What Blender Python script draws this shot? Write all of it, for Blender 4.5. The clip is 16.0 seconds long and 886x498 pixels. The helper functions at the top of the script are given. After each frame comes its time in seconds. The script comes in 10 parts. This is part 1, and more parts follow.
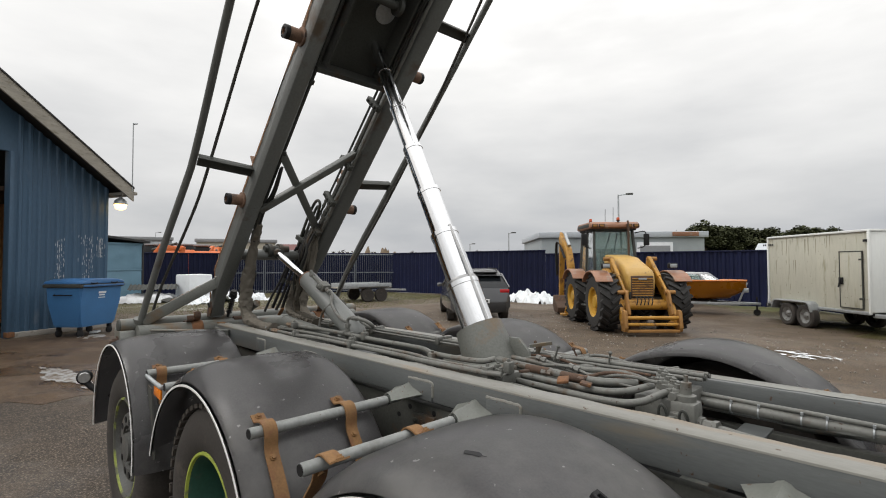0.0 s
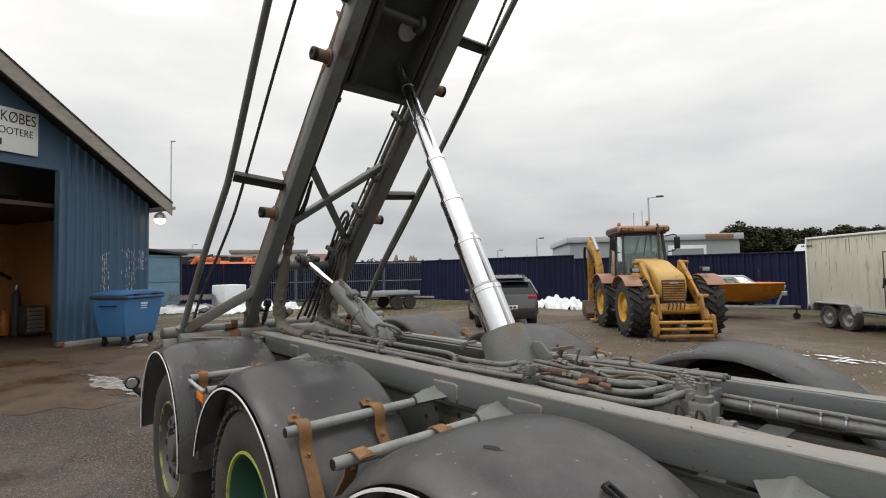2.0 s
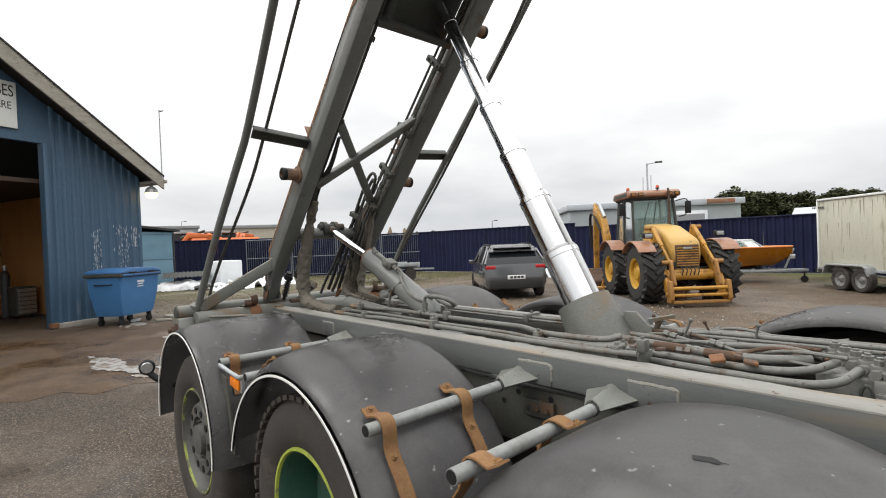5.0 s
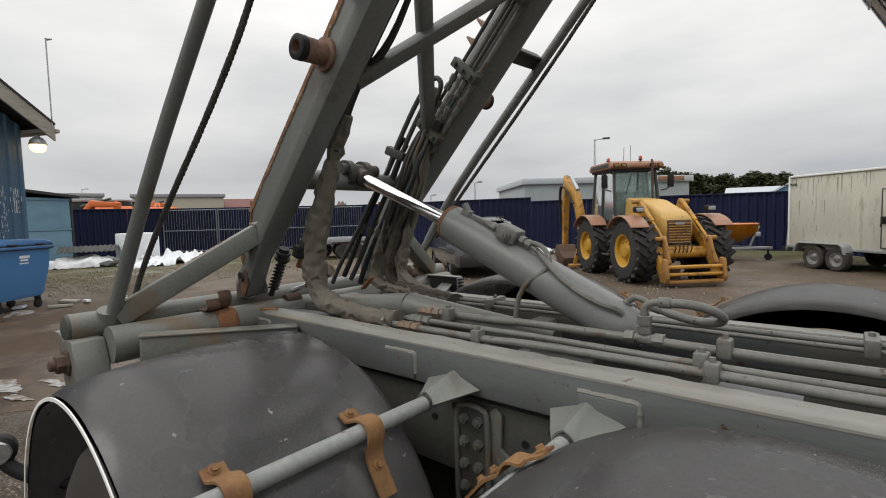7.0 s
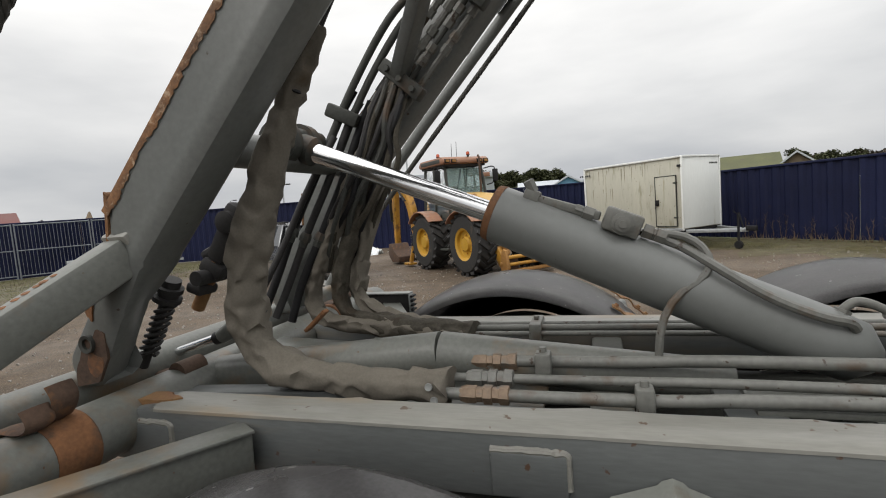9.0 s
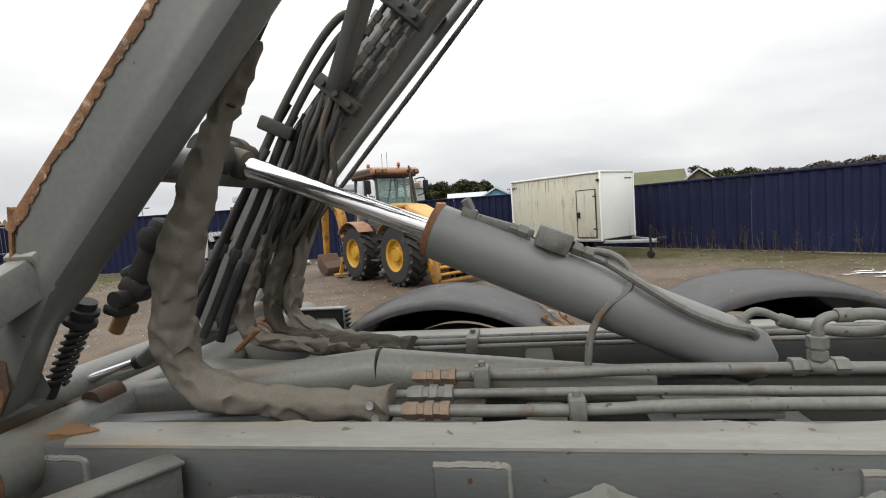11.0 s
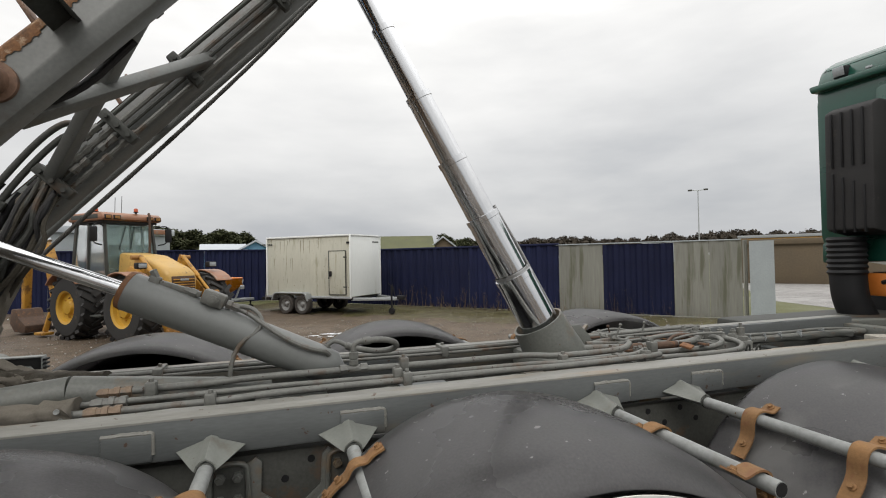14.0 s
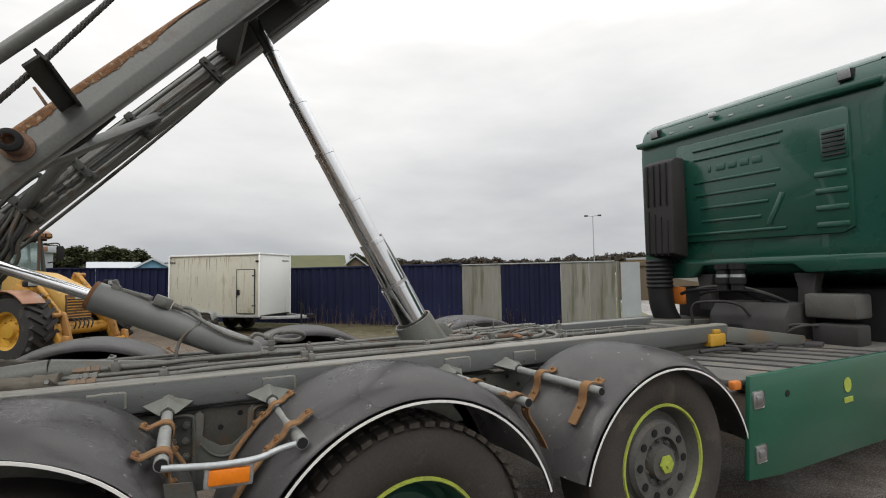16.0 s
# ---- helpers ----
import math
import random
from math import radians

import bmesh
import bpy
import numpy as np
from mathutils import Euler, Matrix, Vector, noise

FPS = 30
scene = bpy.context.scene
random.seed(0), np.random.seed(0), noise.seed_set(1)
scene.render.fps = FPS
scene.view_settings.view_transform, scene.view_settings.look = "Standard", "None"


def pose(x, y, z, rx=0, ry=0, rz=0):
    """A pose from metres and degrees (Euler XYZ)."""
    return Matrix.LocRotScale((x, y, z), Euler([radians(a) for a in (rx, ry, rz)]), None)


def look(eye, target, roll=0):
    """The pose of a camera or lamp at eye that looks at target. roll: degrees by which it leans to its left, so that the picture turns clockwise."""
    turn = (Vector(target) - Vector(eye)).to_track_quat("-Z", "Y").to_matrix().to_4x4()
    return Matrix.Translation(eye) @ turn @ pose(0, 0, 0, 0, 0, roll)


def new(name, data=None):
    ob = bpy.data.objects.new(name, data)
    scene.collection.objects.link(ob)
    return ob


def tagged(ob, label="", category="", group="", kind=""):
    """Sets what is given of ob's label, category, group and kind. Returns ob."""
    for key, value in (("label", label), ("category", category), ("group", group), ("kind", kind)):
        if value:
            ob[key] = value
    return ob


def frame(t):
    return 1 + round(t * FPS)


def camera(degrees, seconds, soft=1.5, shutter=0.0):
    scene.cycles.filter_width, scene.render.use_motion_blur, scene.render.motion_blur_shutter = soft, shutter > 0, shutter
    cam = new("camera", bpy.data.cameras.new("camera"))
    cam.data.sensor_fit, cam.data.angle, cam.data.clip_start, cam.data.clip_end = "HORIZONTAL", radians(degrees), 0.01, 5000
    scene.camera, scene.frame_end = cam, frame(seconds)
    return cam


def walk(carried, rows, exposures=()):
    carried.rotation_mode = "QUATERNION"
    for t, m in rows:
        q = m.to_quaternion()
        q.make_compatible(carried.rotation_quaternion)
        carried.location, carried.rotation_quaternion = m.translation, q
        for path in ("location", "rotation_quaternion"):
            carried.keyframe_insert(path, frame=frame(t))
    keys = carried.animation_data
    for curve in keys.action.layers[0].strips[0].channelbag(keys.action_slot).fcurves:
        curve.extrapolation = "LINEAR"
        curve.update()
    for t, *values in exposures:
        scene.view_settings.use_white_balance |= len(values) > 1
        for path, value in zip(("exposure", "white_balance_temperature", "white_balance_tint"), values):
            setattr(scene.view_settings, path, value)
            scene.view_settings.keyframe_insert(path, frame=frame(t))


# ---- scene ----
cam = camera(84.5, 16.0, 1.05)
PATH = [
    (0, (0.718, 0.601, 1.678), (-0.712, 1.999, 1.74), -0.2),
    (0.5, (0.732, 0.603, 1.677), (-0.706, 1.992, 1.733), -0.3),
    (1, (0.753, 0.61, 1.687), (-0.69, 1.994, 1.738), -0.9),
    (1.5, (0.785, 0.594, 1.685), (-0.666, 1.967, 1.777), -0.8),
    (2, (0.81, 0.552, 1.679), (-0.696, 1.865, 1.771), -1.1),
    (2.5, (0.795, 0.426, 1.681), (-0.711, 1.739, 1.781), -1.5),
    (3, (0.794, 0.281, 1.682), (-0.696, 1.611, 1.776), -1.6),
    (3.2, (0.799, 0.245, 1.688), (-0.684, 1.583, 1.784), -1.6),
    (5.5, (-0.112, 0.627, 1.61), (-1.6, 1.962, 1.562), -1.9),
    (6, (-0.574, 0.713, 1.581), (-2.062, 2.048, 1.52), 0.2),
    (6.5, (-1.08, 0.82, 1.588), (-2.487, 2.238, 1.477), -1.1),
    (7, (-1.555, 0.989, 1.585), (-2.834, 2.52, 1.452), -1.5),
    (7.5, (-1.945, 1.026, 1.586), (-2.958, 2.745, 1.445), -2.6),
    (8, (-2.222, 1.137, 1.582), (-3.073, 2.94, 1.422), -3.8),
    (10.3, (-2.698, 1.337, 1.588), (-3.05, 3.298, 1.417), -3.9),
    (10.5, (-2.67, 1.327, 1.592), (-3.004, 3.291, 1.414), -3.9),
    (11, (-2.58, 1.279, 1.603), (-2.904, 3.247, 1.454), -4.1),
    (11.5, (-2.467, 1.219, 1.592), (-2.785, 3.189, 1.466), -4.8),
    (12, (-2.391, 1.151, 1.585), (-2.662, 3.128, 1.462), -4.0),
    (12.5, (-2.402, 1.018, 1.593), (-2.454, 3.013, 1.46), -3.8),
    (13, (-2.392, 0.87, 1.582), (-2.13, 2.844, 1.399), -4.1),
    (13.5, (-2.285, 0.674, 1.618), (-1.76, 2.602, 1.548), -2.0),
    (14, (-2.237, 0.433, 1.656), (-1.625, 2.337, 1.694), -1.1),
    (14.5, (-2.307, 0.248, 1.668), (-1.5, 2.067, 1.871), -0.8),
    (15, (-2.351, 0.051, 1.666), (-1.433, 1.815, 1.876), -0.7),
    (15.5, (-2.322, -0.197, 1.636), (-1.409, 1.577, 1.77), -1.2),
    (16, (-2.408, -0.406, 1.621), (-1.473, 1.358, 1.734), -1.0),
]
EXPOSURES = [(0.0, -0.05), (3.0, -0.05), (5.5, 0.42), (6.0, 0.33), (6.5, 0.03), (7.0, -0.09), (7.5, -0.11), (8.0, -0.14), (10.5, 0.33), (11.5, 0.33), (12.0, 0.5), (12.5, 0.6), (13.0, 0.57), (13.5, 0.1), (14.5, -0.06), (16.0, -0.05)]
walk(cam, [(t, look(eye, target, roll)) for t, eye, target, roll in PATH], EXPOSURES)

# ---------------------------------------------------------------- light
SUN_AZ, SUN_EL = 215.0, 38.0
world = bpy.data.worlds.new("overcast")
scene.world = world
world.use_nodes = True
wn, wl = world.node_tree.nodes, world.node_tree.links
wn.clear()
w_out = wn.new("ShaderNodeOutputWorld")
w_bg = wn.new("ShaderNodeBackground")
w_bg.inputs["Strength"].default_value = 1.0
sky = wn.new("ShaderNodeTexSky")
sky.sky_type = "NISHITA"
sky.sun_disc = False
sky.sun_elevation = radians(SUN_EL)
sky.sun_rotation = radians(SUN_AZ)
sky.dust_density = 6.0
sky_dim = wn.new("ShaderNodeMix")
sky_dim.data_type = "RGBA"
sky_dim.blend_type = "MULTIPLY"
sky_dim.inputs["Factor"].default_value = 1.0
wl.new(sky.outputs["Color"], sky_dim.inputs["A"])
sky_dim.inputs["B"].default_value = (0.1, 0.1, 0.1, 1)
w_tc = wn.new("ShaderNodeTexCoord")
w_sep = wn.new("ShaderNodeSeparateXYZ")
wl.new(w_tc.outputs["Generated"], w_sep.inputs[0])
w_map = wn.new("ShaderNodeMapping")
w_map.inputs["Scale"].default_value = (1.3, 1.3, 4.5)
wl.new(w_tc.outputs["Generated"], w_map.inputs["Vector"])
w_noise = wn.new("ShaderNodeTexNoise")
w_noise.inputs["Scale"].default_value = 1.7
w_noise.inputs["Detail"].default_value = 6.0
w_noise.inputs["Roughness"].default_value = 0.5
wl.new(w_map.outputs[0], w_noise.inputs["Vector"])
w_ramp = wn.new("ShaderNodeValToRGB")
w_ramp.color_ramp.elements[0].position, w_ramp.color_ramp.elements[0].color = 0.0, (0.49, 0.51, 0.54, 1)
w_ramp.color_ramp.elements[1].position, w_ramp.color_ramp.elements[1].color = 0.42, (1.06, 1.05, 1.03, 1)
w_e = w_ramp.color_ramp.elements.new(0.16)
w_e.color = (0.72, 0.725, 0.73, 1)
w_top = w_ramp.color_ramp.elements.new(1.0)
w_top.color = (2.3, 2.28, 2.25, 1)
w_add = wn.new("ShaderNodeMath")
w_add.operation = "MULTIPLY_ADD"
w_add.inputs[1].default_value = 0.55
wl.new(w_noise.outputs["Fac"], w_add.inputs[0])
w_sub = wn.new("ShaderNodeMath")
w_sub.operation = "SUBTRACT"
w_sub.inputs[1].default_value = 0.235
wl.new(w_sep.outputs["Z"], w_sub.inputs[0])
wl.new(w_sub.outputs[0], w_add.inputs[2])
wl.new(w_add.outputs[0], w_ramp.inputs["Fac"])
w_mix = wn.new("ShaderNodeMix")
w_mix.data_type = "RGBA"
w_mix.inputs["Factor"].default_value = 0.93
wl.new(sky_dim.outputs["Result"], w_mix.inputs["A"])
wl.new(w_ramp.outputs["Color"], w_mix.inputs["B"])
wl.new(w_mix.outputs["Result"], w_bg.inputs["Color"])
wl.new(w_bg.outputs[0], w_out.inputs[0])

sun = new("sun", bpy.data.lights.new("sun", "SUN"))
sun.data.energy, sun.data.angle, sun.data.color = 0.8, radians(25), (1.0, 0.97, 0.93)
sun.matrix_world = look((0, 0, 30), (30 * math.sin(radians(SUN_AZ)) * -1, 30 * math.cos(radians(SUN_AZ)) * -1, 30 - 40 * math.tan(radians(SUN_EL))))



# ---------------------------------------------------------------- materials
def mat(name, col, rough=0.6, metal=0.0, var=0.25, scale=4.0, fine=60.0, bump=0.15, stain=None, amount=0.0,
        stain_scale=3.0, coat=0.0, rnd=0.0, stretch=(1, 1, 1), rvar=0.15, spec=0.5, dist=0.004, speck=None):
    m = bpy.data.materials.new(name)
    m.use_nodes = True
    n, l = m.node_tree.nodes, m.node_tree.links
    p = n["Principled BSDF"]
    tc = n.new("ShaderNodeTexCoord")
    mp = n.new("ShaderNodeMapping")
    mp.inputs["Scale"].default_value = stretch
    l.new(tc.outputs["Object"], mp.inputs["Vector"])
    big, small = n.new("ShaderNodeTexNoise"), n.new("ShaderNodeTexNoise")
    for node, sc in ((big, scale), (small, fine)):
        node.inputs["Scale"].default_value = sc
        node.inputs["Detail"].default_value = 5.0
        l.new(mp.outputs[0], node.inputs["Vector"])
    mix = n.new("ShaderNodeMath")
    mix.operation = "MULTIPLY_ADD"
    mix.inputs[1].default_value = 0.55
    half = n.new("ShaderNodeMath")
    half.operation = "MULTIPLY"
    half.inputs[1].default_value = 0.45
    l.new(small.outputs["Fac"], half.inputs[0])
    l.new(big.outputs["Fac"], mix.inputs[0])
    l.new(half.outputs[0], mix.inputs[2])
    ramp = n.new("ShaderNodeValToRGB")
    ramp.color_ramp.elements[0].position, ramp.color_ramp.elements[1].position = 0.3, 0.7
    ramp.color_ramp.elements[0].color = (*[c * (1 - var) for c in col], 1)
    ramp.color_ramp.elements[1].color = (*[min(1, c * (1 + var)) for c in col], 1)
    l.new(mix.outputs[0], ramp.inputs["Fac"])
    colour = ramp.outputs["Color"]
    if rnd:
        info = n.new("ShaderNodeObjectInfo")
        hsv = n.new("ShaderNodeHueSaturation")
        vm = n.new("ShaderNodeMapRange")
        vm.inputs["To Min"].default_value, vm.inputs["To Max"].default_value = 1 - rnd, 1 + rnd
        l.new(info.outputs["Random"], vm.inputs["Value"])
        l.new(vm.outputs["Result"], hsv.inputs["Value"])
        l.new(colour, hsv.inputs["Color"])
        colour = hsv.outputs["Color"]
    if stain:
        st = n.new("ShaderNodeTexNoise")
        st.inputs["Scale"].default_value, st.inputs["Detail"].default_value = stain_scale, 8.0
        st.inputs["Roughness"].default_value = 0.62
        l.new(mp.outputs[0], st.inputs["Vector"])
        sr = n.new("ShaderNodeValToRGB")
        edge = 0.72 - 0.32 * amount
        sr.color_ramp.elements[0].position, sr.color_ramp.elements[1].position = edge, min(1.0, edge + 0.12)
        l.new(st.outputs["Fac"], sr.inputs["Fac"])
        sm = n.new("ShaderNodeMix")
        sm.data_type = "RGBA"
        l.new(sr.outputs["Color"], sm.inputs["Factor"])
        l.new(colour, sm.inputs["A"])
        sm.inputs["B"].default_value = (*stain, 1)
        colour = sm.outputs["Result"]
    if speck:
        sp = n.new("ShaderNodeTexNoise")
        sp.inputs["Scale"].default_value, sp.inputs["Detail"].default_value = speck[1], 3.0
        l.new(tc.outputs["Object"], sp.inputs["Vector"])
        spr = n.new("ShaderNodeValToRGB")
        spr.color_ramp.elements[0].position, spr.color_ramp.elements[1].position = speck[2], speck[2] + 0.03
        l.new(sp.outputs["Fac"], spr.inputs["Fac"])
        spm = n.new("ShaderNodeMix")
        spm.data_type = "RGBA"
        l.new(spr.outputs["Color"], spm.inputs["Factor"])
        l.new(colour, spm.inputs["A"])
        spm.inputs["B"].default_value = (*speck[0], 1)
        colour = spm.outputs["Result"]
    l.new(colour, p.inputs["Base Color"])
    rr = n.new("ShaderNodeMapRange")
    rr.inputs["To Min"].default_value, rr.inputs["To Max"].default_value = max(0.02, rough - rvar), min(1, rough + rvar)
    l.new(big.outputs["Fac"], rr.inputs["Value"])
    l.new(rr.outputs["Result"], p.inputs["Roughness"])
    p.inputs["Metallic"].default_value = metal
    p.inputs["Coat Weight"].default_value = coat
    p.inputs["Specular IOR Level"].default_value = spec
    if bump:
        b = n.new("ShaderNodeBump")
        b.inputs["Strength"].default_value, b.inputs["Distance"].default_value = bump, dist
        l.new(mix.outputs[0], b.inputs["Height"])
        l.new(b.outputs[0], p.inputs["Normal"])
    return m


def glass(name, tint, rough=0.05):
    m = mat(name, tint, rough, 0, 0.1, 3, 40, 0, rvar=0.02)
    p = m.node_tree.nodes["Principled BSDF"]
    p.inputs["Transmission Weight"].default_value = 0.95
    p.inputs["IOR"].default_value = 1.2
    return m


RUST = (0.17, 0.075, 0.03)
M = dict(
    grey=mat("grey_green_paint", (0.116, 0.12, 0.108), 0.42, 0, 0.28, 2.2, 90, 0.12, (0.145, 0.1, 0.057), 0.62, 3.8, speck=((0.1, 0.055, 0.03), 42, 0.71)),
    gusset=mat("pale_grey_gusset_paint", (0.165, 0.172, 0.155), 0.45, 0, 0.16, 5, 90, 0.12, (0.13, 0.12, 0.098), 0.45, 9, speck=((0.1, 0.07, 0.045), 60, 0.7)),
    cylinder=mat("smooth_grey_cylinder_paint", (0.154, 0.161, 0.155), 0.36, 0, 0.1, 2.5, 60, 0.05, (0.11, 0.098, 0.08), 0.25, 4, speck=((0.06, 0.045, 0.035), 40, 0.74)),
    grey_dark=mat("dark_grey_paint", (0.05, 0.052, 0.047), 0.6, 0, 0.35, 3, 80, 0.2, (0.075, 0.045, 0.025), 0.45, 5.0, spec=0.3),
    arm=mat("arm_grey_paint", (0.128, 0.134, 0.127), 0.4, 0, 0.22, 1.6, 70, 0.1, (0.085, 0.062, 0.042), 0.42, 3.0, speck=((0.06, 0.04, 0.03), 30, 0.74)),
    rail=mat("weathered_rail_paint", (0.103, 0.11, 0.109), 0.38, 0, 0.2, 1.6, 90, 0.12, (0.155, 0.133, 0.1), 0.55, 2.2, stretch=(0.35, 2.0, 2.0), speck=((0.07, 0.04, 0.025), 38, 0.7)),
    rust_flake=mat("flaking_rust", (0.15, 0.072, 0.03), 0.85, 0.0, 0.6, 26, 120, 0.7, (0.36, 0.26, 0.17), 0.55, 42),
    rust_dark=mat("dark_rust", (0.075, 0.045, 0.03), 0.85, 0.0, 0.45, 12, 120, 0.5, (0.16, 0.075, 0.03), 0.5, 16),
    # tan grime made paler than the rail paint to carry sky light on tops
    rail_top=mat("pale_grime_and_sky_light", (0.192, 0.189, 0.169), 0.4, 0, 0.2, 3, 90, 0.15, (0.23, 0.175, 0.115), 0.55, 3.5, stretch=(0.3, 2.0, 2.0), speck=((0.08, 0.05, 0.03), 30, 0.68)),
    chassis=mat("chassis_paint", (0.062, 0.063, 0.056), 0.65, 0, 0.3, 5, 90, 0.25, (0.1, 0.06, 0.035), 0.45, 6.0, spec=0.3),
    rust=mat("rusty_steel", (0.165, 0.075, 0.032), 0.85, 0.0, 0.45, 9, 120, 0.5, (0.09, 0.05, 0.03), 0.6, 14),
    strap=mat("rust_brown_strap", (0.19, 0.1, 0.038), 0.8, 0, 0.3, 12, 120, 0.3, (0.16, 0.07, 0.03), 0.6, 18),
    roller=mat("rusty_roller", (0.2, 0.12, 0.08), 0.7, 0.2, 0.35, 12, 90, 0.3, (0.07, 0.05, 0.04), 0.6, 10),
    fender=mat("black_grey_plastic", (0.114, 0.111, 0.112), 0.3, 0, 0.26, 2.2, 150, 0.08, (0.18, 0.175, 0.17), 0.6, 2.0, coat=0.15, rvar=0.15, speck=((0.4, 0.39, 0.38), 30, 0.7)),
    dusty_black=mat("dusty_black_plastic", (0.042, 0.041, 0.041), 0.7, 0, 0.35, 5, 90, 0.2, (0.075, 0.068, 0.058), 0.45, 4, spec=0.3),
    dusty_cover=mat("dusty_grey_cover", (0.105, 0.103, 0.095), 0.6, 0, 0.3, 3, 70, 0.15, (0.16, 0.14, 0.11), 0.5, 3),
    fender_in=mat("fender_underside", (0.02, 0.02, 0.02), 0.8, 0, 0.3, 5, 90, 0.2),
    white_line=mat("white_line_paint", (0.72, 0.72, 0.7), 0.6, 0, 0.1, 8, 80, 0.1, (0.3, 0.28, 0.25), 0.25, 9),
    rubber=mat("tyre_rubber", (0.036, 0.031, 0.027), 0.9, 0, 0.35, 6, 80, 0.35, (0.068, 0.056, 0.044), 0.5, 5),
    rubber_black=mat("black_lugged_rubber", (0.022, 0.021, 0.02), 0.8, 0, 0.35, 6, 60, 0.3, (0.06, 0.048, 0.035), 0.35, 5),
    grime=mat("grime_run", (0.27, 0.25, 0.18), 0.7, 0, 0.35, 20, 90, 0.1, (0.4, 0.385, 0.3), 0.5, 9),
    rim_dirty=mat("dirty_trailer_rim", (0.2, 0.2, 0.195), 0.5, 0.4, 0.3, 12, 60, 0.2, (0.05, 0.04, 0.03), 0.6, 14),
    rim_green=mat("dark_green_rim", (0.02, 0.07, 0.05), 0.5, 0, 0.3, 6, 60, 0.15, (0.07, 0.06, 0.05), 0.4, 6),
    lime=mat("lime_rim_paint", (0.32, 0.38, 0.055), 0.6, 0, 0.25, 9, 60, 0.15, (0.16, 0.16, 0.08), 0.45, 12),
    hub=mat("grey_hub_paint", (0.078, 0.078, 0.073), 0.6, 0, 0.3, 8, 60, 0.2, (0.1, 0.07, 0.05), 0.4, 8),
    chrome=mat("chrome", (0.66, 0.67, 0.685), 0.13, 1.0, 0.06, 3, 60, 0.0, rvar=0.05, stretch=(1, 1, 0.3)),
    steel=mat("worn_steel", (0.4, 0.4, 0.4), 0.4, 0.9, 0.25, 8, 80, 0.15, RUST, 0.35, 9),
    galv=mat("galvanised_steel", (0.38, 0.4, 0.41), 0.5, 0.6, 0.25, 9, 60, 0.1, (0.2, 0.2, 0.19), 0.4, 6),
    galv_dull=mat("dull_painted_tube", (0.24, 0.248, 0.24), 0.55, 0.2, 0.25, 9, 60, 0.12, (0.17, 0.165, 0.15), 0.5, 6, speck=((0.12, 0.08, 0.05), 34, 0.7)),
    brass=mat("rust_fitting", (0.19, 0.135, 0.092), 0.6, 0.2, 0.35, 20, 120, 0.2, (0.13, 0.125, 0.11), 0.55, 22),
    hose=mat("painted_pipe", (0.13, 0.131, 0.119), 0.48, 0, 0.3, 6, 80, 0.15, (0.09, 0.062, 0.04), 0.5, 7, speck=((0.045, 0.03, 0.02), 45, 0.66)),
    sleeve=mat("grey_fabric_sleeve", (0.132, 0.119, 0.099), 0.9, 0, 0.2, 7, 180, 0.2, (0.1, 0.075, 0.05), 0.4, 5, spec=0.15),
    sleeve_dark=mat("dirty_fabric_sleeve", (0.062, 0.056, 0.045), 0.9, 0, 0.4, 9, 140, 0.35, (0.04, 0.03, 0.02), 0.5, 8, spec=0.15),
    rope=mat("wire_rope_steel", (0.07, 0.068, 0.062), 0.65, 0.4, 0.4, 30, 160, 0.4),
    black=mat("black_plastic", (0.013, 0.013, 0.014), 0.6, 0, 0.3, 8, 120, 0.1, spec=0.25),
    black_soft=mat("dark_grey_plastic", (0.028, 0.027, 0.027), 0.65, 0, 0.3, 5, 120, 0.15, (0.07, 0.062, 0.05), 0.3, 6, spec=0.3),
    cab_green=mat("dark_green_cab_paint", (0.008, 0.062, 0.042), 0.28, 0, 0.12, 2, 60, 0.02, (0.03, 0.075, 0.06), 0.25, 3, coat=0.4, rvar=0.08),
    skirt_green=mat("green_skirt_paint", (0.01, 0.082, 0.048), 0.35, 0, 0.15, 3, 60, 0.04, (0.05, 0.1, 0.07), 0.2, 5, coat=0.3),
    amber=mat("amber_plastic", (0.75, 0.2, 0.01), 0.25, 0, 0.1, 20, 200, 0.1),
    amber_dull=mat("amber_reflector", (0.55, 0.17, 0.03), 0.35, 0, 0.1, 20, 200, 0.1),
    red=mat("red_lens", (0.4, 0.012, 0.015), 0.2, 0, 0.1, 20, 100, 0.05),
    yellow=mat("loader_yellow", (0.4, 0.2, 0.024), 0.5, 0, 0.28, 3, 60, 0.15, (0.16, 0.075, 0.02), 0.6, 7, speck=((0.07, 0.04, 0.02), 24, 0.66)),
    hood_yellow=mat("faded_hood_paint", (0.47, 0.29, 0.075), 0.45, 0, 0.16, 3, 60, 0.1, (0.3, 0.16, 0.04), 0.45, 6, speck=((0.1, 0.06, 0.03), 24, 0.68)),
    beacon=mat("orange_beacon_lens", (0.42, 0.07, 0.02), 0.25, 0, 0.15, 20, 100, 0.05),
    beige=mat("beige_cladding", (0.37, 0.345, 0.28), 0.7, 0, 0.1, 0.6, 12, 0.05, (0.28, 0.25, 0.2), 0.4, 0.8),
    foil=mat("torn_white_wrap", (0.6, 0.61, 0.62), 0.45, 0, 0.15, 5, 60, 0.3, (0.3, 0.28, 0.25), 0.4, 5),
    yellow_clean=mat("yellow_paint", (0.46, 0.26, 0.025), 0.5, 0, 0.15, 6, 60, 0.1, (0.3, 0.18, 0.05), 0.3, 7),
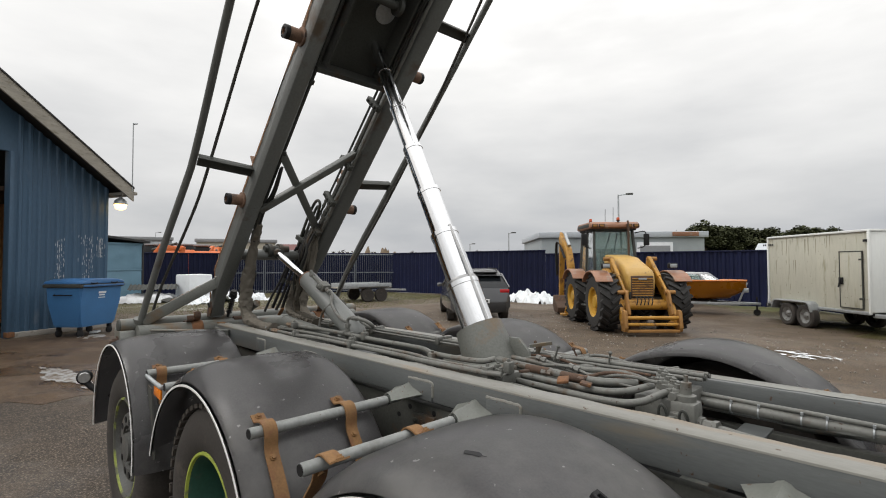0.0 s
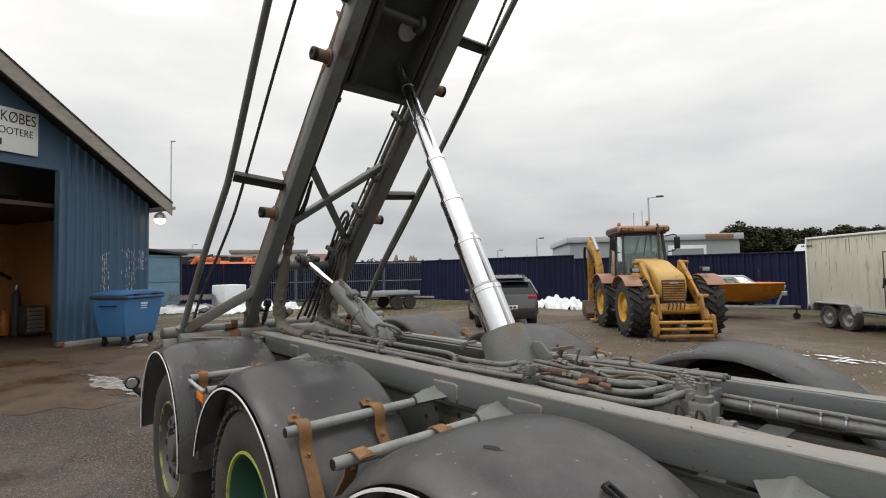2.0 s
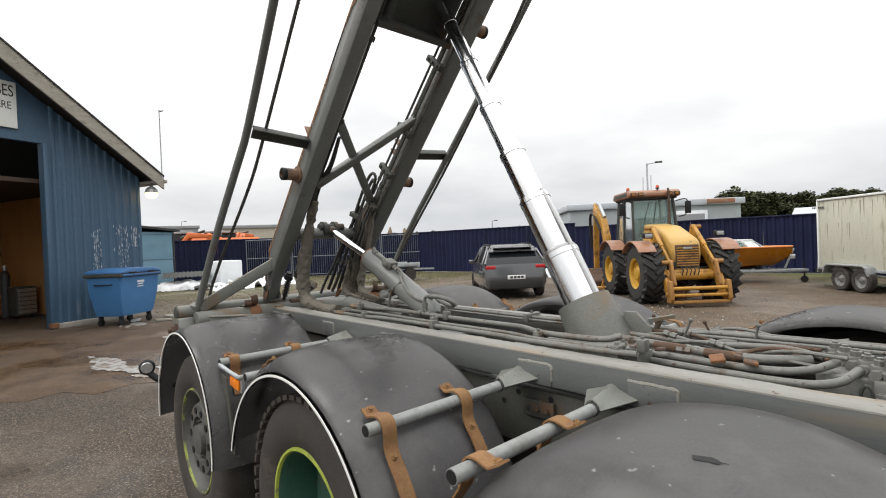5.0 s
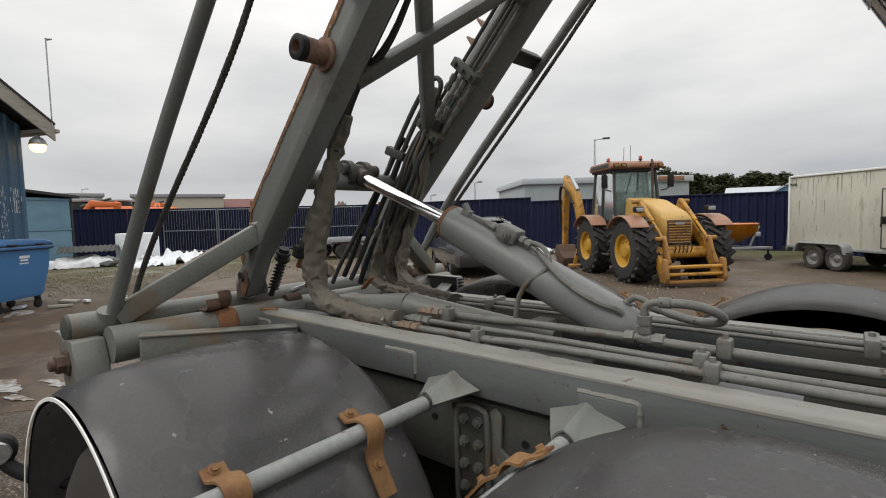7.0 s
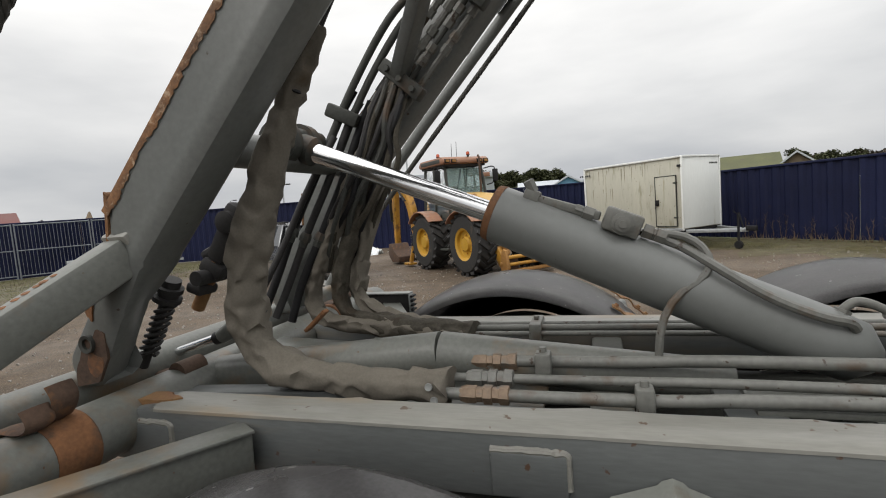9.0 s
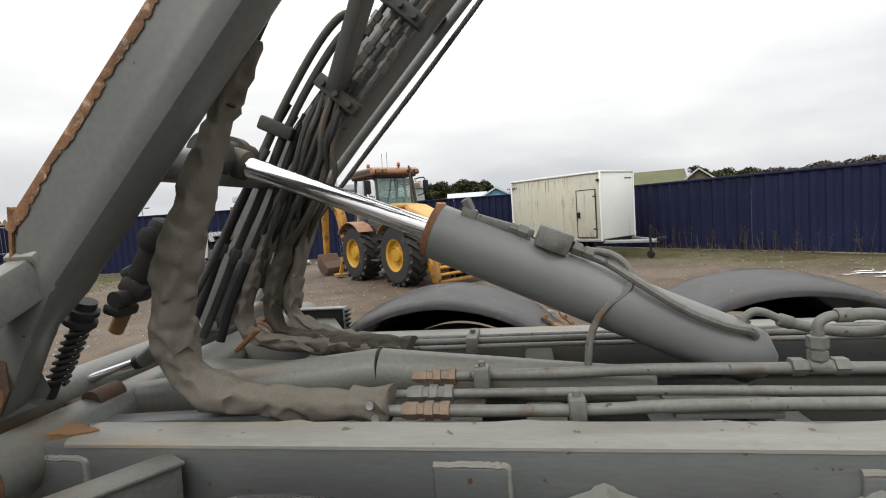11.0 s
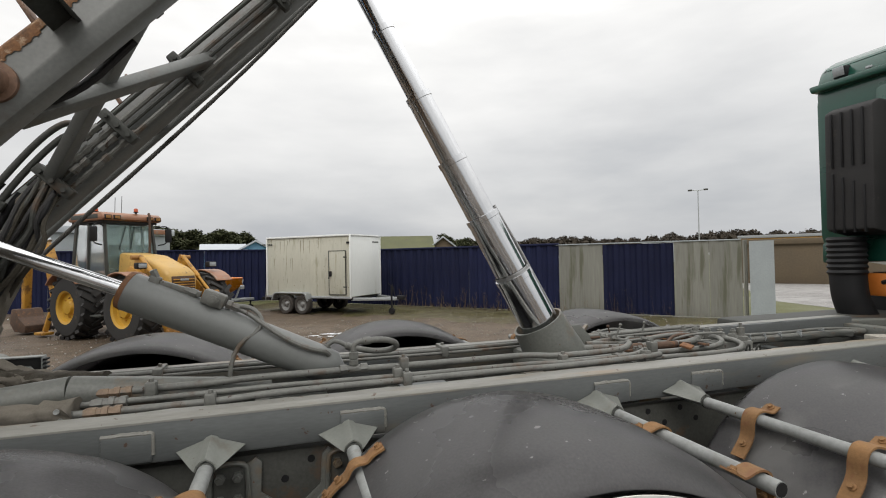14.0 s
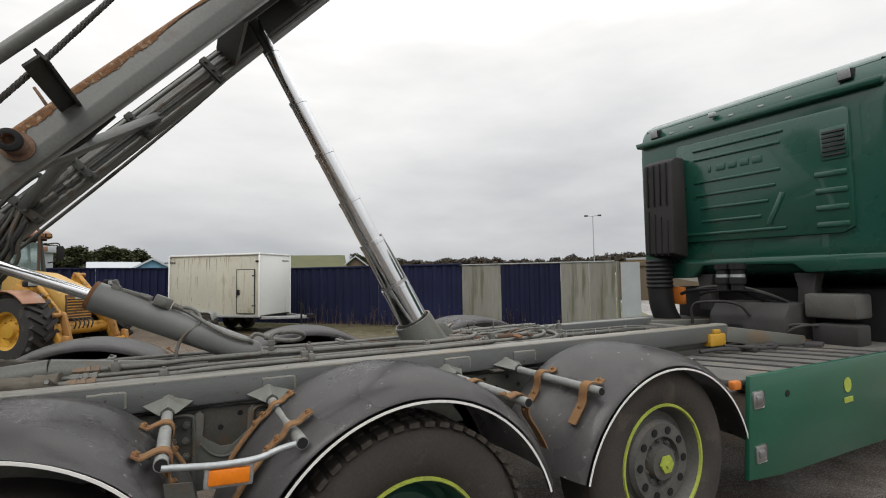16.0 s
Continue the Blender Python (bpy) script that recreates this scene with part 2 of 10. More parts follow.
    loader_orange=mat("faded_orange_panel", (0.26, 0.125, 0.07), 0.45, 0, 0.25, 4, 60, 0.1, (0.24, 0.19, 0.15), 0.5, 5),
    loader_brown=mat("worn_brown_steel", (0.3, 0.15, 0.04), 0.65, 0.1, 0.35, 6, 60, 0.25, (0.12, 0.07, 0.03), 0.5, 6),
    blue_fence=mat("dark_blue_sheet", (0.0085, 0.0115, 0.038), 0.55, 0, 0.3, 1.2, 30, 0.1, (0.03, 0.022, 0.02), 0.25, 3, rnd=0.16, spec=0.2),
    grey_fence=mat("weathered_grey_sheet", (0.19, 0.19, 0.165), 0.7, 0, 0.22, 1.5, 24, 0.12, (0.105, 0.105, 0.072), 0.6, 5, rnd=0.1, stretch=(1, 1, 0.08)),
    grey_door=mat("light_grey_sheet", (0.3, 0.33, 0.34), 0.6, 0, 0.12, 2, 30, 0.08),
    palisade=mat("galvanised_mesh", (0.2, 0.22, 0.24), 0.5, 0.4, 0.2, 8, 60, 0.1),
    white_panel=mat("stained_white_panel", (0.46, 0.45, 0.375), 0.5, 0, 0.1, 1.2, 20, 0.05, (0.3, 0.285, 0.2), 0.5, 6.5, stretch=(1, 1, 0.16), speck=((0.16, 0.13, 0.08), 22, 0.7)),
    white_front=mat("white_grp_panel", (0.72, 0.74, 0.72), 0.4, 0, 0.05, 1.2, 20, 0.03, (0.55, 0.55, 0.5), 0.3, 2.5, stretch=(1, 1, 0.3)),
    white=mat("white_plastic", (0.72, 0.74, 0.76), 0.5, 0, 0.08, 4, 40, 0.1),
    snow=mat("old_snow", (0.75, 0.78, 0.8), 0.8, 0, 0.15, 6, 60, 0.5, (0.3, 0.26, 0.2), 0.45, 6, dist=0.02),
    slush=mat("thin_grey_slush", (0.36, 0.36, 0.355), 0.45, 0, 0.25, 8, 60, 0.4, (0.12, 0.088, 0.058), 0.85, 9, dist=0.01),
    lime_old=mat("worn_lime_paint", (0.26, 0.3, 0.06), 0.7, 0, 0.3, 9, 60, 0.15, (0.08, 0.08, 0.065), 0.85, 7),
    bin_blue=mat("blue_bin_plastic", (0.05, 0.165, 0.36), 0.45, 0, 0.12, 3, 60, 0.05, (0.09, 0.2, 0.4), 0.3, 4),
    lid_blue=mat("blue_lid_plastic", (0.035, 0.12, 0.28), 0.4, 0, 0.15, 3, 60, 0.05),
    wall_blue=mat("blue_boarding", (0.043, 0.09, 0.148), 0.6, 0, 0.2, 1.3, 30, 0.1, (0.09, 0.13, 0.18), 0.3, 2.2, stretch=(1, 1, 0.3)),
    wall_flake=mat("flaked_white_paint", (0.5, 0.52, 0.54), 0.7, 0, 0.3, 20, 90, 0.2),
    fascia=mat("grey_timber_fascia", (0.29, 0.27, 0.23), 0.8, 0, 0.25, 4, 60, 0.25, (0.16, 0.14, 0.1), 0.45, 6, stretch=(1, 1, 4)),
    roof_dark=mat("dark_roofing", (0.035, 0.035, 0.035), 0.85, 0, 0.3, 4, 60, 0.2),
    shed_blue=mat("pale_blue_sheet", (0.13, 0.24, 0.32), 0.6, 0, 0.15, 2, 40, 0.1, (0.08, 0.14, 0.18), 0.35, 3),
    plywood=mat("ochre_plywood", (0.42, 0.21, 0.07), 0.7, 0, 0.2, 2, 40, 0.1, (0.2, 0.1, 0.04), 0.4, 2, stretch=(1, 1, 0.3)),
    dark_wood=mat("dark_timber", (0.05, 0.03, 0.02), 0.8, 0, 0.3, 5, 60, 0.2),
    concrete=mat("old_concrete", (0.3, 0.28, 0.25), 0.85, 0, 0.2, 5, 60, 0.3, (0.15, 0.13, 0.11), 0.4, 5),
    car=mat("grey_car_paint", (0.12, 0.123, 0.13), 0.25, 0.5, 0.06, 3, 200, 0.0, coat=0.8, rvar=0.04),
    car_glass=mat("dark_car_glass", (0.01, 0.012, 0.014), 0.08, 0, 0.1, 3, 60, 0, rvar=0.02, spec=0.25),
    pane=glass("tinted_cab_glass", (0.72, 0.82, 0.8)),
    boat=mat("orange_gelcoat", (0.5, 0.185, 0.012), 0.3, 0, 0.12, 3, 60, 0.02, (0.34, 0.12, 0.01), 0.3, 3, coat=0.3),
    far_white=mat("pale_grey_cladding", (0.4, 0.43, 0.46), 0.6, 0, 0.08, 0.6, 12, 0.05, rnd=0.08),
    far_grey=mat("grey_cladding", (0.26, 0.27, 0.28), 0.7, 0, 0.12, 0.6, 12, 0.05),
    far_blue=mat("light_blue_cladding", (0.14, 0.32, 0.48), 0.6, 0, 0.1, 0.6, 12, 0.05),
    far_brown=mat("brown_brick_wall", (0.1, 0.075, 0.046), 0.8, 0, 0.2, 1, 12, 0.1),
    moss_roof=mat("mossy_roof_tiles", (0.085, 0.09, 0.04), 0.9, 0, 0.3, 1, 10, 0.3, (0.08, 0.06, 0.05), 0.4, 2),
    red_roof=mat("dull_red_roofing", (0.12, 0.04, 0.035), 0.8, 0, 0.2, 1, 10, 0.2),
    orange_steel=mat("orange_machine_paint", (0.55, 0.12, 0.02), 0.5, 0, 0.2, 1, 20, 0.1, (0.25, 0.07, 0.03), 0.35, 2),
    mound=mat("earth_heap", (0.16, 0.12, 0.08), 0.95, 0, 0.3, 0.6, 6, 0.5),
    bark=mat("pine_bark", (0.09, 0.06, 0.04), 0.9, 0, 0.3, 6, 40, 0.3),
    leaf=mat("pine_needles", (0.06, 0.066, 0.034), 0.9, 0, 0.4, 0.8, 8, 0.0, spec=0.1),
    wood_far=mat("bare_winter_woods", (0.05, 0.042, 0.033), 0.95, 0, 0.25, 0.3, 3, 0.0, spec=0.05),
    grass=mat("winter_grass", (0.13, 0.135, 0.055), 0.9, 0, 0.4, 2, 20, 0.2),
    twig=mat("dry_weed", (0.16, 0.11, 0.06), 0.9, 0, 0.3, 6, 40, 0.1),
    ink=mat("black_lettering", (0.02, 0.02, 0.02), 0.6, 0, 0.1, 5, 50, 0),
    tool_red=mat("gas_bottle_paint", (0.05, 0.05, 0.055), 0.5, 0, 0.1, 5, 50, 0.05),
    plate_white=mat("number_plate_white", (0.7, 0.7, 0.7), 0.4, 0, 0.05, 5, 50, 0),
)
lamp_m = bpy.data.materials.new("lit_bulb")
lamp_m.use_nodes = True
lamp_p = lamp_m.node_tree.nodes["Principled BSDF"]
lamp_p.inputs["Emission Color"].default_value = (1.0, 0.58, 0.17, 1)
lamp_p.inputs["Emission Strength"].default_value = 5.0
M["lamp"] = lamp_m


def ground_mat(name, base, dark, stone, wet, grass_line=None):
    """Gravel or asphalt: fine stones, wide damp patches, grass beyond a line."""
    m = bpy.data.materials.new(name)
    m.use_nodes = True
    n, l = m.node_tree.nodes, m.node_tree.links
    p = n["Principled BSDF"]
    tc = n.new("ShaderNodeTexCoord")

    def noise_at(sc, detail=6.0, rough=0.55):
        k = n.new("ShaderNodeTexNoise")
        k.inputs["Scale"].default_value, k.inputs["Detail"].default_value, k.inputs["Roughness"].default_value = sc, detail, rough
        l.new(tc.outputs["Object"], k.inputs["Vector"])
        return k.outputs["Fac"]

    def ramp(fac, a, b, ca=(0, 0, 0), cb=(1, 1, 1)):
        k = n.new("ShaderNodeValToRGB")
        k.color_ramp.elements[0].position, k.color_ramp.elements[1].position = a, b
        k.color_ramp.elements[0].color, k.color_ramp.elements[1].color = (*ca, 1), (*cb, 1)
        l.new(fac, k.inputs["Fac"])
        return k.outputs["Color"]

    def mixed(fac, a, b):
        k = n.new("ShaderNodeMix")
        k.data_type = "RGBA"
        l.new(fac, k.inputs["Factor"])
        for sock, v in (("A", a), ("B", b)):
            if isinstance(v, tuple):
                k.inputs[sock].default_value = (*v, 1)
            else:
                l.new(v, k.inputs[sock])
        return k.outputs["Result"]

    wide = noise_at(0.35)
    mid = noise_at(2.2, 8, 0.65)
    vor = n.new("ShaderNodeTexVoronoi")
    vor.inputs["Scale"].default_value = 38.0
    l.new(tc.outputs["Object"], vor.inputs["Vector"])
    fine = noise_at(70.0, 4)
    c = mixed(ramp(wide, 0.38, 0.62), base, dark)
    c = mixed(ramp(mid, 0.42, 0.66), c, tuple(v * 0.6 for v in dark))
    c = mixed(ramp(fine, 0.53, 0.66), c, stone)
    c = mixed(ramp(noise_at(26.0, 5, 0.6), 0.57, 0.64), c, tuple(v * 0.5 for v in dark))
    damp = ramp(wide, 0.42, 0.56, (1, 1, 1), (0, 0, 0))
    if grass_line:
        sep = n.new("ShaderNodeSeparateXYZ")
        l.new(tc.outputs["Object"], sep.inputs[0])
        total = None
        for axis, k in (("X", grass_line[0]), ("Y", grass_line[1])):
            mul = n.new("ShaderNodeMath")
            mul.operation = "MULTIPLY"
            mul.inputs[1].default_value = k
            l.new(sep.outputs[axis], mul.inputs[0])
            if total is None:
                total = mul.outputs[0]
            else:
                add = n.new("ShaderNodeMath")
                l.new(total, add.inputs[0])
                l.new(mul.outputs[0], add.inputs[1])
                total = add.outputs[0]
        ad = n.new("ShaderNodeMath")
        ad.operation = "MULTIPLY_ADD"
        ad.inputs[1].default_value = 4.5
        l.new(noise_at(0.9, 8, 0.7), ad.inputs[0])
        l.new(total, ad.inputs[2])
        g = n.new("ShaderNodeMapRange")
        g.inputs["From Min"].default_value, g.inputs["From Max"].default_value = grass_line[2], grass_line[2] + 1.0
        l.new(ad.outputs[0], g.inputs["Value"])
        blade = ramp(noise_at(24.0, 6, 0.7), 0.3, 0.72, (0.045, 0.055, 0.018), (0.14, 0.135, 0.05))
        c = mixed(g.outputs["Result"], c, blade)
    l.new(c, p.inputs["Base Color"])
    rr = n.new("ShaderNodeMapRange")
    rr.inputs["To Min"].default_value, rr.inputs["To Max"].default_value = 0.88, wet
    l.new(damp, rr.inputs["Value"])
    l.new(rr.outputs["Result"], p.inputs["Roughness"])
    b = n.new("ShaderNodeBump")
    b.inputs["Strength"].default_value, b.inputs["Distance"].default_value = 0.55, 0.015
    hm = n.new("ShaderNodeMath")
    hm.operation = "MULTIPLY_ADD"
    hm.inputs[1].default_value = 1.6
    l.new(mid, hm.inputs[0])
    l.new(fine, hm.inputs[2])
    l.new(hm.outputs[0], b.inputs["Height"])
    l.new(b.outputs[0], p.inputs["Normal"])
    return m


M["dirt"] = ground_mat("gravel_yard", (0.098, 0.067, 0.04), (0.066, 0.045, 0.026), (0.2, 0.152, 0.107), 0.6, (0.719, 0.695, 12.5))
M["asphalt"] = ground_mat("wet_asphalt", (0.072, 0.051, 0.033), (0.03, 0.021, 0.014), (0.2, 0.16, 0.12), 0.24)
M["apron"] = ground_mat("wet_brown_concrete", (0.118, 0.073, 0.036), (0.055, 0.032, 0.016), (0.135, 0.088, 0.055), 0.06)
M["turf"] = ground_mat("winter_turf", (0.105, 0.092, 0.036), (0.07, 0.055, 0.027), (0.115, 0.1, 0.05), 0.3)
M["pale_road"] = ground_mat("pale_road", (0.3, 0.29, 0.28), (0.24, 0.23, 0.22), (0.35, 0.34, 0.33), 0.5)


# ---------------------------------------------------------------- mesh helpers
def BM():
    return bmesh.new()


def box(bm, c, s, rot=None, bev=0.0):
    m = Matrix.Translation(c)
    if rot is not None:
        m = m @ Euler([radians(a) for a in rot]).to_matrix().to_4x4()
    out = bmesh.ops.create_cube(bm, size=1.0, matrix=m @ Matrix.Diagonal((*s, 1)))
    if bev:
        edges = {e for v in out["verts"] for e in v.link_edges}
        bmesh.ops.bevel(bm, geom=list(edges), offset=bev, segments=2, affect="EDGES", profile=0.5)
    return bm


def beam(bm, a, b, w, h, bev=0.0, up=(0, 0, 1)):
    """A bar of section w (sideways) by h (upwards) from a to b."""
    a, b = Vector(a), Vector(b)
    d = (b - a)
    length = d.length
    d.normalize()
    side = d.cross(Vector(up))
    if side.length < 1e-4:
        side = d.cross(Vector((1, 0, 0)))
    side.normalize()
    top = side.cross(d)
    m = Matrix((d, side, top)).transposed().to_4x4()
    m.translation = (a + b) / 2
    out = bmesh.ops.create_cube(bm, size=1.0, matrix=m @ Matrix.Diagonal((length, w, h, 1)))
    if bev:
        edges = {e for v in out["verts"] for e in v.link_edges}
        bmesh.ops.bevel(bm, geom=list(edges), offset=bev, segments=2, affect="EDGES", profile=0.5)
    return bm


def frame_of(d):
    d = Vector(d).normalized()
    u = d.cross(Vector((0, 0, 1)))
    if u.length < 1e-3:
        u = d.cross(Vector((1, 0, 0)))
    u.normalize()
    return d, u, u.cross(d)


def lathe(bm, base, axis, profile, seg=32, caps=True):
    """Rings (along, radius) turned round an axis from base."""
    d, u, v = frame_of(axis)
    base = Vector(base)
    rings = []
    for along, r in profile:
        rings.append([bm.verts.new(base + d * along + (u * math.cos(2 * math.pi * k / seg) + v * math.sin(2 * math.pi * k / seg)) * r) for k in range(seg)])
    for p, q in zip(rings, rings[1:]):
        for k in range(seg):
            bm.faces.new((p[k], p[(k + 1) % seg], q[(k + 1) % seg], q[k]))
    if caps:
        bm.faces.new(rings[0][::-1])
        bm.faces.new(rings[-1])
    return bm


def rod(bm, a, b, r, r2=None, seg=16):
    a, b = Vector(a), Vector(b)
    return lathe(bm, a, b - a, [(0, r), ((b - a).length, r if r2 is None else r2)], seg)


def rounded(pts, times=2):
    pts = [Vector(p) for p in pts]
    for _ in range(times):
        out = [pts[0]]
        for p, q in zip(pts, pts[1:]):
            out += [p.lerp(q, 0.25), p.lerp(q, 0.75)]
        out.append(pts[-1])
        pts = out
    return pts


def tube(bm, pts, r, seg=10, soften=2, wobble=0.0, flat=1.0):
    """A pipe along a line of points; r may be a list, one for each softened point's share of the way."""
    pts = rounded(pts, soften) if soften else [Vector(p) for p in pts]
    rings, u = [], None
    for i, p in enumerate(pts):
        d = (pts[min(i + 1, len(pts) - 1)] - pts[max(i - 1, 0)]).normalized()
        if u is None:
            _, u, _ = frame_of(d)
        u = (u - d * u.dot(d)).normalized()
        v = d.cross(u)
        if isinstance(r, (list, tuple)):
            f = i / (len(pts) - 1) * (len(r) - 1)
            k = min(int(f), len(r) - 2)
            rr = r[k] + (r[k + 1] - r[k]) * (f - k)
        else:
            rr = r
        ring = []
        for k in range(seg):
            a = 2 * math.pi * k / seg
            w = 1 + wobble * noise.noise((p + u * math.cos(a) * 0.2 + v * math.sin(a) * 0.2) * 17.0) if wobble else 1
            ring.append(bm.verts.new(p + (u * math.cos(a) + v * math.sin(a) * flat) * rr * w))
        rings.append(ring)
    for p, q in zip(rings, rings[1:]):
        for k in range(seg):
            bm.faces.new((p[k], p[(k + 1) % seg], q[(k + 1) % seg], q[k]))
    bm.faces.new(rings[0][::-1])
    bm.faces.new(rings[-1])
    return bm


def prism(bm, pts, axis, a, b, bev=0.0):
    """A flat outline pushed along an axis from a to b. pts: (x, z) for "y", (x, y) for "z", (y, z) for "x"."""
    def at(p, k):
        return {"y": (p[0], k, p[1]), "z": (p[0], p[1], k), "x": (k, p[0], p[1])}[axis]
    lo, hi = [bm.verts.new(at(p, a)) for p in pts], [bm.verts.new(at(p, b)) for p in pts]
    faces = [bm.faces.new(lo), bm.faces.new(hi[::-1])]
    for k in range(len(pts)):
        faces.append(bm.faces.new((lo[k], lo[k - 1], hi[k - 1], hi[k])))
    bmesh.ops.recalc_face_normals(bm, faces=faces)
    if bev:
        edges = {e for f in faces for e in f.edges}
        bmesh.ops.bevel(bm, geom=list(edges), offset=bev, segments=2, affect="EDGES", profile=0.5)
    return bm


def bolt(bm, p, axis, r=0.012, h=0.01):
    return lathe(bm, p, axis, [(0, r), (h, r), (h, r * 0.55), (h * 1.5, r * 0.5)], 6)


SHIFT = {}


def root(name, loc, label, category, group="", rz=0.0, shift=False):
    """An Empty at a thing's base. With shift, its parts are written in world metres."""
    ob = new(name)
    ob.empty_display_size = 0.2
    ob.matrix_world = pose(*loc, 0, 0, rz)
    if shift:
        SHIFT[ob.name] = Vector(loc)
    return tagged(ob, label, category, group)


def mesh_of(name, bm, material, sharp=38):
    me = bpy.data.meshes.new(name)
    bmesh.ops.recalc_face_normals(bm, faces=bm.faces[:])
    bm.to_mesh(me)
    bm.free()
    me.polygons.foreach_set("use_smooth", [True] * len(me.polygons))
    me.set_sharp_from_angle(angle=radians(sharp))
    me.materials.append(material)
    return me


def part(name, bm, material, parent, label="", sharp=38):
    top = parent
    while top is not None and top.parent is not None:
        top = top.parent
    if top is not None and top.name in SHIFT:
        bmesh.ops.translate(bm, verts=bm.verts[:], vec=-SHIFT[top.name])
    ob = new(name, mesh_of(name, bm, material, sharp))
    ob.parent = parent
    if label:
        tagged(ob, label)
    return ob


def thing(name, bm, material, label, category, group="", kind="", m=None, sharp=38):
    ob = new(name, mesh_of(name, bm, material, sharp))
    if m is not None:
        ob.matrix_world = m
    return tagged(ob, label, category, group, kind)


# ---------------------------------------------------------------- ground, apron, fences
bm = BM()
bmesh.ops.create_grid(bm, x_segments=60, y_segments=60, size=400)
ground = thing("ground", bm, M["dirt"], "brown damp gravel yard with grass at its edges", "ground", kind="structure")
ground.location = (0, 0, 0)


def sheet(name, pts, z, material, label):
    bm = BM()
    prism(bm, pts, "z", z - 0.05, z)
    return thing(name, bm, material, label, "pavement", kind="structure")


sheet("pavement", [(-8.1, -14), (6, -14), (6, 2.2), (-2, 3.0), (-5, 2.9), (-7.1, 2.7), (-8.1, 2.6)], 0.004, M["asphalt"], "wet grey asphalt yard beside the truck")
sheet("apron", [(-14.9, -14), (-7.1, -14), (-7.3, -4), (-7.0, -2.6), (-7.25, -1.5), (-6.95, -0.9), (-7.3, -0.35), (-7.55, 0.1), (-7.2, 0.45), (-7.35, 0.8), (-6.9, 1.1), (-7.1, 1.5), (-6.85, 1.9), (-7.15, 2.6), (-10, 3.1), (-12.9, 3.1), (-14.0, 1.3)], 0.009, M["apron"], "wet brown concrete apron before the workshop")
turf_edge = [(-19.6 + 0.9 * noise.noise(Vector((k * 0.7, 2, 0))) + 0.09 * k, 2.0 + 0.55 * k) for k in range(31)]
sheet("lawn", turf_edge + [(-24, 19.5), (-29, 12), (-31, 1)], 0.003, M["turf"], "thin brownish winter turf before the far fence")
strip_ = []
for k in range(41):
    q_ = Vector((0.9, 17.66, 0)) + Vector((0.695, -0.719, 0)) * (-5.5 + 0.42 * k) + Vector((-0.719, -0.695, 0)) * (2.9 + 1.3 * noise.noise(Vector((k * 0.45, 7, 0))))
    strip_.append((q_.x, q_.y))
sheet("lawn", strip_ + [(8.3, 10.1), (0.9, 17.7), (-2.9, 21.6)], 0.003, M["turf"], "thin yellow-green winter turf along the fence")
sheet("road", [(12, 9), (60, 2), (70, 30), (22, 24), (13, 13)], 0.006, M["pale_road"], "pale concrete road beyond the fence")


def corrugated(length, height, pitch, depth, bm=None, z0=0.0):
    bm = bm or BM()
    n = int(round(length / pitch))
    line = []
    for k in range(n):
        x = k * pitch
        line += [(x, 0), (x + pitch * 0.32, 0), (x + pitch * 0.5, depth), (x + pitch * 0.82, depth)]
    line.append((length, 0))
    rows = []
    for z in (z0, z0 + height):
        rows.append([(bm.verts.new((x, y, z)), bm.verts.new((x, y - 0.012, z))) for x, y in line])
    for k in range(len(line) - 1):
        a, b, c, d = rows[0][k], rows[0][k + 1], rows[1][k + 1], rows[1][k]
        bm.faces.new((a[0], b[0], c[0], d[0]))
        bm.faces.new((a[1], d[1], c[1], b[1]))
        bm.faces.new((d[0], c[0], c[1], d[1]))
    for k in (0, -1):
        a, d = rows[0][k], rows[1][k]
        bm.faces.new((a[0], d[0], d[1], a[1]))
    return bm


PANEL = 2.45
panel_me = mesh_of("fence_panel", corrugated(PANEL, 2.0, 0.272, 0.045), M["blue_fence"], 25)


def fence_run(points, height, label):
    """A run of corrugated sheets on posts along a line of ground points."""
    ob = tagged(new("fence"), label, "fence", kind="structure")
    for (ax, ay), (bx, by) in zip(points, points[1:]):
        length = math.hypot(bx - ax, by - ay)
        n = max(1, round(length / PANEL))
        turn = math.degrees(math.atan2(by - ay, bx - ax))
        for k in range(n):
            p = new("fence_panel", panel_me)
            p.parent = ob
            f = k / n
            p.matrix_local = pose(ax + (bx - ax) * f, ay + (by - ay) * f, 0.02, 0, 0, turn) @ Matrix.Diagonal((length / n / PANEL * 0.997, 1, (height + random.uniform(-0.02, 0.02)) / 2.0, 1))
        bm = BM()
        beam(bm, (ax, ay, height + 0.03), (bx, by, height + 0.03), 0.09, 0.06, 0.008)
        rail = part("top_rail", bm, M["blue_fence"], ob)
    return ob


fence_run([(-30.2, -1.0), (-28.6, 11.0), (-23.5, 18.2), (-13.4, 20.4)], 2.3, "dark blue corrugated steel fence behind the grass")
fence_run([(-13.4, 20.4), (-3.6, 22.4)], 2.12, "dark blue corrugated steel fence closing the yard")
fence_run([(-3.6, 22.4), (0.9, 17.66), (5.07, 13.35)], 1.98, "dark blue corrugated steel fence with rust at its foot")
grey_fence = tagged(new("fence"), "weathered grey and blue sheet fence with a pale door leaf", "fence", kind="structure")
FU = Vector((0.695, -0.719, 0))


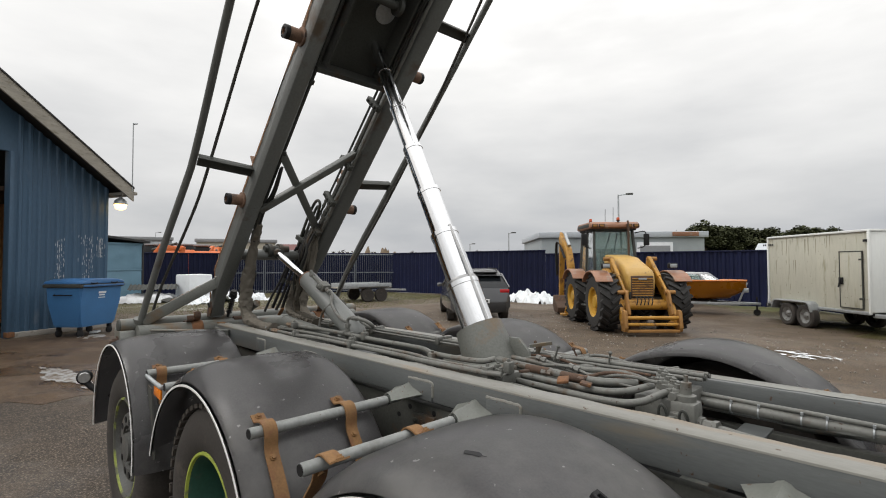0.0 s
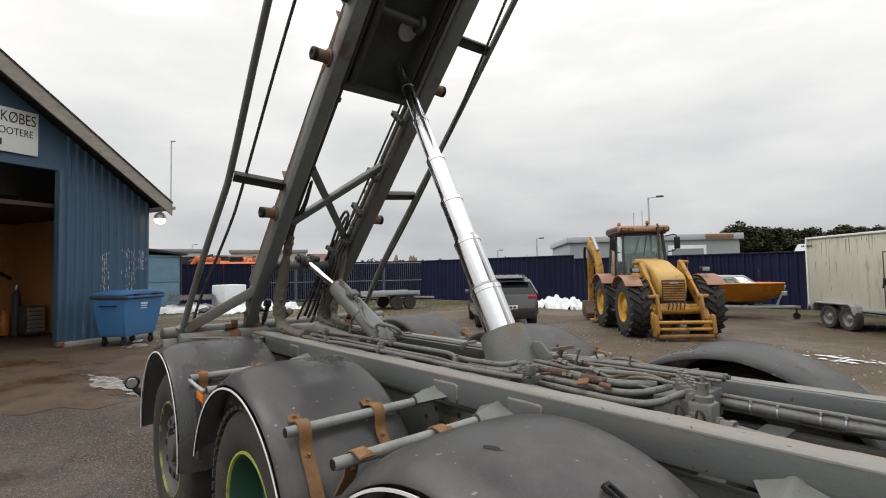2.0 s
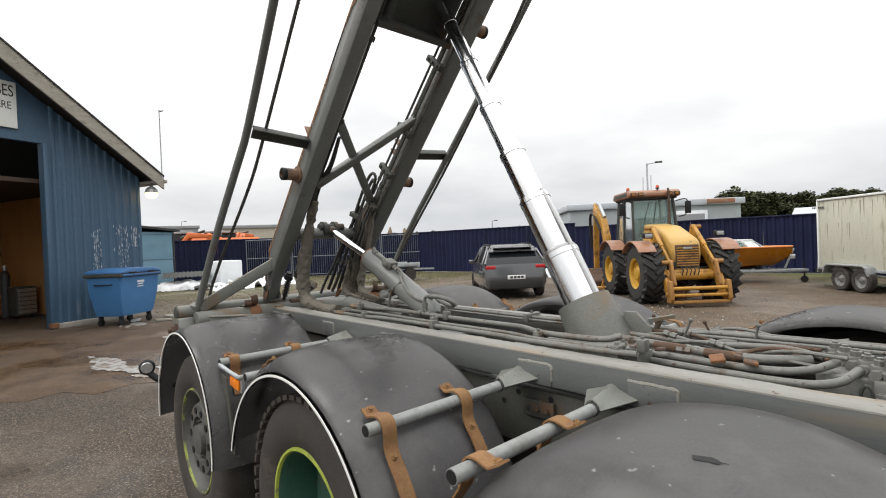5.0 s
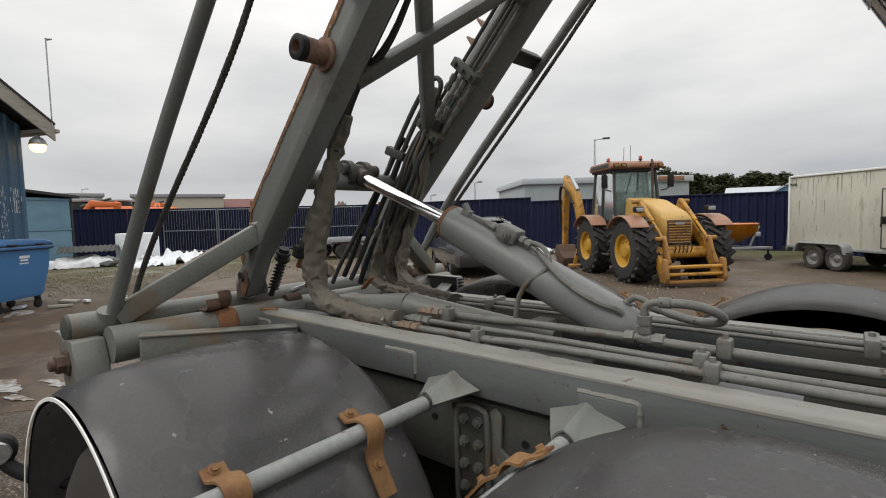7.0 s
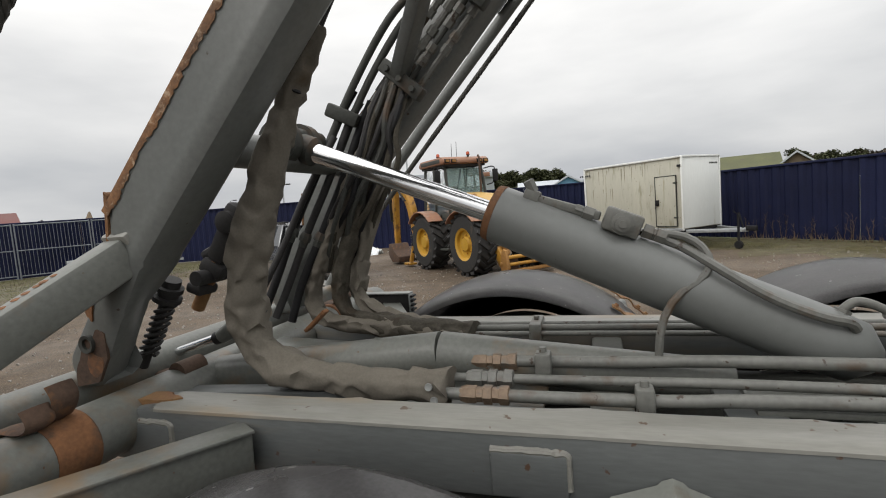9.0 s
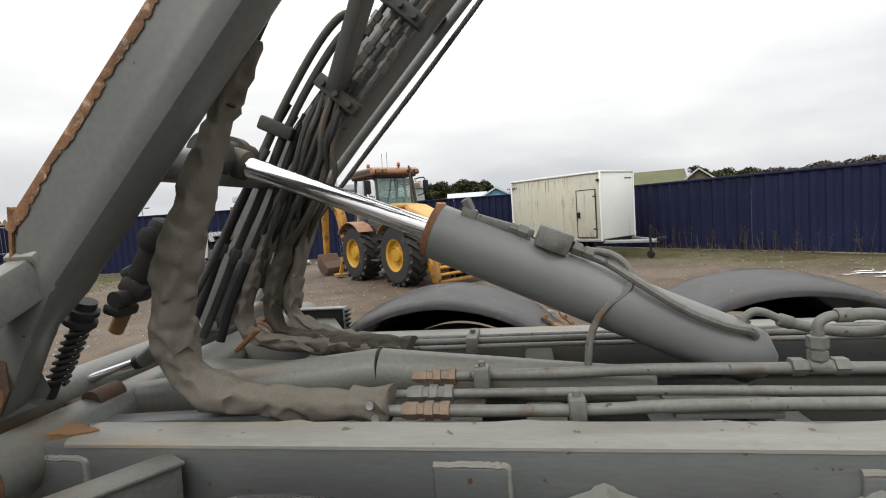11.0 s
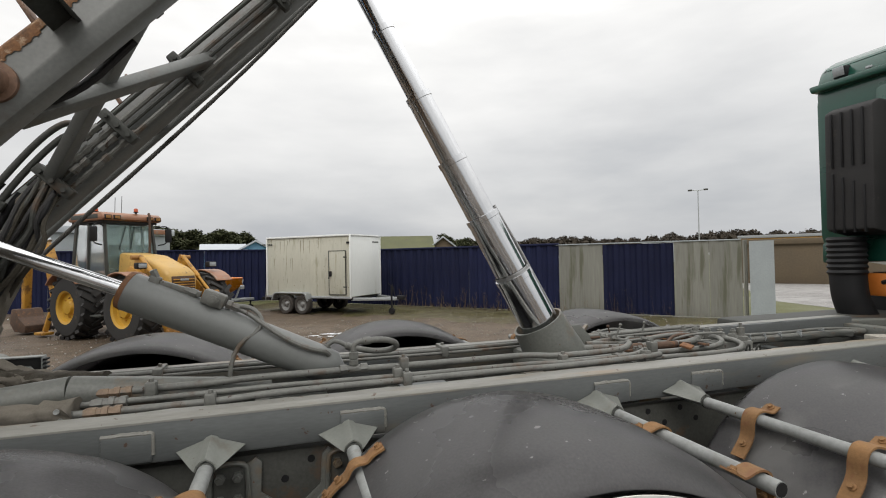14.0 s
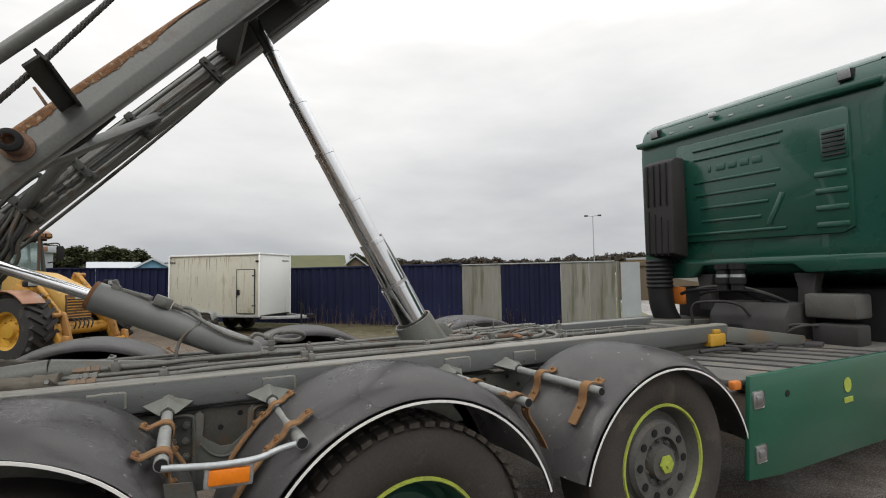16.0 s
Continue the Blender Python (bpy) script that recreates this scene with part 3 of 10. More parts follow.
def grey_panel(u0, u1, height, material, name, pitch, depth):
    bm = corrugated(u1 - u0, height, pitch, depth)
    p = new(name, mesh_of(name, bm, material, 25))
    p.parent = grey_fence
    at = Vector((5.07, 13.35, 0)) + FU * (u0 - 6.0)
    p.matrix_local = pose(at.x, at.y, 0.02, 0, 0, math.degrees(math.atan2(FU.y, FU.x)))
    return p


grey_panel(6.0, 7.25, 1.95, M["grey_fence"], "fence_panel", 0.625, 0.02)
grey_panel(7.26, 9.08, 1.93, M["blue_fence"], "fence_panel", 0.303, 0.045)
grey_panel(9.09, 9.9, 1.95, M["grey_fence"], "fence_panel", 0.405, 0.02)
grey_panel(9.91, 10.62, 1.95, M["grey_fence"], "fence_panel", 0.355, 0.02)
grey_panel(10.64, 10.74, 1.96, M["grey_fence"], "fence_post", 0.1, 0.06)
grey_panel(10.78, 11.29, 1.92, M["grey_door"], "door_leaf", 0.51, 0.01)
bm = BM()
beam(bm, (4.97 + 0.05, 13.42, 1.985), (8.3, 10.05, 1.985), 0.11, 0.03, 0.006)
part("top_rail", bm, M["grey_door"], grey_fence)

# metal bar fence before the blue sheets
bars = root("bar_fence", (-26.9, 12.65, 0), "galvanised metal bar fence panels leaning in grass", "fence", rz=55)
for k in range(4):
    x0 = -3.1 + k * 2.6
    bm = BM()
    for z in (0.15, 1.2, 2.25):
        rod(bm, (x0, 0, z), (x0 + 2.5, 0, z), 0.022, seg=8)
    for x in (x0, x0 + 2.5):
        rod(bm, (x, 0, 0), (x, 0, 2.3), 0.028, seg=8)
    frame_ = part("frame", bm, M["palisade"], bars)
    for j in range(1, 20):
        bm = BM()
        rod(bm, (x0 + j * 0.125, 0, 0.15), (x0 + j * 0.125, 0, 2.25), 0.008, seg=6)
        part("bar", bm, M["palisade"], frame_)

# ---------------------------------------------------------------- workshop
FP = Vector((-14.36, 1.02, 0))
FT = math.degrees(math.atan2(2.38, -1.09))          # along the front, from the door post to the corner
workshop = root("workshop", (FP.x, FP.y, 0), "blue boarded workshop with an open door and grey fascia", "building", rz=FT)
# local: x along the front (door post at 0, corner at 2.43), y into the building, z up
SL, RZ = 0.70, 3.72


def roof_z(u):
    return RZ + (2.75 - u) * SL


APEX = -4.2
bm = BM()
pitch, depth = 0.203, 0.035
n = 12
for k in range(1, n):
    x = k * pitch
    for (xa, ya), (xb, yb) in (((x, 0), (x + 0.09, 0)), ((x + 0.09, 0), (x + 0.12, -depth)), ((x + 0.12, -depth), (x + 0.175, -depth)), ((x + 0.175, -depth), (x + pitch, 0))):
        q = [bm.verts.new(c) for c in ((xa, ya, 0.12), (xb, yb, 0.12), (xb, yb, roof_z(xb) - 0.18), (xa, ya, roof_z(xa) - 0.18))]
        bm.faces.new(q)
bmesh.ops.remove_doubles(bm, verts=bm.verts[:], dist=0.001)
prism(bm, [(0.2, 0.12), (2.43, 0.12), (2.43, roof_z(2.43) - 0.2), (0.2, roof_z(0.2) - 0.2)], "y", 0.02, 0.14)
part("front_wall", bm, M["wall_blue"], workshop, sharp=20)
bm = BM()
prism(bm, [(0.2, 4.35), (0.2, roof_z(0.2) - 0.2), (APEX, roof_z(APEX) - 0.2), (-8.5, roof_z(APEX) - 0.2 - 4.3 * SL), (-8.5, 4.35)], "y", 0.0, 0.14)
part("gable_wall", bm, M["wall_blue"], workshop)
bm = BM()
box(bm, (0.165, 0.05, 2.15), (0.09, 0.22, 4.4), bev=0.01)
part("door_post", bm, M["wall_blue"], workshop)
bm = BM()
box(bm, (2.37, 6.0, 1.8), (0.12, 11.7, 3.6))
part("side_wall", bm, M["wall_blue"], workshop)
bm = BM()
box(bm, (-3.3, 5.6, 2.2), (10.2, 0.12, 4.4))
part("back_wall", bm, M["plywood"], workshop, "ochre plywood inside wall")
bm = BM()
box(bm, (1.75, 2.8, 1.75), (0.1, 5.4, 3.4))
part("inner_wall", bm, M["plywood"], workshop, "ochre plywood inside wall")
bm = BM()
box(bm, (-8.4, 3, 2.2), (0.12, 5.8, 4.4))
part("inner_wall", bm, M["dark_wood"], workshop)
bm = BM()
beam(bm, (-0.5, 5.5, 3.1), (1.6, 5.5, 1.7), 0.05, 0.1)
part("wall_brace", bm, M["dark_wood"], workshop)
bm = BM()
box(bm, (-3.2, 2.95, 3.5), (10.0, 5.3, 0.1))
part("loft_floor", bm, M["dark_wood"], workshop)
for side in (1, -1):
    bm = BM()
    lo = (2.73, RZ - 0.01) if side == 1 else (2 * APEX - 2.73, RZ - 0.01)
    prism(bm, [lo, (APEX, roof_z(APEX)), (APEX, roof_z(APEX) + 0.12), (lo[0], lo[1] + 0.12)], "y", -0.55, 12)
    part("roof", bm, M["roof_dark"], workshop)
    bm = BM()
    prism(bm, [(lo[0], lo[1] - 0.26), (APEX, roof_z(APEX) - 0.36), (APEX, roof_z(APEX) + 0.08), (lo[0], lo[1] + 0.08)], "y", -0.6, -0.553)
    part("fascia", bm, M["fascia"], workshop, "weathered grey timber fascia board")
    bm = BM()
    prism(bm, [(lo[0], lo[1] + 0.083), (APEX, roof_z(APEX) + 0.083), (APEX, roof_z(APEX) + 0.125), (lo[0], lo[1] + 0.125)], "y", -0.625, -0.552)
    part("roof_edge", bm, M["roof_dark"], workshop, "thin dark roofing felt edge")
bm = BM()
prism(bm, [(2.43, RZ - 0.12), (2.73, RZ - 0.13), (2.73, RZ - 0.1), (2.43, RZ - 0.05)], "y", -0.55, 12)
part("soffit", bm, M["fascia"], workshop)
bm = BM()
beam(bm, (2.77, -0.62, RZ - 0.05), (2.77, 12, RZ - 0.05), 0.11, 0.09, 0.02)
part("gutter", bm, M["fascia"], workshop)
bm = BM()
box(bm, (1.33, -0.02, 0.06), (2.2, 0.2, 0.12), bev=0.01)
part("plinth", bm, M["concrete"], workshop)
bm = BM()
box(bm, (0.17, -0.06, 0.08), (0.16, 0.14, 0.12), bev=0.01)
part("brick", bm, M["rust"], workshop, "red brick at the door post's foot")
bm = BM()
rod(bm, (2.68, -0.6, RZ), (2.68, -0.6, RZ + 1.9), 0.014, seg=8)
rod(bm, (2.68, -0.6, RZ + 1.88), (2.8, -0.6, RZ + 1.92), 0.03, 0.02, seg=8)
part("aerial", bm, M["galv"], workshop, "thin pole with a small head at the eave")
for cx, w, z0, z1, seed in ((1.22, 0.14, 1.3, 2.35, 3), (1.88, 0.2, 1.35, 2.45, 7), (2.22, 0.1, 1.9, 2.4, 9)):
    rng = random.Random(seed)
    bm = BM()
    for _ in range(90):
        x, z = cx + rng.gauss(0, w / 2.4), rng.uniform(z0, z1)
        x = round(x / (pitch / 4)) * pitch / 4 + rng.gauss(0, 0.006)
        s = rng.uniform(0.003, 0.011)
        ph = (x % pitch)
        y = -0.003 if ph < 0.09 else (-depth - 0.003 if 0.12 <= ph <= 0.175 else -depth * 0.5 - 0.012)
        box(bm, (x, y, z), (s, 0.004, s * rng.uniform(2, 11)))
    tagged(part("flaked_paint", bm, M["wall_flake"], workshop), kind="stuff")
# lamp under the eave
bm = BM()
lathe(bm, (2.55, -0.32, RZ - 0.36), (0, 0, 1), [(0, 0.15), (0.0, 0.165), (0.03, 0.165), (0.035, 0.15), (0.09, 0.145), (0.15, 0.09), (0.17, 0.05), (0.22, 0.04)], 24)
tube(bm, [(2.55, -0.32, RZ - 0.15), (2.55, -0.32, RZ - 0.08)], 0.014, 8, 0)
part("lamp_shade", bm, M["galv"], workshop, "grey enamel lamp cap under the eave")
bm = BM()
lathe(bm, (2.55, -0.32, RZ - 0.364), (0, 0, -1), [(0, 0.15), (0.05, 0.148), (0.11, 0.125), (0.15, 0.08), (0.16, 0.0)], 24)
part("lamp_bowl", bm, M["lamp"], workshop, "lit warm glass lamp bowl")
# sign board with the words that can be read
bm = BM()
box(bm, (-1.45, -0.05, 5.1), (2.2, 0.03, 1.02), bev=0.004)
sign = part("sign", bm, M["white_front"], workshop, "white sign board with black lettering over the door")


def lettering(text, x, z, size, y, parent, narrow=1.0):
    cu = bpy.data.curves.new("lettering", "FONT")
    cu.body, cu.size, cu.extrude, cu.align_x = text, size, 0.002, "RIGHT"
    tmp = bpy.data.objects.new("lettering_curve", cu)
    scene.collection.objects.link(tmp)
    me = bpy.data.meshes.new_from_object(tmp.evaluated_get(bpy.context.evaluated_depsgraph_get()))
    bpy.data.objects.remove(tmp)
    ob = new("lettering", me)
    me.materials.clear()
    me.materials.append(M["ink"])
    ob.parent = parent
    ob.matrix_local = pose(x, y, z, 90, 0, 0) @ Matrix.Diagonal((narrow, 1, 1, 1))
    return ob


lettering("R KØBES", -0.4, 5.28, 0.36, -0.07, sign, 0.64)
lettering("SCOOTERE", -0.45, 5.0, 0.235, -0.07, sign, 0.74)
bm = BM()
for k, w in enumerate((0.09, 0.12)):
    box(bm, (-1.27 + k * 0.16, -0.068, 4.8), (w, 0.004, 0.15))
part("lettering_bar", bm, M["ink"], sign)
# things inside the open door
tool = root("tool_cabinet", tuple(workshop.matrix_world @ Vector((1.25, 3.5, 0))), "grey steel tool cabinet with drawers inside the workshop", "cabinet", rz=FT)
bm = BM()
box(bm, (0, 0, 0.5), (0.5, 0.45, 0.8), bev=0.01)
part("body", bm, M["grey_dark"], tool)
for k in range(6):
    bm = BM()
    box(bm, (0, -0.235, 0.2 + k * 0.12), (0.44, 0.02, 0.1), bev=0.006)
    d = part("drawer", bm, M["steel"], tool)
for x in (-0.2, 0.2):
    bm = BM()
    lathe(bm, (x, -0.03, 0.05), (0, 1, 0), [(0, 0.05), (0.03, 0.05)], 12)
    part("castor", bm, M["black"], tool)
bottle = root("gas_bottle", tuple(workshop.matrix_world @ Vector((1.22, 4.3, 0))), "tall dark gas bottle with pale shoulder", "gas bottle")
bm = BM()
lathe(bm, (0, 0, 0), (0, 0, 1), [(0, 0.11), (0.02, 0.115), (1.2, 0.115), (1.32, 0.08), (1.36, 0.04), (1.42, 0.04)], 20)
part("body", bm, M["tool_red"], bottle)
bm = BM()
lathe(bm, (0, 0, 1.36), (0, 0, 1), [(0, 0.05), (0.1, 0.06), (0.16, 0.05)], 14)
part("cap", bm, M["steel"], bottle)
bottle2 = root("gas_bottle", tuple(workshop.matrix_world @ Vector((1.15, 4.8, 0))), "orange gas bottle inside the workshop", "gas bottle")
bm = BM()
lathe(bm, (0, 0, 0), (0, 0, 1), [(0, 0.13), (0.02, 0.14), (0.62, 0.14), (0.72, 0.08), (0.76, 0.03)], 20)
part("body", bm, M["amber_dull"], bottle2)
bm = BM()
lathe(bm, (0, 0, 0.76), (0, 0, 1), [(0, 0.025), (0.06, 0.03)], 12)
part("valve", bm, M["brass"], bottle2)

# pale blue shed behind the corner
shed = root("shed", (-26.15, 5.73, 0), "low pale blue sheet shed with a dark roof edge", "shed", rz=FT)
bm = BM()
box(bm, (-0.5, 1.1, 1.37), (2.7, 2.2, 2.74), bev=0.01)
part("wall", bm, M["shed_blue"], shed)
bm = BM()
prism(bm, [(-1.95, 3.02), (1.05, 2.74), (1.05, 2.84), (-1.95, 3.12)], "y", -0.2, 2.3)
part("roof", bm, M["roof_dark"], shed, "dark sloping roof edge")
for z, h_ in ((1.46, 0.07), (0.1, 0.07), (2.67, 0.08)):
    bm = BM()
    box(bm, (-0.5, -0.02, z), (2.66, 0.04, h_), bev=0.004)
    part("batten", bm, M["shed_blue"], shed)
for x in (-1.8, 0.8):
    bm = BM()
    box(bm, (x, -0.025, 1.35), (0.08, 0.05, 2.7), bev=0.004)
    part("corner_board", bm, M["roof_dark"], shed)
for x0, x1, z0, z1 in ((-1.7, 0.74, 1.52, 2.61), (-1.7, 0.74, 0.16, 1.4)):
    # a slack sheet nailed between the battens
    bm = BM()
    rows = []
    for i in range(25):
        row = []
        for j in range(11):
            x, z = x0 + (x1 - x0) * i / 24, z0 + (z1 - z0) * j / 10
            row.append(bm.verts.new((x, -0.016 - 0.03 * (0.5 + noise.noise(Vector((x * 2.2, z * 3.0, z0)))) * math.sin(math.pi * j / 10), z)))
        rows.append(row)
    for p, q in zip(rows, rows[1:]):
        for k in range(10):
            bm.faces.new((p[k], q[k], q[k + 1], p[k + 1]))
    part("panel", bm, M["shed_blue"], shed, "slack pale blue sheet", sharp=70)

# ---------------------------------------------------------------- wheelie container by the wall
cont = root("waste_container", (-13.85, 2.55, 0), "blue plastic four-wheeled waste container with closed lid", "waste container", rz=130)
bm = BM()
rows = []
for z, hx, hy in ((0.24, 0.5, 0.33), (0.3, 0.535, 0.36), (0.8, 0.585, 0.42), (1.17, 0.625, 0.465)):
    rows.append([bm.verts.new((sx * hx, sy * hy, z)) for sx, sy in ((-1, -1), (1, -1), (1, 1), (-1, 1))])
bm.faces.new(rows[0][::-1]), bm.faces.new(rows[-1])
for p, q in zip(rows, rows[1:]):
    for k in range(4):
        bm.faces.new((p[k], p[(k + 1) % 4], q[(k + 1) % 4], q[k]))
bmesh.ops.bevel(bm, geom=[e for e in bm.edges if abs(e.verts[0].co.z - e.verts[1].co.z) > 0.03], offset=0.05, segments=3, affect="EDGES")
part("body", bm, M["bin_blue"], cont)
bm = BM()
box(bm, (0, 0, 1.2), (1.32, 1.0, 0.09), bev=0.03)
part("rim", bm, M["grey_dark"], cont, "grey-blue moulded rim")
for sy in (-1, 1):
    bm = BM()
    box(bm, (0, sy * 0.51, 1.2), (1.2, 0.035, 0.05), bev=0.012)
    part("lifting_rail", bm, M["lid_blue"], cont)
bm = BM()
prism(bm, [(-0.65, 1.245), (0.65, 1.245), (0.62, 1.3), (0.4, 1.35), (0, 1.37), (-0.4, 1.35), (-0.62, 1.3)], "y", -0.5, 0.49, 0.02)
lid_ = part("lid", bm, M["lid_blue"], cont, "dark blue closed lid")
for x in (-0.3, 0.3):
    bm = BM()
    tube(bm, [(x - 0.09, -0.49, 1.27), (x - 0.08, -0.53, 1.26), (x + 0.08, -0.53, 1.26), (x + 0.09, -0.49, 1.27)], 0.012, 8, 1)
    part("grip", bm, M["black"], lid_)
bm = BM()
tube(bm, [(-0.59, -0.22, 1.0), (-0.66, -0.22, 0.99), (-0.66, 0.22, 0.99), (-0.59, 0.22, 1.0)], 0.014, 8, 1)
part("handle", bm, M["black"], cont)
for x in (-0.43, 0.43):
    for y in (-0.27, 0.27):
        bm = BM()
        lathe(bm, (x, y - 0.025, 0.09), (0, 1, 0), [(0, 0.075), (0.01, 0.09), (0.04, 0.09), (0.05, 0.075)], 18)
        box(bm, (x, y, 0.2), (0.07, 0.09, 0.09), bev=0.01)
        part("castor", bm, M["black"], cont)
for k, (w, h_) in enumerate(((0.22, 0.05), (0.17, 0.03), (0.2, 0.02))):
    bm = BM()
    box(bm, (0.0, -0.452 + k * 0.01, 1.03 - k * 0.06), (w, 0.006, h_), rot=(7, 0, 0))
    part("emblem", bm, M["white"], cont, "plain white emblem bar")


# ---------------------------------------------------------------- the truck
# world metres: x ahead along the truck, y towards its far side, centre line y = 2.55
YC = 2.55
AX = (-2.94, -1.60, -0.145)
truck = root("truck", (-1.6, YC, 0), "cable-lift truck with dark green cab, grey frame and raised arm", "truck", shift=True)


def my(y, side):
    """Mirror to the far side."""
    return y if side == 0 else 2 * YC - y


# --- lift frame rails
for side in (0, 1):
    bm = BM()
    a, b = sorted((my(2.12, side), my(2.225, side)))
    prism(bm, [(-3.72, 1.05), (1.62, 1.05), (1.62, 1.185), (-3.55, 1.185), (-3.72, 1.16)], "y", a, b, 0.012)
    rail = part("frame_rail", bm, M["rail"], truck, "long grey box rail with scuffed edges")
    # strip over top and edge: grime, plus sky light and edge highlight as colour
    bm = BM()
    rows = []
    for k in range(131):
        x = -3.545 + 5.145 * k / 130
        w0 = 0.012 * noise.noise(Vector((x * 6, side * 9, 0))) + 0.01 * noise.noise(Vector((x * 23, side * 9, 3)))
        rows.append([bm.verts.new((x, my(y_, side), z_)) for y_, z_ in ((2.1185, 1.173 + w0 * 0.12), (2.1195, 1.179), (2.129, 1.1865), (2.17, 1.1868), (2.21 + w0, 1.1866))])
    for p, q in zip(rows, rows[1:]):
        for k in range(4):
            bm.faces.new((p[k], p[k + 1], q[k + 1], q[k]))
    part("rail_grime", bm, M["rail_top"], rail, "tan grime on the rail's top, with sky light painted in")
    yo = my(2.117, side)
    for x0, x1, z0, z1 in ((-2.765, -2.63, 1.06, 1.143), (-2.07, -1.92, 1.06, 1.138), (-1.072, -0.906, 1.055, 1.138), (-0.585, -0.417, 1.055, 1.136), (-3.69, -3.5, 1.07, 1.146)):
        bm = BM()
        yt = yo + (0.003 if side == 0 else -0.003)
        box(bm, ((x0 + x1) / 2, yt, (z0 + z1) / 2), (x1 - x0, 0.016, z1 - z0), bev=0.005)
        plate_ = part("stop_plate", bm, M["rail"], rail)
        bm = BM()
        run, n_ = [], 26
        for k in range(n_ + 1):
            u = k / n_
            px, pz = (x0 + (x1 - x0) * u / 0.72, z1 + 0.002) if u < 0.72 else (x1 + 0.001, z1 - (u - 0.72) / 0.28 * 0.062)
            run.append((px, yt, pz + 0.003 * noise.noise(Vector((px * 60, pz * 60, x0 * 9)))))
        tube(bm, run, [0.0075 + 0.003 * noise.noise(Vector((k * 0.9, x0 * 7, 4))) for k in range(n_ + 1)], 8)
        part("weld_bead", bm, M["rail_top"], plate_, "pale lumpy weld along the plate's edges")
    bm = BM()
    a, b = sorted((my(2.165, side), my(2.215, side)))
    prism(bm, [(-3.45, 0.78), (4.6, 0.72), (4.6, 0.98), (-3.45, 1.03)], "y", a, b, 0.006)
    chassis = part("chassis_beam", bm, M["chassis"], truck, "dark grey chassis beam with bolt holes")
    yf = my(2.165, side)
    ax = (0, -1, 0) if side == 0 else (0, 1, 0)
    bm = BM()
    for cx in (-2.25, -0.86, 0.6):
        for k in range(-4, 5):
            for z in (0.985, 0.93):
                if (k + int(z * 100)) % 2:
                    lathe(bm, (cx + k * 0.085, yf, z), ax, [(-0.002, 0.013), (0.0015, 0.013)], 10)
    tagged(part("bolt_hole", bm, M["black"], chassis), kind="stuff")
    # bolted plates between the first two axles
    bm = BM()
    ya, yb = sorted((my(2.15, side), my(2.164, side)))
    prism(bm, [(-2.4, 0.66), (-2.37, 1.0), (-2.34, 1.02), (-2.32, 1.0), (-2.325, 0.9), (-2.25, 0.845), (-2.2, 0.845), (-2.135, 0.9), (-2.13, 1.0), (-2.11, 1.02), (-2.08, 1.0), (-2.05, 0.66)], "y", ya, yb, 0.003)
    u = part("yoke_plate", bm, M["grey"], truck)
    bm = BM()
    tube(bm, [(-2.335, my(2.147, side), 0.87), (-2.29, my(2.147, side), 0.815), (-2.235, my(2.147, side), 0.795), (-2.18, my(2.147, side), 0.815), (-2.13, my(2.147, side), 0.87)], 0.006, 8, 2)
    part("pressed_rim", bm, M["grey"], u)
    for cx in (-2.42, -2.055):
        bm = BM()
        box(bm, (cx, my(2.152, side), 0.86), (0.105, 0.026, 0.3), bev=0.012)
        pl = part("bolt_plate", bm, M["chassis"], truck)
        bm = BM()
        yr = my(2.139, side)
        tube(bm, [(cx - 0.058, yr, 0.64), (cx - 0.058, yr, 0.98), (cx - 0.045, yr, 1.012), (cx + 0.045, yr, 1.012), (cx + 0.058, yr, 0.98), (cx + 0.058, yr, 0.64)], 0.009, 8, 2)
        part("pressed_rim", bm, M["grey"], pl)
        for j in range(4):
            for i in (-1, 1):
                bm = BM()
                bolt(bm, (cx + i * 0.026, my(2.14, side), 0.97 - j * 0.07), ax, 0.016, 0.016)
                part("bolt", bm, M["grey"], pl)
    bm = BM()
    box(bm, (-1.0, my(2.152, side), 0.94), (0.16, 0.02, 0.07), bev=0.006)
    for k in range(3):
        bolt(bm, (-1.05 + k * 0.05, my(2.142, side), 0.94), ax, 0.012, 0.01)
    part("bolt_plate", bm, M["chassis"], truck)

# cross members and deck plates of the frame, with a black sheet for shade below
for x in (-3.3, -2.55, -1.9, -1.35, -0.55, 0.15, 0.95, 1.57):
    bm = BM()
    box(bm, (x, YC, 1.1 if x < -2 or x > 1.2 else 0.95), (0.09, 0.66, 0.08), bev=0.01)
    part("cross_member", bm, M["grey"], truck)
for x, y, w, d, z in ((-2.2, 2.36, 0.2, 0.16, 1.165), (-0.62, 2.62, 0.28, 0.34, 1.15), (-2.95, 2.5, 0.5, 0.5, 1.1)):
    bm = BM()
    box(bm, (x, y, z), (w, d, 0.012), bev=0.003)
    part("deck_plate", bm, M["grey"], truck)
# added black sheet: stands for the deep shade seen through the frame's gaps
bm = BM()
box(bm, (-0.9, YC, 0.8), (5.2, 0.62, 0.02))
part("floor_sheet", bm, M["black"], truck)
for x in AX:
    bm = BM()
    rod(bm, (x, YC - 0.95, 0.5), (x, YC + 0.95, 0.5), 0.07, seg=16)
    lathe(bm, (x, YC - 0.2, 0.5), (0, 1, 0), [(0, 0.08), (0.08, 0.2), (0.3, 0.2), (0.4, 0.08)], 20)
    part("axle", bm, M["grey_dark"], truck)


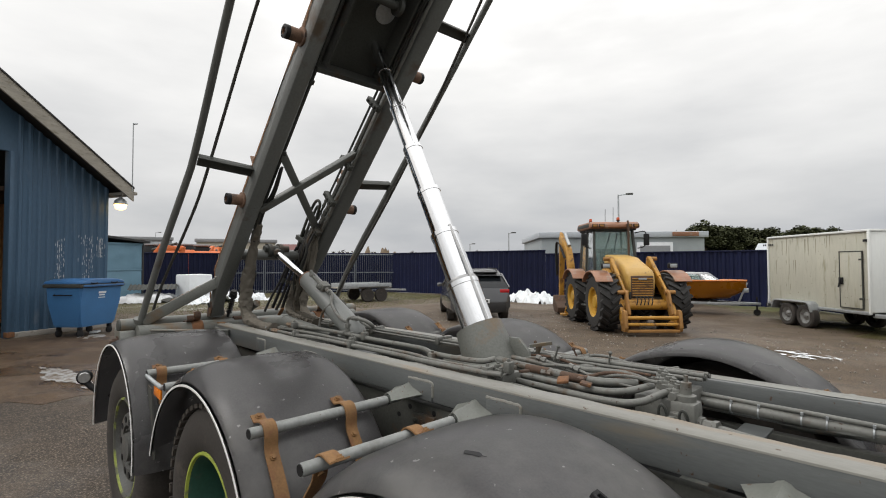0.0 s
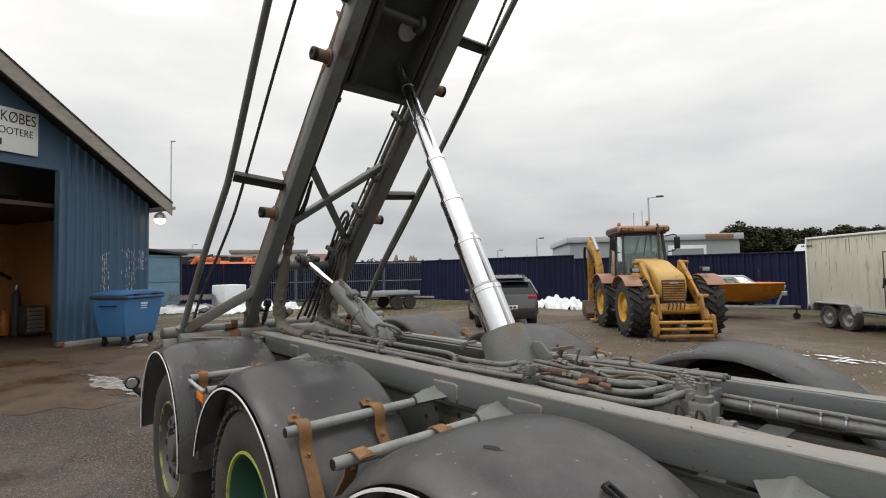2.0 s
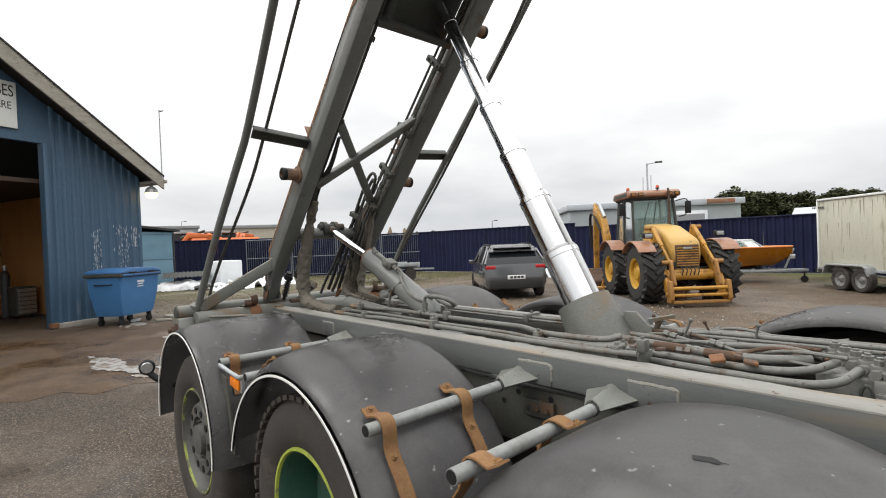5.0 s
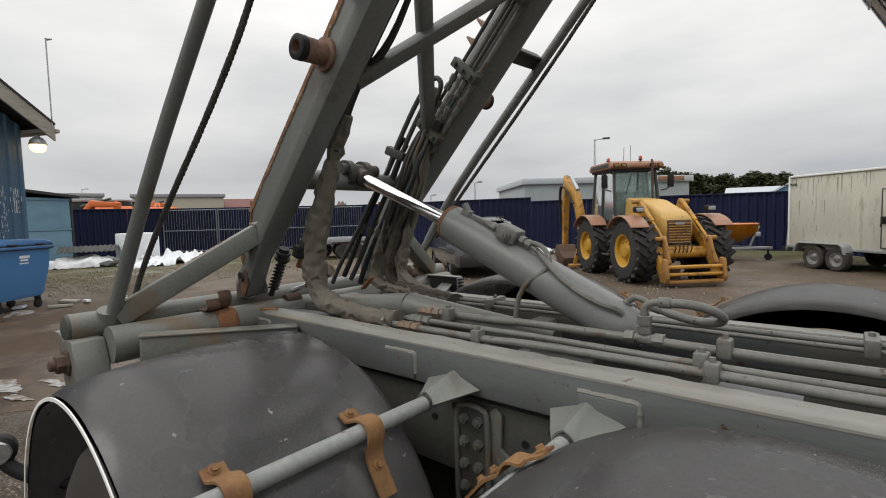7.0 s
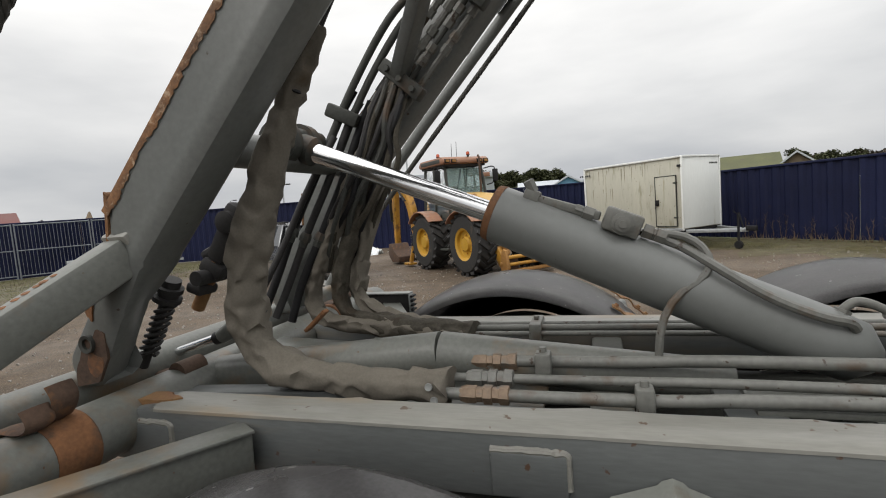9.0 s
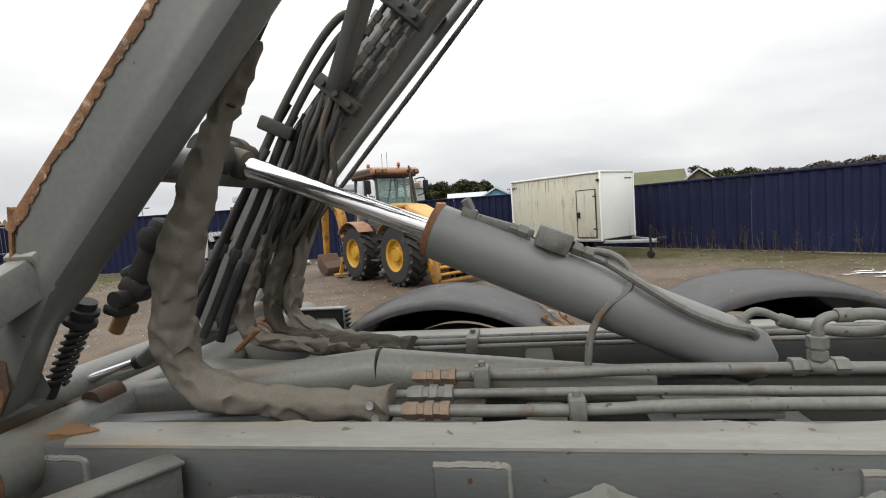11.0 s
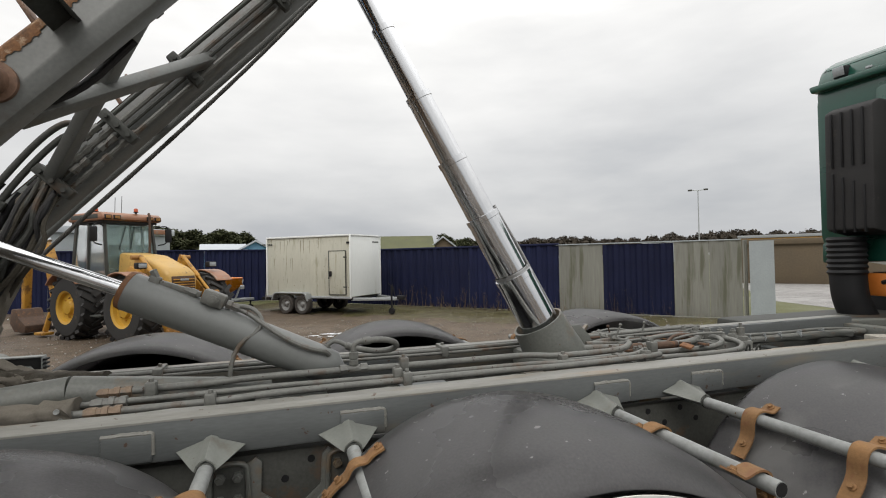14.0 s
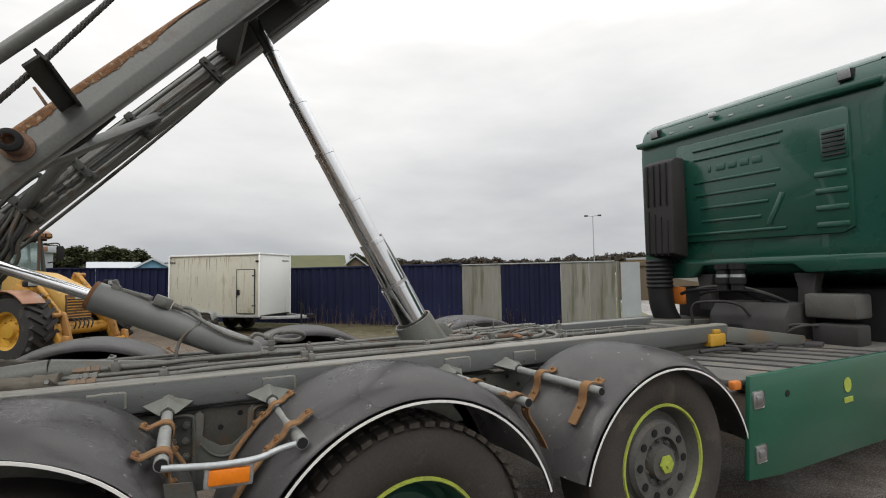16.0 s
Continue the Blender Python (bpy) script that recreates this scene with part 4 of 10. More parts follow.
# --- wheels
def truck_wheel(x, side, style, zc=0.52):
    sgn = 1 if side == 0 else -1              # the outside looks to -y on the near side
    yo = my(1.32 if x < -2.5 else 1.37, side)
    axis = (0, sgn, 0)
    o = (x, yo, zc)
    W = 0.31
    bm = BM()
    lathe(bm, o, axis, [(0.035, 0.3), (0.012, 0.33), (0.0, 0.4), (0.008, 0.46), (0.03, 0.5), (0.06, 0.515), (W - 0.06, 0.515), (W - 0.03, 0.5), (W, 0.43), (W - 0.03, 0.3)], 56, caps=False)
    w = part("wheel", bm, M["rubber"], truck, "worn black truck tyre on a lime-edged rim")
    if style == "drive" and side == 0:
        blk = BM()
        bmesh.ops.create_cube(blk, size=1.0, matrix=Matrix.Diagonal((0.044, 0.07, 0.02, 1)))
        block = mesh_of("tread_block", blk, M["rubber"])
        back = Matrix.Translation(-SHIFT[truck.name]) if truck.name in SHIFT else Matrix.Identity(4)
        for k in range(48):
            for al in (0.045, 0.14, 0.235):
                m = Matrix.Translation((x, yo + sgn * al, zc)) @ Matrix.Rotation(2 * math.pi * k / 48, 4, "Y") @ Matrix.Translation((0, 0, 0.517))
                ob = new("tread_block", block)
                ob.parent = w
                ob.matrix_local = back @ m
    bm = BM()
    lathe(bm, o, axis, [(0.03, 0.293), (0.018, 0.298), (0.018, 0.309), (0.03, 0.313)], 48, caps=False)
    part("rim_edge", bm, M["lime_old"] if style == "plain" else M["lime"], w, "lime green painted rim edge")
    deep = 0.2 if style == "drive" else 0.1
    bm = BM()
    lathe(bm, o, axis, [(0.03, 0.292), (0.06, 0.275), (deep, 0.262), (deep, 0.23), (deep - 0.03, 0.2), (deep - 0.03, 0.0)], 48, caps=False)
    part("rim", bm, M["rim_green"] if style == "drive" else M["hub"], w, "dark green dished rim" if style == "drive" else "grey painted rim with round holes")
    if style != "drive":
        bm = BM()
        lathe(bm, o, axis, [(deep - 0.031, 0.22), (deep - 0.058, 0.205), (deep - 0.062, 0.135), (deep - 0.02, 0.125), (deep - 0.025, 0.095), (deep - 0.075, 0.085), (deep - 0.085, 0.0)], 36, caps=False)
        part("hub", bm, M["hub"], w)
        for k in range(10):
            a = 2 * math.pi * k / 10
            px, pz = x + math.cos(a) * 0.17, zc + math.sin(a) * 0.17
            bm = BM()
            lathe(bm, (px, yo + sgn * (deep - 0.0655), pz), (0, sgn, 0), [(0.0, 0.021), (0.004, 0.021)], 12)
            part("rim_hole", bm, M["black"], w)
            bm = BM()
            a = 2 * math.pi * (k + 0.5) / 10
            bolt(bm, (x + math.cos(a) * 0.111, yo + sgn * (deep - 0.022), zc + math.sin(a) * 0.111), (0, -sgn, 0), 0.013, 0.022)
            part("wheel_nut", bm, M["hub"], w)
        if style == "capped":
            bm = BM()
            lathe(bm, (x, yo + sgn * (deep - 0.085), zc), (0, -sgn, 0), [(0, 0.05), (0.012, 0.048), (0.014, 0.02), (0.022, 0.018)], 6)
            part("hub_cap", bm, M["lime"], w, "lime six-sided hub cap")
    return w


for i, x in enumerate(AX):
    for side in (0, 1):
        truck_wheel(x, side, ("plain", "drive", "capped")[i], (0.52, 0.52, 0.61)[i])      # the third axle is lifted off the ground


# --- mudguards
PROF = [(1.318, 0.635), (1.318, 0.655), (1.33, 0.668), (1.352, 0.69), (1.4, 0.712), (1.47, 0.727), (1.6, 0.735), (1.8, 0.733), (1.9, 0.724), (1.925, 0.712), (1.932, 0.69), (1.932, 0.64)]

PROF_REAR = [(1.272, 0.553), (1.272, 0.566), (1.284, 0.574), (1.306, 0.584), (1.36, 0.594), (1.45, 0.602), (1.6, 0.606), (1.8, 0.606), (1.9, 0.6), (1.925, 0.59), (1.932, 0.57), (1.932, 0.53)]


PROF_FAR = [(1.318, 0.5), (1.318, 0.6)] + PROF[1:-2] + [(1.931, 0.704), (1.932, 0.688)]


def arch(x, side):
    """Height of a mudguard's centre, the radius of its back, its profile and the reach of its white line."""
    if side == 0 and x < -2.5:
        return 0.615, 0.612, PROF_REAR, (0.555, 0.5645)
    if side == 1:
        return 0.53, 0.742, PROF_FAR, (0.6365, 0.646)
    return (0.475 if x > -0.5 else 0.5), 0.742, PROF, (0.6365, 0.646)


def fender(x, side, a0, a1):
    bm = BM()
    n = 44
    cz, _, prof, strip = arch(x, side)
    rows = []
    for k in range(n + 1):
        a = radians(a0 + (a1 - a0) * k / n)
        row = []
        for y, r in prof:
            w = 0.006 * noise.noise(Vector((x * 3 + math.cos(a) * 2.2, y * 3, math.sin(a) * 2.2)))
            row.append(bm.verts.new((x + math.cos(a) * (r + w), my(y, side), cz + math.sin(a) * (r + w))))
        rows.append(row)
    for p, q in zip(rows, rows[1:]):
        for k in range(len(prof) - 1):
            bm.faces.new((p[k], p[k + 1], q[k + 1], q[k]))
    geom = bmesh.ops.solidify(bm, geom=bm.faces[:], thickness=0.008)
    ob = part("mudguard", bm, M["fender"], truck, "dark grey plastic mudguard, scuffed and dusty", sharp=50)
    bm = BM()
    for k in range(n):
        a, b = radians(a0 + (a1 - a0) * k / n), radians(a0 + (a1 - a0) * (k + 1) / n)
        q = []
        for ang in (a, b):
            for r in strip:
                q.append(bm.verts.new((x + math.cos(ang) * r, my(prof[0][0] - 0.01, side), cz + math.sin(ang) * r)))
        bm.faces.new((q[0], q[1], q[3], q[2]))
    bmesh.ops.remove_doubles(bm, verts=bm.verts[:], dist=0.0005)
    bmesh.ops.solidify(bm, geom=bm.faces[:], thickness=0.003)
    part("white_strip", bm, M["white_line"], ob, "white painted edge line")
    return ob


for i, x in enumerate(AX):
    for side in (0, 1):
        g = fender(x, side, *((-8, 186) if i == 0 and side == 0 else (12 if i == 2 else 16, 168 if i == 0 else 164)))
        if i == 2 and side == 0:
            bm = BM()
            rim_ = []
            for k in range(18):
                a_ = 2 * math.pi * k / 18
                rr_ = 1 + 0.5 * noise.noise(Vector((math.cos(a_) * 2, math.sin(a_) * 2, 7)))
                u_, v_ = math.cos(a_) * 0.034 * rr_, math.sin(a_) * 0.013 * rr_
                px, py = -0.105 + u_ * 0.88 - v_ * 0.47, 1.522 + u_ * 0.47 + v_ * 0.88
                wob = 0.006 * noise.noise(Vector((x * 3 + (px - x) / 0.729 * 2.2, py * 3, 2.2)))
                rim_.append(bm.verts.new((px, py, 0.475 + math.sqrt((0.7294 + wob + 0.0012) ** 2 - (px - x) ** 2))))
            bm.faces.new(rim_)
            part("hole", bm, M["black"], g, "small ragged hole torn in the plastic")
            # slotted black strip lying along the curve
            bm = BM()
            arc_ = [(x + math.cos(radians(d_)) * 0.748, 0.475 + math.sin(radians(d_)) * 0.748) for d_ in range(66, 50, -2)]
            for dy in (-0.011, 0.011):
                for (xa, za), (xb, zb) in zip(arc_, arc_[1:]):
                    beam(bm, (xa, 1.624 + dy, za), (xb, 1.624 + dy, zb), 0.008, 0.014, 0.002)
            for xa, za in arc_[::2]:
                beam(bm, (xa - 0.005, 1.624, za + 0.003), (xa + 0.005, 1.624, za - 0.003), 0.028, 0.014, 0.002)
            part("slotted_bar", bm, M["black"], g, "black slotted rubber strip")


# --- mudguard arms with straps
def strap(bm, x, y, z, side, cx, r, tail):
    """A flat band bolted high on the mudguard, led over the tube and hanging down the mudguard's face."""
    yy = my(y, side)
    cz, R, _, _ = arch(cx, side)
    th, rho = math.atan2(z - cz, x - cx), math.hypot(x - cx, z - cz)
    sg = 1 if math.cos(th) > 0 else -1

    def at(dth, rad):
        a = th + sg * dth
        return cx + math.cos(a) * rad, cz + math.sin(a) * rad

    out = max(rho, R - 0.012)
    path = [at(0.125, R), at(0.1, R + 0.002), at(0.075, R + 0.004), at(0.046, out + 0.01), at(0.02, out + r + 0.003), at(0.0, out + r + 0.007), at(-0.02, out + r + 0.003), at(-0.045, out + 0.014), at(-0.09, R + 0.01)]
    n_t = max(2, int(tail / 0.05))
    if rho > R + 0.06:
        path[-1] = at(-0.09, out)
        path += [at(-0.12, out - 0.005), at(-0.15, out - 0.012)]
    else:
        path += [at(-0.09 - (tail / R) * (k + 1) / n_t, R + 0.006) for k in range(n_t)]
    path = [(v.x, v.z) for v in rounded([(px, 0, pz) for px, pz in path], 2)]
    n = len(path)
    vs = []
    for i, (px, pz) in enumerate(path):
        q, s = path[min(i + 1, n - 1)], path[max(i - 1, 0)]
        tx, tz = q[0] - s[0], q[1] - s[1]
        ln = math.hypot(tx, tz) or 1
        nx, nz = -tz / ln * 0.003, tx / ln * 0.003
        vs.append([bm.verts.new((px + sx * nx, yy + w, pz + sx * nz)) for sx, w in ((-1, -0.026), (-1, 0.026), (1, 0.026), (1, -0.026))])
    for p, q in zip(vs, vs[1:]):
        for k in range(4):
            bm.faces.new((p[k], p[(k + 1) % 4], q[(k + 1) % 4], q[k]))
    bm.faces.new(vs[0][::-1]), bm.faces.new(vs[-1])
    for dth in (0.108,) if rho > R + 0.06 else (0.108, -0.07, -0.13):
        px, pz = at(dth, R + (0.01 if dth < 0 else 0.004))
        a = th + sg * dth
        lathe(bm, (px, yy, pz), (math.cos(a), 0, math.sin(a)), [(0, 0.013), (0.004, 0.013), (0.006, 0.009), (0.013, 0.008)], 8)


def guard_arm(x, side, dirn, y_end=1.35, tails=(0.16, 0.12), ys=(1.42, 1.77)):
    """dirn: +1 when its mudguard lies behind it."""
    z, r = 1.06, 0.0215
    bm = BM()
    tube(bm, [(x, my(2.11, side), 1.035 + 0.03), (x, my(2.0, side), 1.06), (x, my(1.93, side), z), (x, my(y_end, side), z)], r, 14, 2)
    arm_ob = part("guard_arm", bm, M["galv_dull"], truck, "grey tube arm that carries the mudguards")
    bm = BM()
    lathe(bm, (x, my(y_end - 0.002, side), z), (0, 1 if side == 0 else -1, 0), [(0, 0.0185), (0.006, 0.0185)], 14)
    part("end_plug", bm, M["black"], arm_ob)
    bm = BM()
    ya, yb = my(2.118, side), my(1.985, side)
    # the plate is folded round the tube's upper half and spreads into two wings at the rail
    rows = []
    for f in range(5):
        u = f / 4
        yy, zt = ya + (yb - ya) * u, 1.112 - 0.025 * u
        wing, low = 0.097 - 0.0705 * u, 1.076 - 0.018 * u
        fall = (zt + 0.002 - low) / wing
        k0, k1 = 0.013, 0.021 + 0.001 * u
        s0 = (zt + 0.002 - k0 * fall) * (1 - u) + (zt - 0.005) * u
        s1 = (zt - 0.003 - k1 * fall) * (1 - u) + (zt - 0.014) * u
        rows.append([bm.verts.new((x + sx, yy + (my(2.112, side) - ya if abs(sx) > 0.04 else 0), z_)) for sx, z_ in ((-wing, low), (-k1, s1), (-k0, s0), (0, zt + 0.002), (k0, s0), (k1, s1), (wing, low))])
    for p, q in zip(rows, rows[1:]):
        for k in range(6):
            bm.faces.new((p[k], p[k + 1], q[k + 1], q[k]))
    bmesh.ops.remove_doubles(bm, verts=bm.verts[:], dist=0.0005)
    bmesh.ops.solidify(bm, geom=bm.faces[:], thickness=0.005)
    part("folded_bracket", bm, M["gusset"], arm_ob, "folded grey gusset plate", sharp=40)
    bm = BM()
    lathe(bm, (x, my(1.983, side), z), (0, -1 if side == 0 else 1, 0), [(0, 0.021), (0, 0.0245), (0.005, 0.0245), (0.006, 0.021)], 18, caps=False)
    part("joint_ring", bm, M["grey_dark"], arm_ob, "dark ring where the tube leaves its bracket")
    for y, t in zip(ys, tails):
        bm = BM()
        near_ax = max((a for a in AX if a < x), default=AX[0]) if dirn == 1 else min(a for a in AX if a > x)
        strap(bm, x, y, z, side, near_ax, r, t)
        part("strap", bm, M["strap"], arm_ob, "rust-brown clamp strap with bolts")
    return arm_ob


for side in (0, 1):
    guard_arm(-2.466, side, 1, 1.35, (0.12, 0.1))
    guard_arm(-2.045, side, -1, 1.33, (0.22, 0.2), (1.45, 1.8))
    guard_arm(-1.065, side, 1, 1.35, (0.2, 0.16))
    guard_arm(-0.645, side, -1, 1.33, (0.12, 0.08))
    guard_arm(0.42, side, 1, 1.6, (0.04,), (1.72,))

# amber side reflector between the first two wheels
bm = BM()
tube(bm, [(-2.466, 1.35, 1.05), (-2.43, 1.35, 1.045), (-2.37, 1.355, 1.035), (-2.3, 1.36, 1.025), (-2.18, 1.355, 1.025), (-2.12, 1.345, 1.05), (-2.045, 1.34, 1.06)], 0.011, 10, 2)
refl = part("side_marker", bm, M["galv"], truck, "bent grey bar carrying an amber side reflector")
bm = BM()
box(bm, (-2.272, 1.372, 0.986), (0.15, 0.018, 0.075), rot=(0, 4, 0), bev=0.006)
part("lens_frame", bm, M["galv"], refl)
bm = BM()
box(bm, (-2.272, 1.359, 0.986), (0.126, 0.014, 0.052), rot=(0, 4, 0), bev=0.006)
part("lens", bm, M["amber"], refl, "bright amber lens")
bm = BM()
prism(bm, [(-2.46, 1.0), (-2.38, 0.99), (-2.3, 0.62), (-2.4, 0.6)], "y", 1.352, 1.36)
part("mud_flap", bm, M["chassis"], truck, "dirty rubber flap")
# marker lamp on a rubber arm at the back
bm = BM()
tube(bm, [(-3.45, 1.5, 0.72), (-3.55, 1.35, 0.74), (-3.62, 1.26, 0.8), (-3.64, 1.235, 0.85)], 0.022, 10)
mk = part("marker_lamp", bm, M["black"], truck, "round clearance lamp on a rubber arm")
bm = BM()
lathe(bm, (-3.66, 1.235, 0.87), (1, -0.25, 0), [(-0.03, 0.03), (0.0, 0.05), (0.035, 0.05), (0.045, 0.04)], 20)
part("housing", bm, M["black"], mk)
bm = BM()
lathe(bm, (-3.615, 1.224, 0.87), (1, -0.25, 0), [(0, 0.038), (0.008, 0.034)], 20)
part("lens", bm, M["steel"], mk)

# --- rear cross tubes, struts and gussets
bm = BM()
rod(bm, (-3.8, 1.47, 1.2), (-3.8, 3.63, 1.2), 0.055, seg=24)
part("pivot_tube", bm, M["grey"], truck, "grey cross tube at the tail")
bm = BM()
rod(bm, (-3.66, 1.56, 1.14), (-3.66, 3.54, 1.14), 0.07, seg=24)
part("rear_tube", bm, M["grey"], truck, "thick grey cross tube at the tail")
for side in (0, 1):
    bm = BM()
    sgn = 1 if side == 0 else -1
    lathe(bm, (-3.66, my(1.94, side), 1.14), (0, sgn, 0), [(0, 0.072), (0.012, 0.076), (0.085, 0.076), (0.09, 0.072)], 24)
    part("rust_band", bm, M["rust"], truck, "rusty orange band round the tube")
    bm = BM()
    for k_ in range(2):
        yy0 = my(1.93 + 0.05 * k_, side)
        pts_ = [(-3.76 + 0.02 * k_, yy0, 1.18), (-3.7, yy0, 1.216), (-3.63, yy0, 1.212), (-3.6, yy0, 1.23 + 0.03 * k_), (-3.62, yy0, 1.26 + 0.03 * k_)]
        tube(bm, pts_, 0.028, 10, 2, flat=0.22)
    part("lug", bm, M["rust_dark"], truck, "bent rusty flap on the tube")
    bm = BM()
    beam(bm, (-3.575, my(2.13, side), 1.535), (-3.76, my(1.62, side), 1.225), 0.085, 0.085, 0.01)
    strut_ = part("strut", bm, M["grey"], truck, "grey box strut from the arm foot")
    bm = BM()
    beam(bm, (-3.57, my(2.155, side), 1.552), (-3.576, my(2.128, side), 1.534), 0.1, 0.1, 0.008)
    part("weld_collar", bm, M["rail_top"], strut_, "pale weld bead round the strut's end")
    bm = BM()
    for k_ in range(14):
        f_ = 0.25 + 0.03 * k_ + 0.02 * noise.noise(Vector((k_ * 2.3, side, 0)))
        px_, py_, pz_ = -3.575 - 0.185 * f_, my(2.13 - 0.51 * f_, side), 1.535 - 0.31 * f_
        r_ = 0.008 + 0.012 * abs(noise.noise(Vector((k_ * 1.7, side, 5))))
        lathe(bm, (px_ + 0.02 * noise.noise(Vector((k_, 3, side))), py_, pz_ + 0.05), (0.0, -0.3 if side == 0 else 0.3, 0.95), [(0, r_), (0.0015, r_ * 0.8)], 7)
    tagged(part("rust_chips", bm, M["rust"], strut_), kind="stuff")
    bm = BM()
    ya_, yb_ = sorted((my(1.45, side), my(1.56, side)))
    prism(bm, [(-3.88, 1.19), (-3.8, 1.165), (-3.7, 1.17), (-3.66, 1.1), (-3.61, 0.94), (-3.7, 0.9), (-3.79, 0.93), (-3.86, 1.08)], "y", ya_, yb_, 0.012)
    rb = part("end_bracket", bm, M["grey"], truck, "welded grey bracket plate at the tail")
    bm = BM()
    lathe(bm, (-3.745, my(1.448, side), 1.085), (0, -sgn, 0), [(0, 0.05), (0.006, 0.05), (0.007, 0.034), (0.035, 0.034)], 6)
    lathe(bm, (-3.745, my(1.44, side), 1.085), (0, -sgn, 0), [(0, 0.02), (0.045, 0.02), (0.048, 0.014)], 14)
    part("nut", bm, M["rust_dark"], rb, "large dark nut on a threaded pin")
    bm = BM()
    lathe(bm, (-3.8, my(1.472, side), 1.2), (0, -sgn, 0), [(0, 0.055), (0.012, 0.05), (0.02, 0.03), (0.022, 0.0)], 24, caps=False)
    part("end_cap", bm, M["grey_dark"], rb, "dark domed cap on the tube")
    bm = BM()
    beam(bm, (-3.56, my(1.63, side), 1.125), (-3.28, my(2.112, side), 1.105), 0.05, 0.1, 0.012)
    org = part("outrigger", bm, M["grey"], truck, "folded grey outrigger arm from the tube to the rail")
    bm = BM()
    beam(bm, (-3.56, my(1.63, side), 1.177), (-3.28, my(2.112, side), 1.157), 0.075, 0.008, 0.003)
    part("flange", bm, M["grey"], org)
bm = BM()
rod(bm, (-3.78, 2.42, 1.13), (-2.95, 2.44, 1.215), 0.058, seg=24)
rod(bm, (-2.95, 2.44, 1.215), (-2.3, 2.46, 1.16), 0.058, 0.045, seg=24)
part("tail_tube", bm, M["grey"], truck, "thick grey tube running up the tail")
bm = BM()
beam(bm, (-3.6, 2.62, 1.17), (-2.5, 2.6, 1.115), 0.12, 0.05, 0.012)
part("tail_box", bm, M["grey"], truck)
bm = BM()
beam(bm, (-3.66, 2.28, 1.15), (-2.9, 2.33, 1.165), 0.06, 0.025, 0.008)
part("tail_strip", bm, M["rail"], truck)
bm = BM()
LRA, LRB = Vector((-3.81, 2.4, 1.207)), Vector((-3.6, 2.4, 1.267))
rod(bm, LRA, LRB, 0.0135, seg=16)
lock_rod = part("lock_rod", bm, M["chrome"], truck, "short bright locking rod")
bm = BM()
lathe(bm, LRB - (LRB - LRA) * 0.05, LRB - LRA, [(0, 0.0145), (0.002, 0.019), (0.022, 0.019)], 16)
part("gland", bm, M["black"], lock_rod, "black gland at the rod's end")
bm = BM()
lathe(bm, LRB + (LRB - LRA) * 0.05, Vector((0.1, 0.01, 0.055)), [(0, 0.022), (0.05, 0.026), (0.055, 0.02), (0.1, 0.026), (0.16, 0.032), (0.17, 0.0)], 12)
part("lock_cylinder", bm, M["grey"], lock_rod, "grey end of the locking cylinder")
bm = BM()
box(bm, LRA + Vector((-0.03, 0, -0.005)), (0.09, 0.05, 0.04), rot=(0, -16, 10), bev=0.015)
lathe(bm, LRA + Vector((-0.06, -0.045, 0.0)), (0, 1, 0), [(0, 0.03), (0.09, 0.03)], 14)
part("rod_fork", bm, M["rust_dark"], lock_rod, "rusty fork holding the rod")
SPR = Vector((-0.04, -0.03, 0.0))
LCK = Vector((0.012, 0.03, 0.0))
bm = BM()
pts = []
for k in range(64):
    a = k * 0.85
    pts.append((-3.69 + 0.0014 * k + 0.023 * math.cos(a), 2.31 + 0.023 * math.sin(a), 1.25 + k * 0.0022))
tube(bm, pts, 0.0052, 6, 0)
rod(bm, (-3.71, 2.31, 1.22), (-3.58, 2.31, 1.44), 0.013, seg=10)
lathe(bm, (-3.6, 2.31, 1.4), (0.1, 0, 0.2), [(0, 0.036), (0.012, 0.036), (0.014, 0.026), (0.026, 0.026), (0.028, 0.034), (0.04, 0.034), (0.042, 0.024), (0.06, 0.024)], 16)
bmesh.ops.translate(bm, vec=SPR, verts=bm.verts[:])
part("spring", bm, M["black_soft"], truck, "dark rusty coil spring on a rod")
bm = BM()
rod(bm, (-3.55, 2.33, 1.49), (-3.638, 2.335, 1.36), 0.018, seg=12)
bmesh.ops.translate(bm, vec=LCK, verts=bm.verts[:])
part("lock_handle", bm, M["strap"], truck, "rust-brown hanging lock handle")
bm = BM()
box(bm, (-3.56, 2.33, 1.47), (0.07, 0.05, 0.045), rot=(0, 35, 10), bev=0.014)
box(bm, (-3.6, 2.32, 1.42), (0.05, 0.07, 0.03), rot=(0, 20, 0), bev=0.01)
box(bm, (-3.51, 2.34, 1.56), (0.055, 0.05, 0.17), rot=(0, 30, 5), bev=0.015)
lathe(bm, (-3.49, 2.3, 1.59), (0, 1, 0), [(0, 0.02), (0.004, 0.03), (0.08, 0.03), (0.084, 0.02)], 14)
box(bm, (-3.55, 2.34, 1.52), (0.09, 0.04, 0.03), rot=(0, -25, 12), bev=0.01)
lathe(bm, (-3.57, 2.27, 1.45), (0, 1, 0), [(0, 0.02), (0.1, 0.02), (0.102, 0.012), (0.13, 0.012)], 14)
bmesh.ops.translate(bm, vec=LCK, verts=bm.verts[:])
part("lock_block", bm, M["black_soft"], truck, "dark rusty locking block")
bm = BM()
box(bm, (-3.72, 2.3, 1.18), (0.11, 0.05, 0.035), rot=(0, -8, 0), bev=0.012)
lathe(bm, (-3.66, 2.26, 1.2), (0, 1, 0), [(0, 0.028), (0.08, 0.028)], 14)
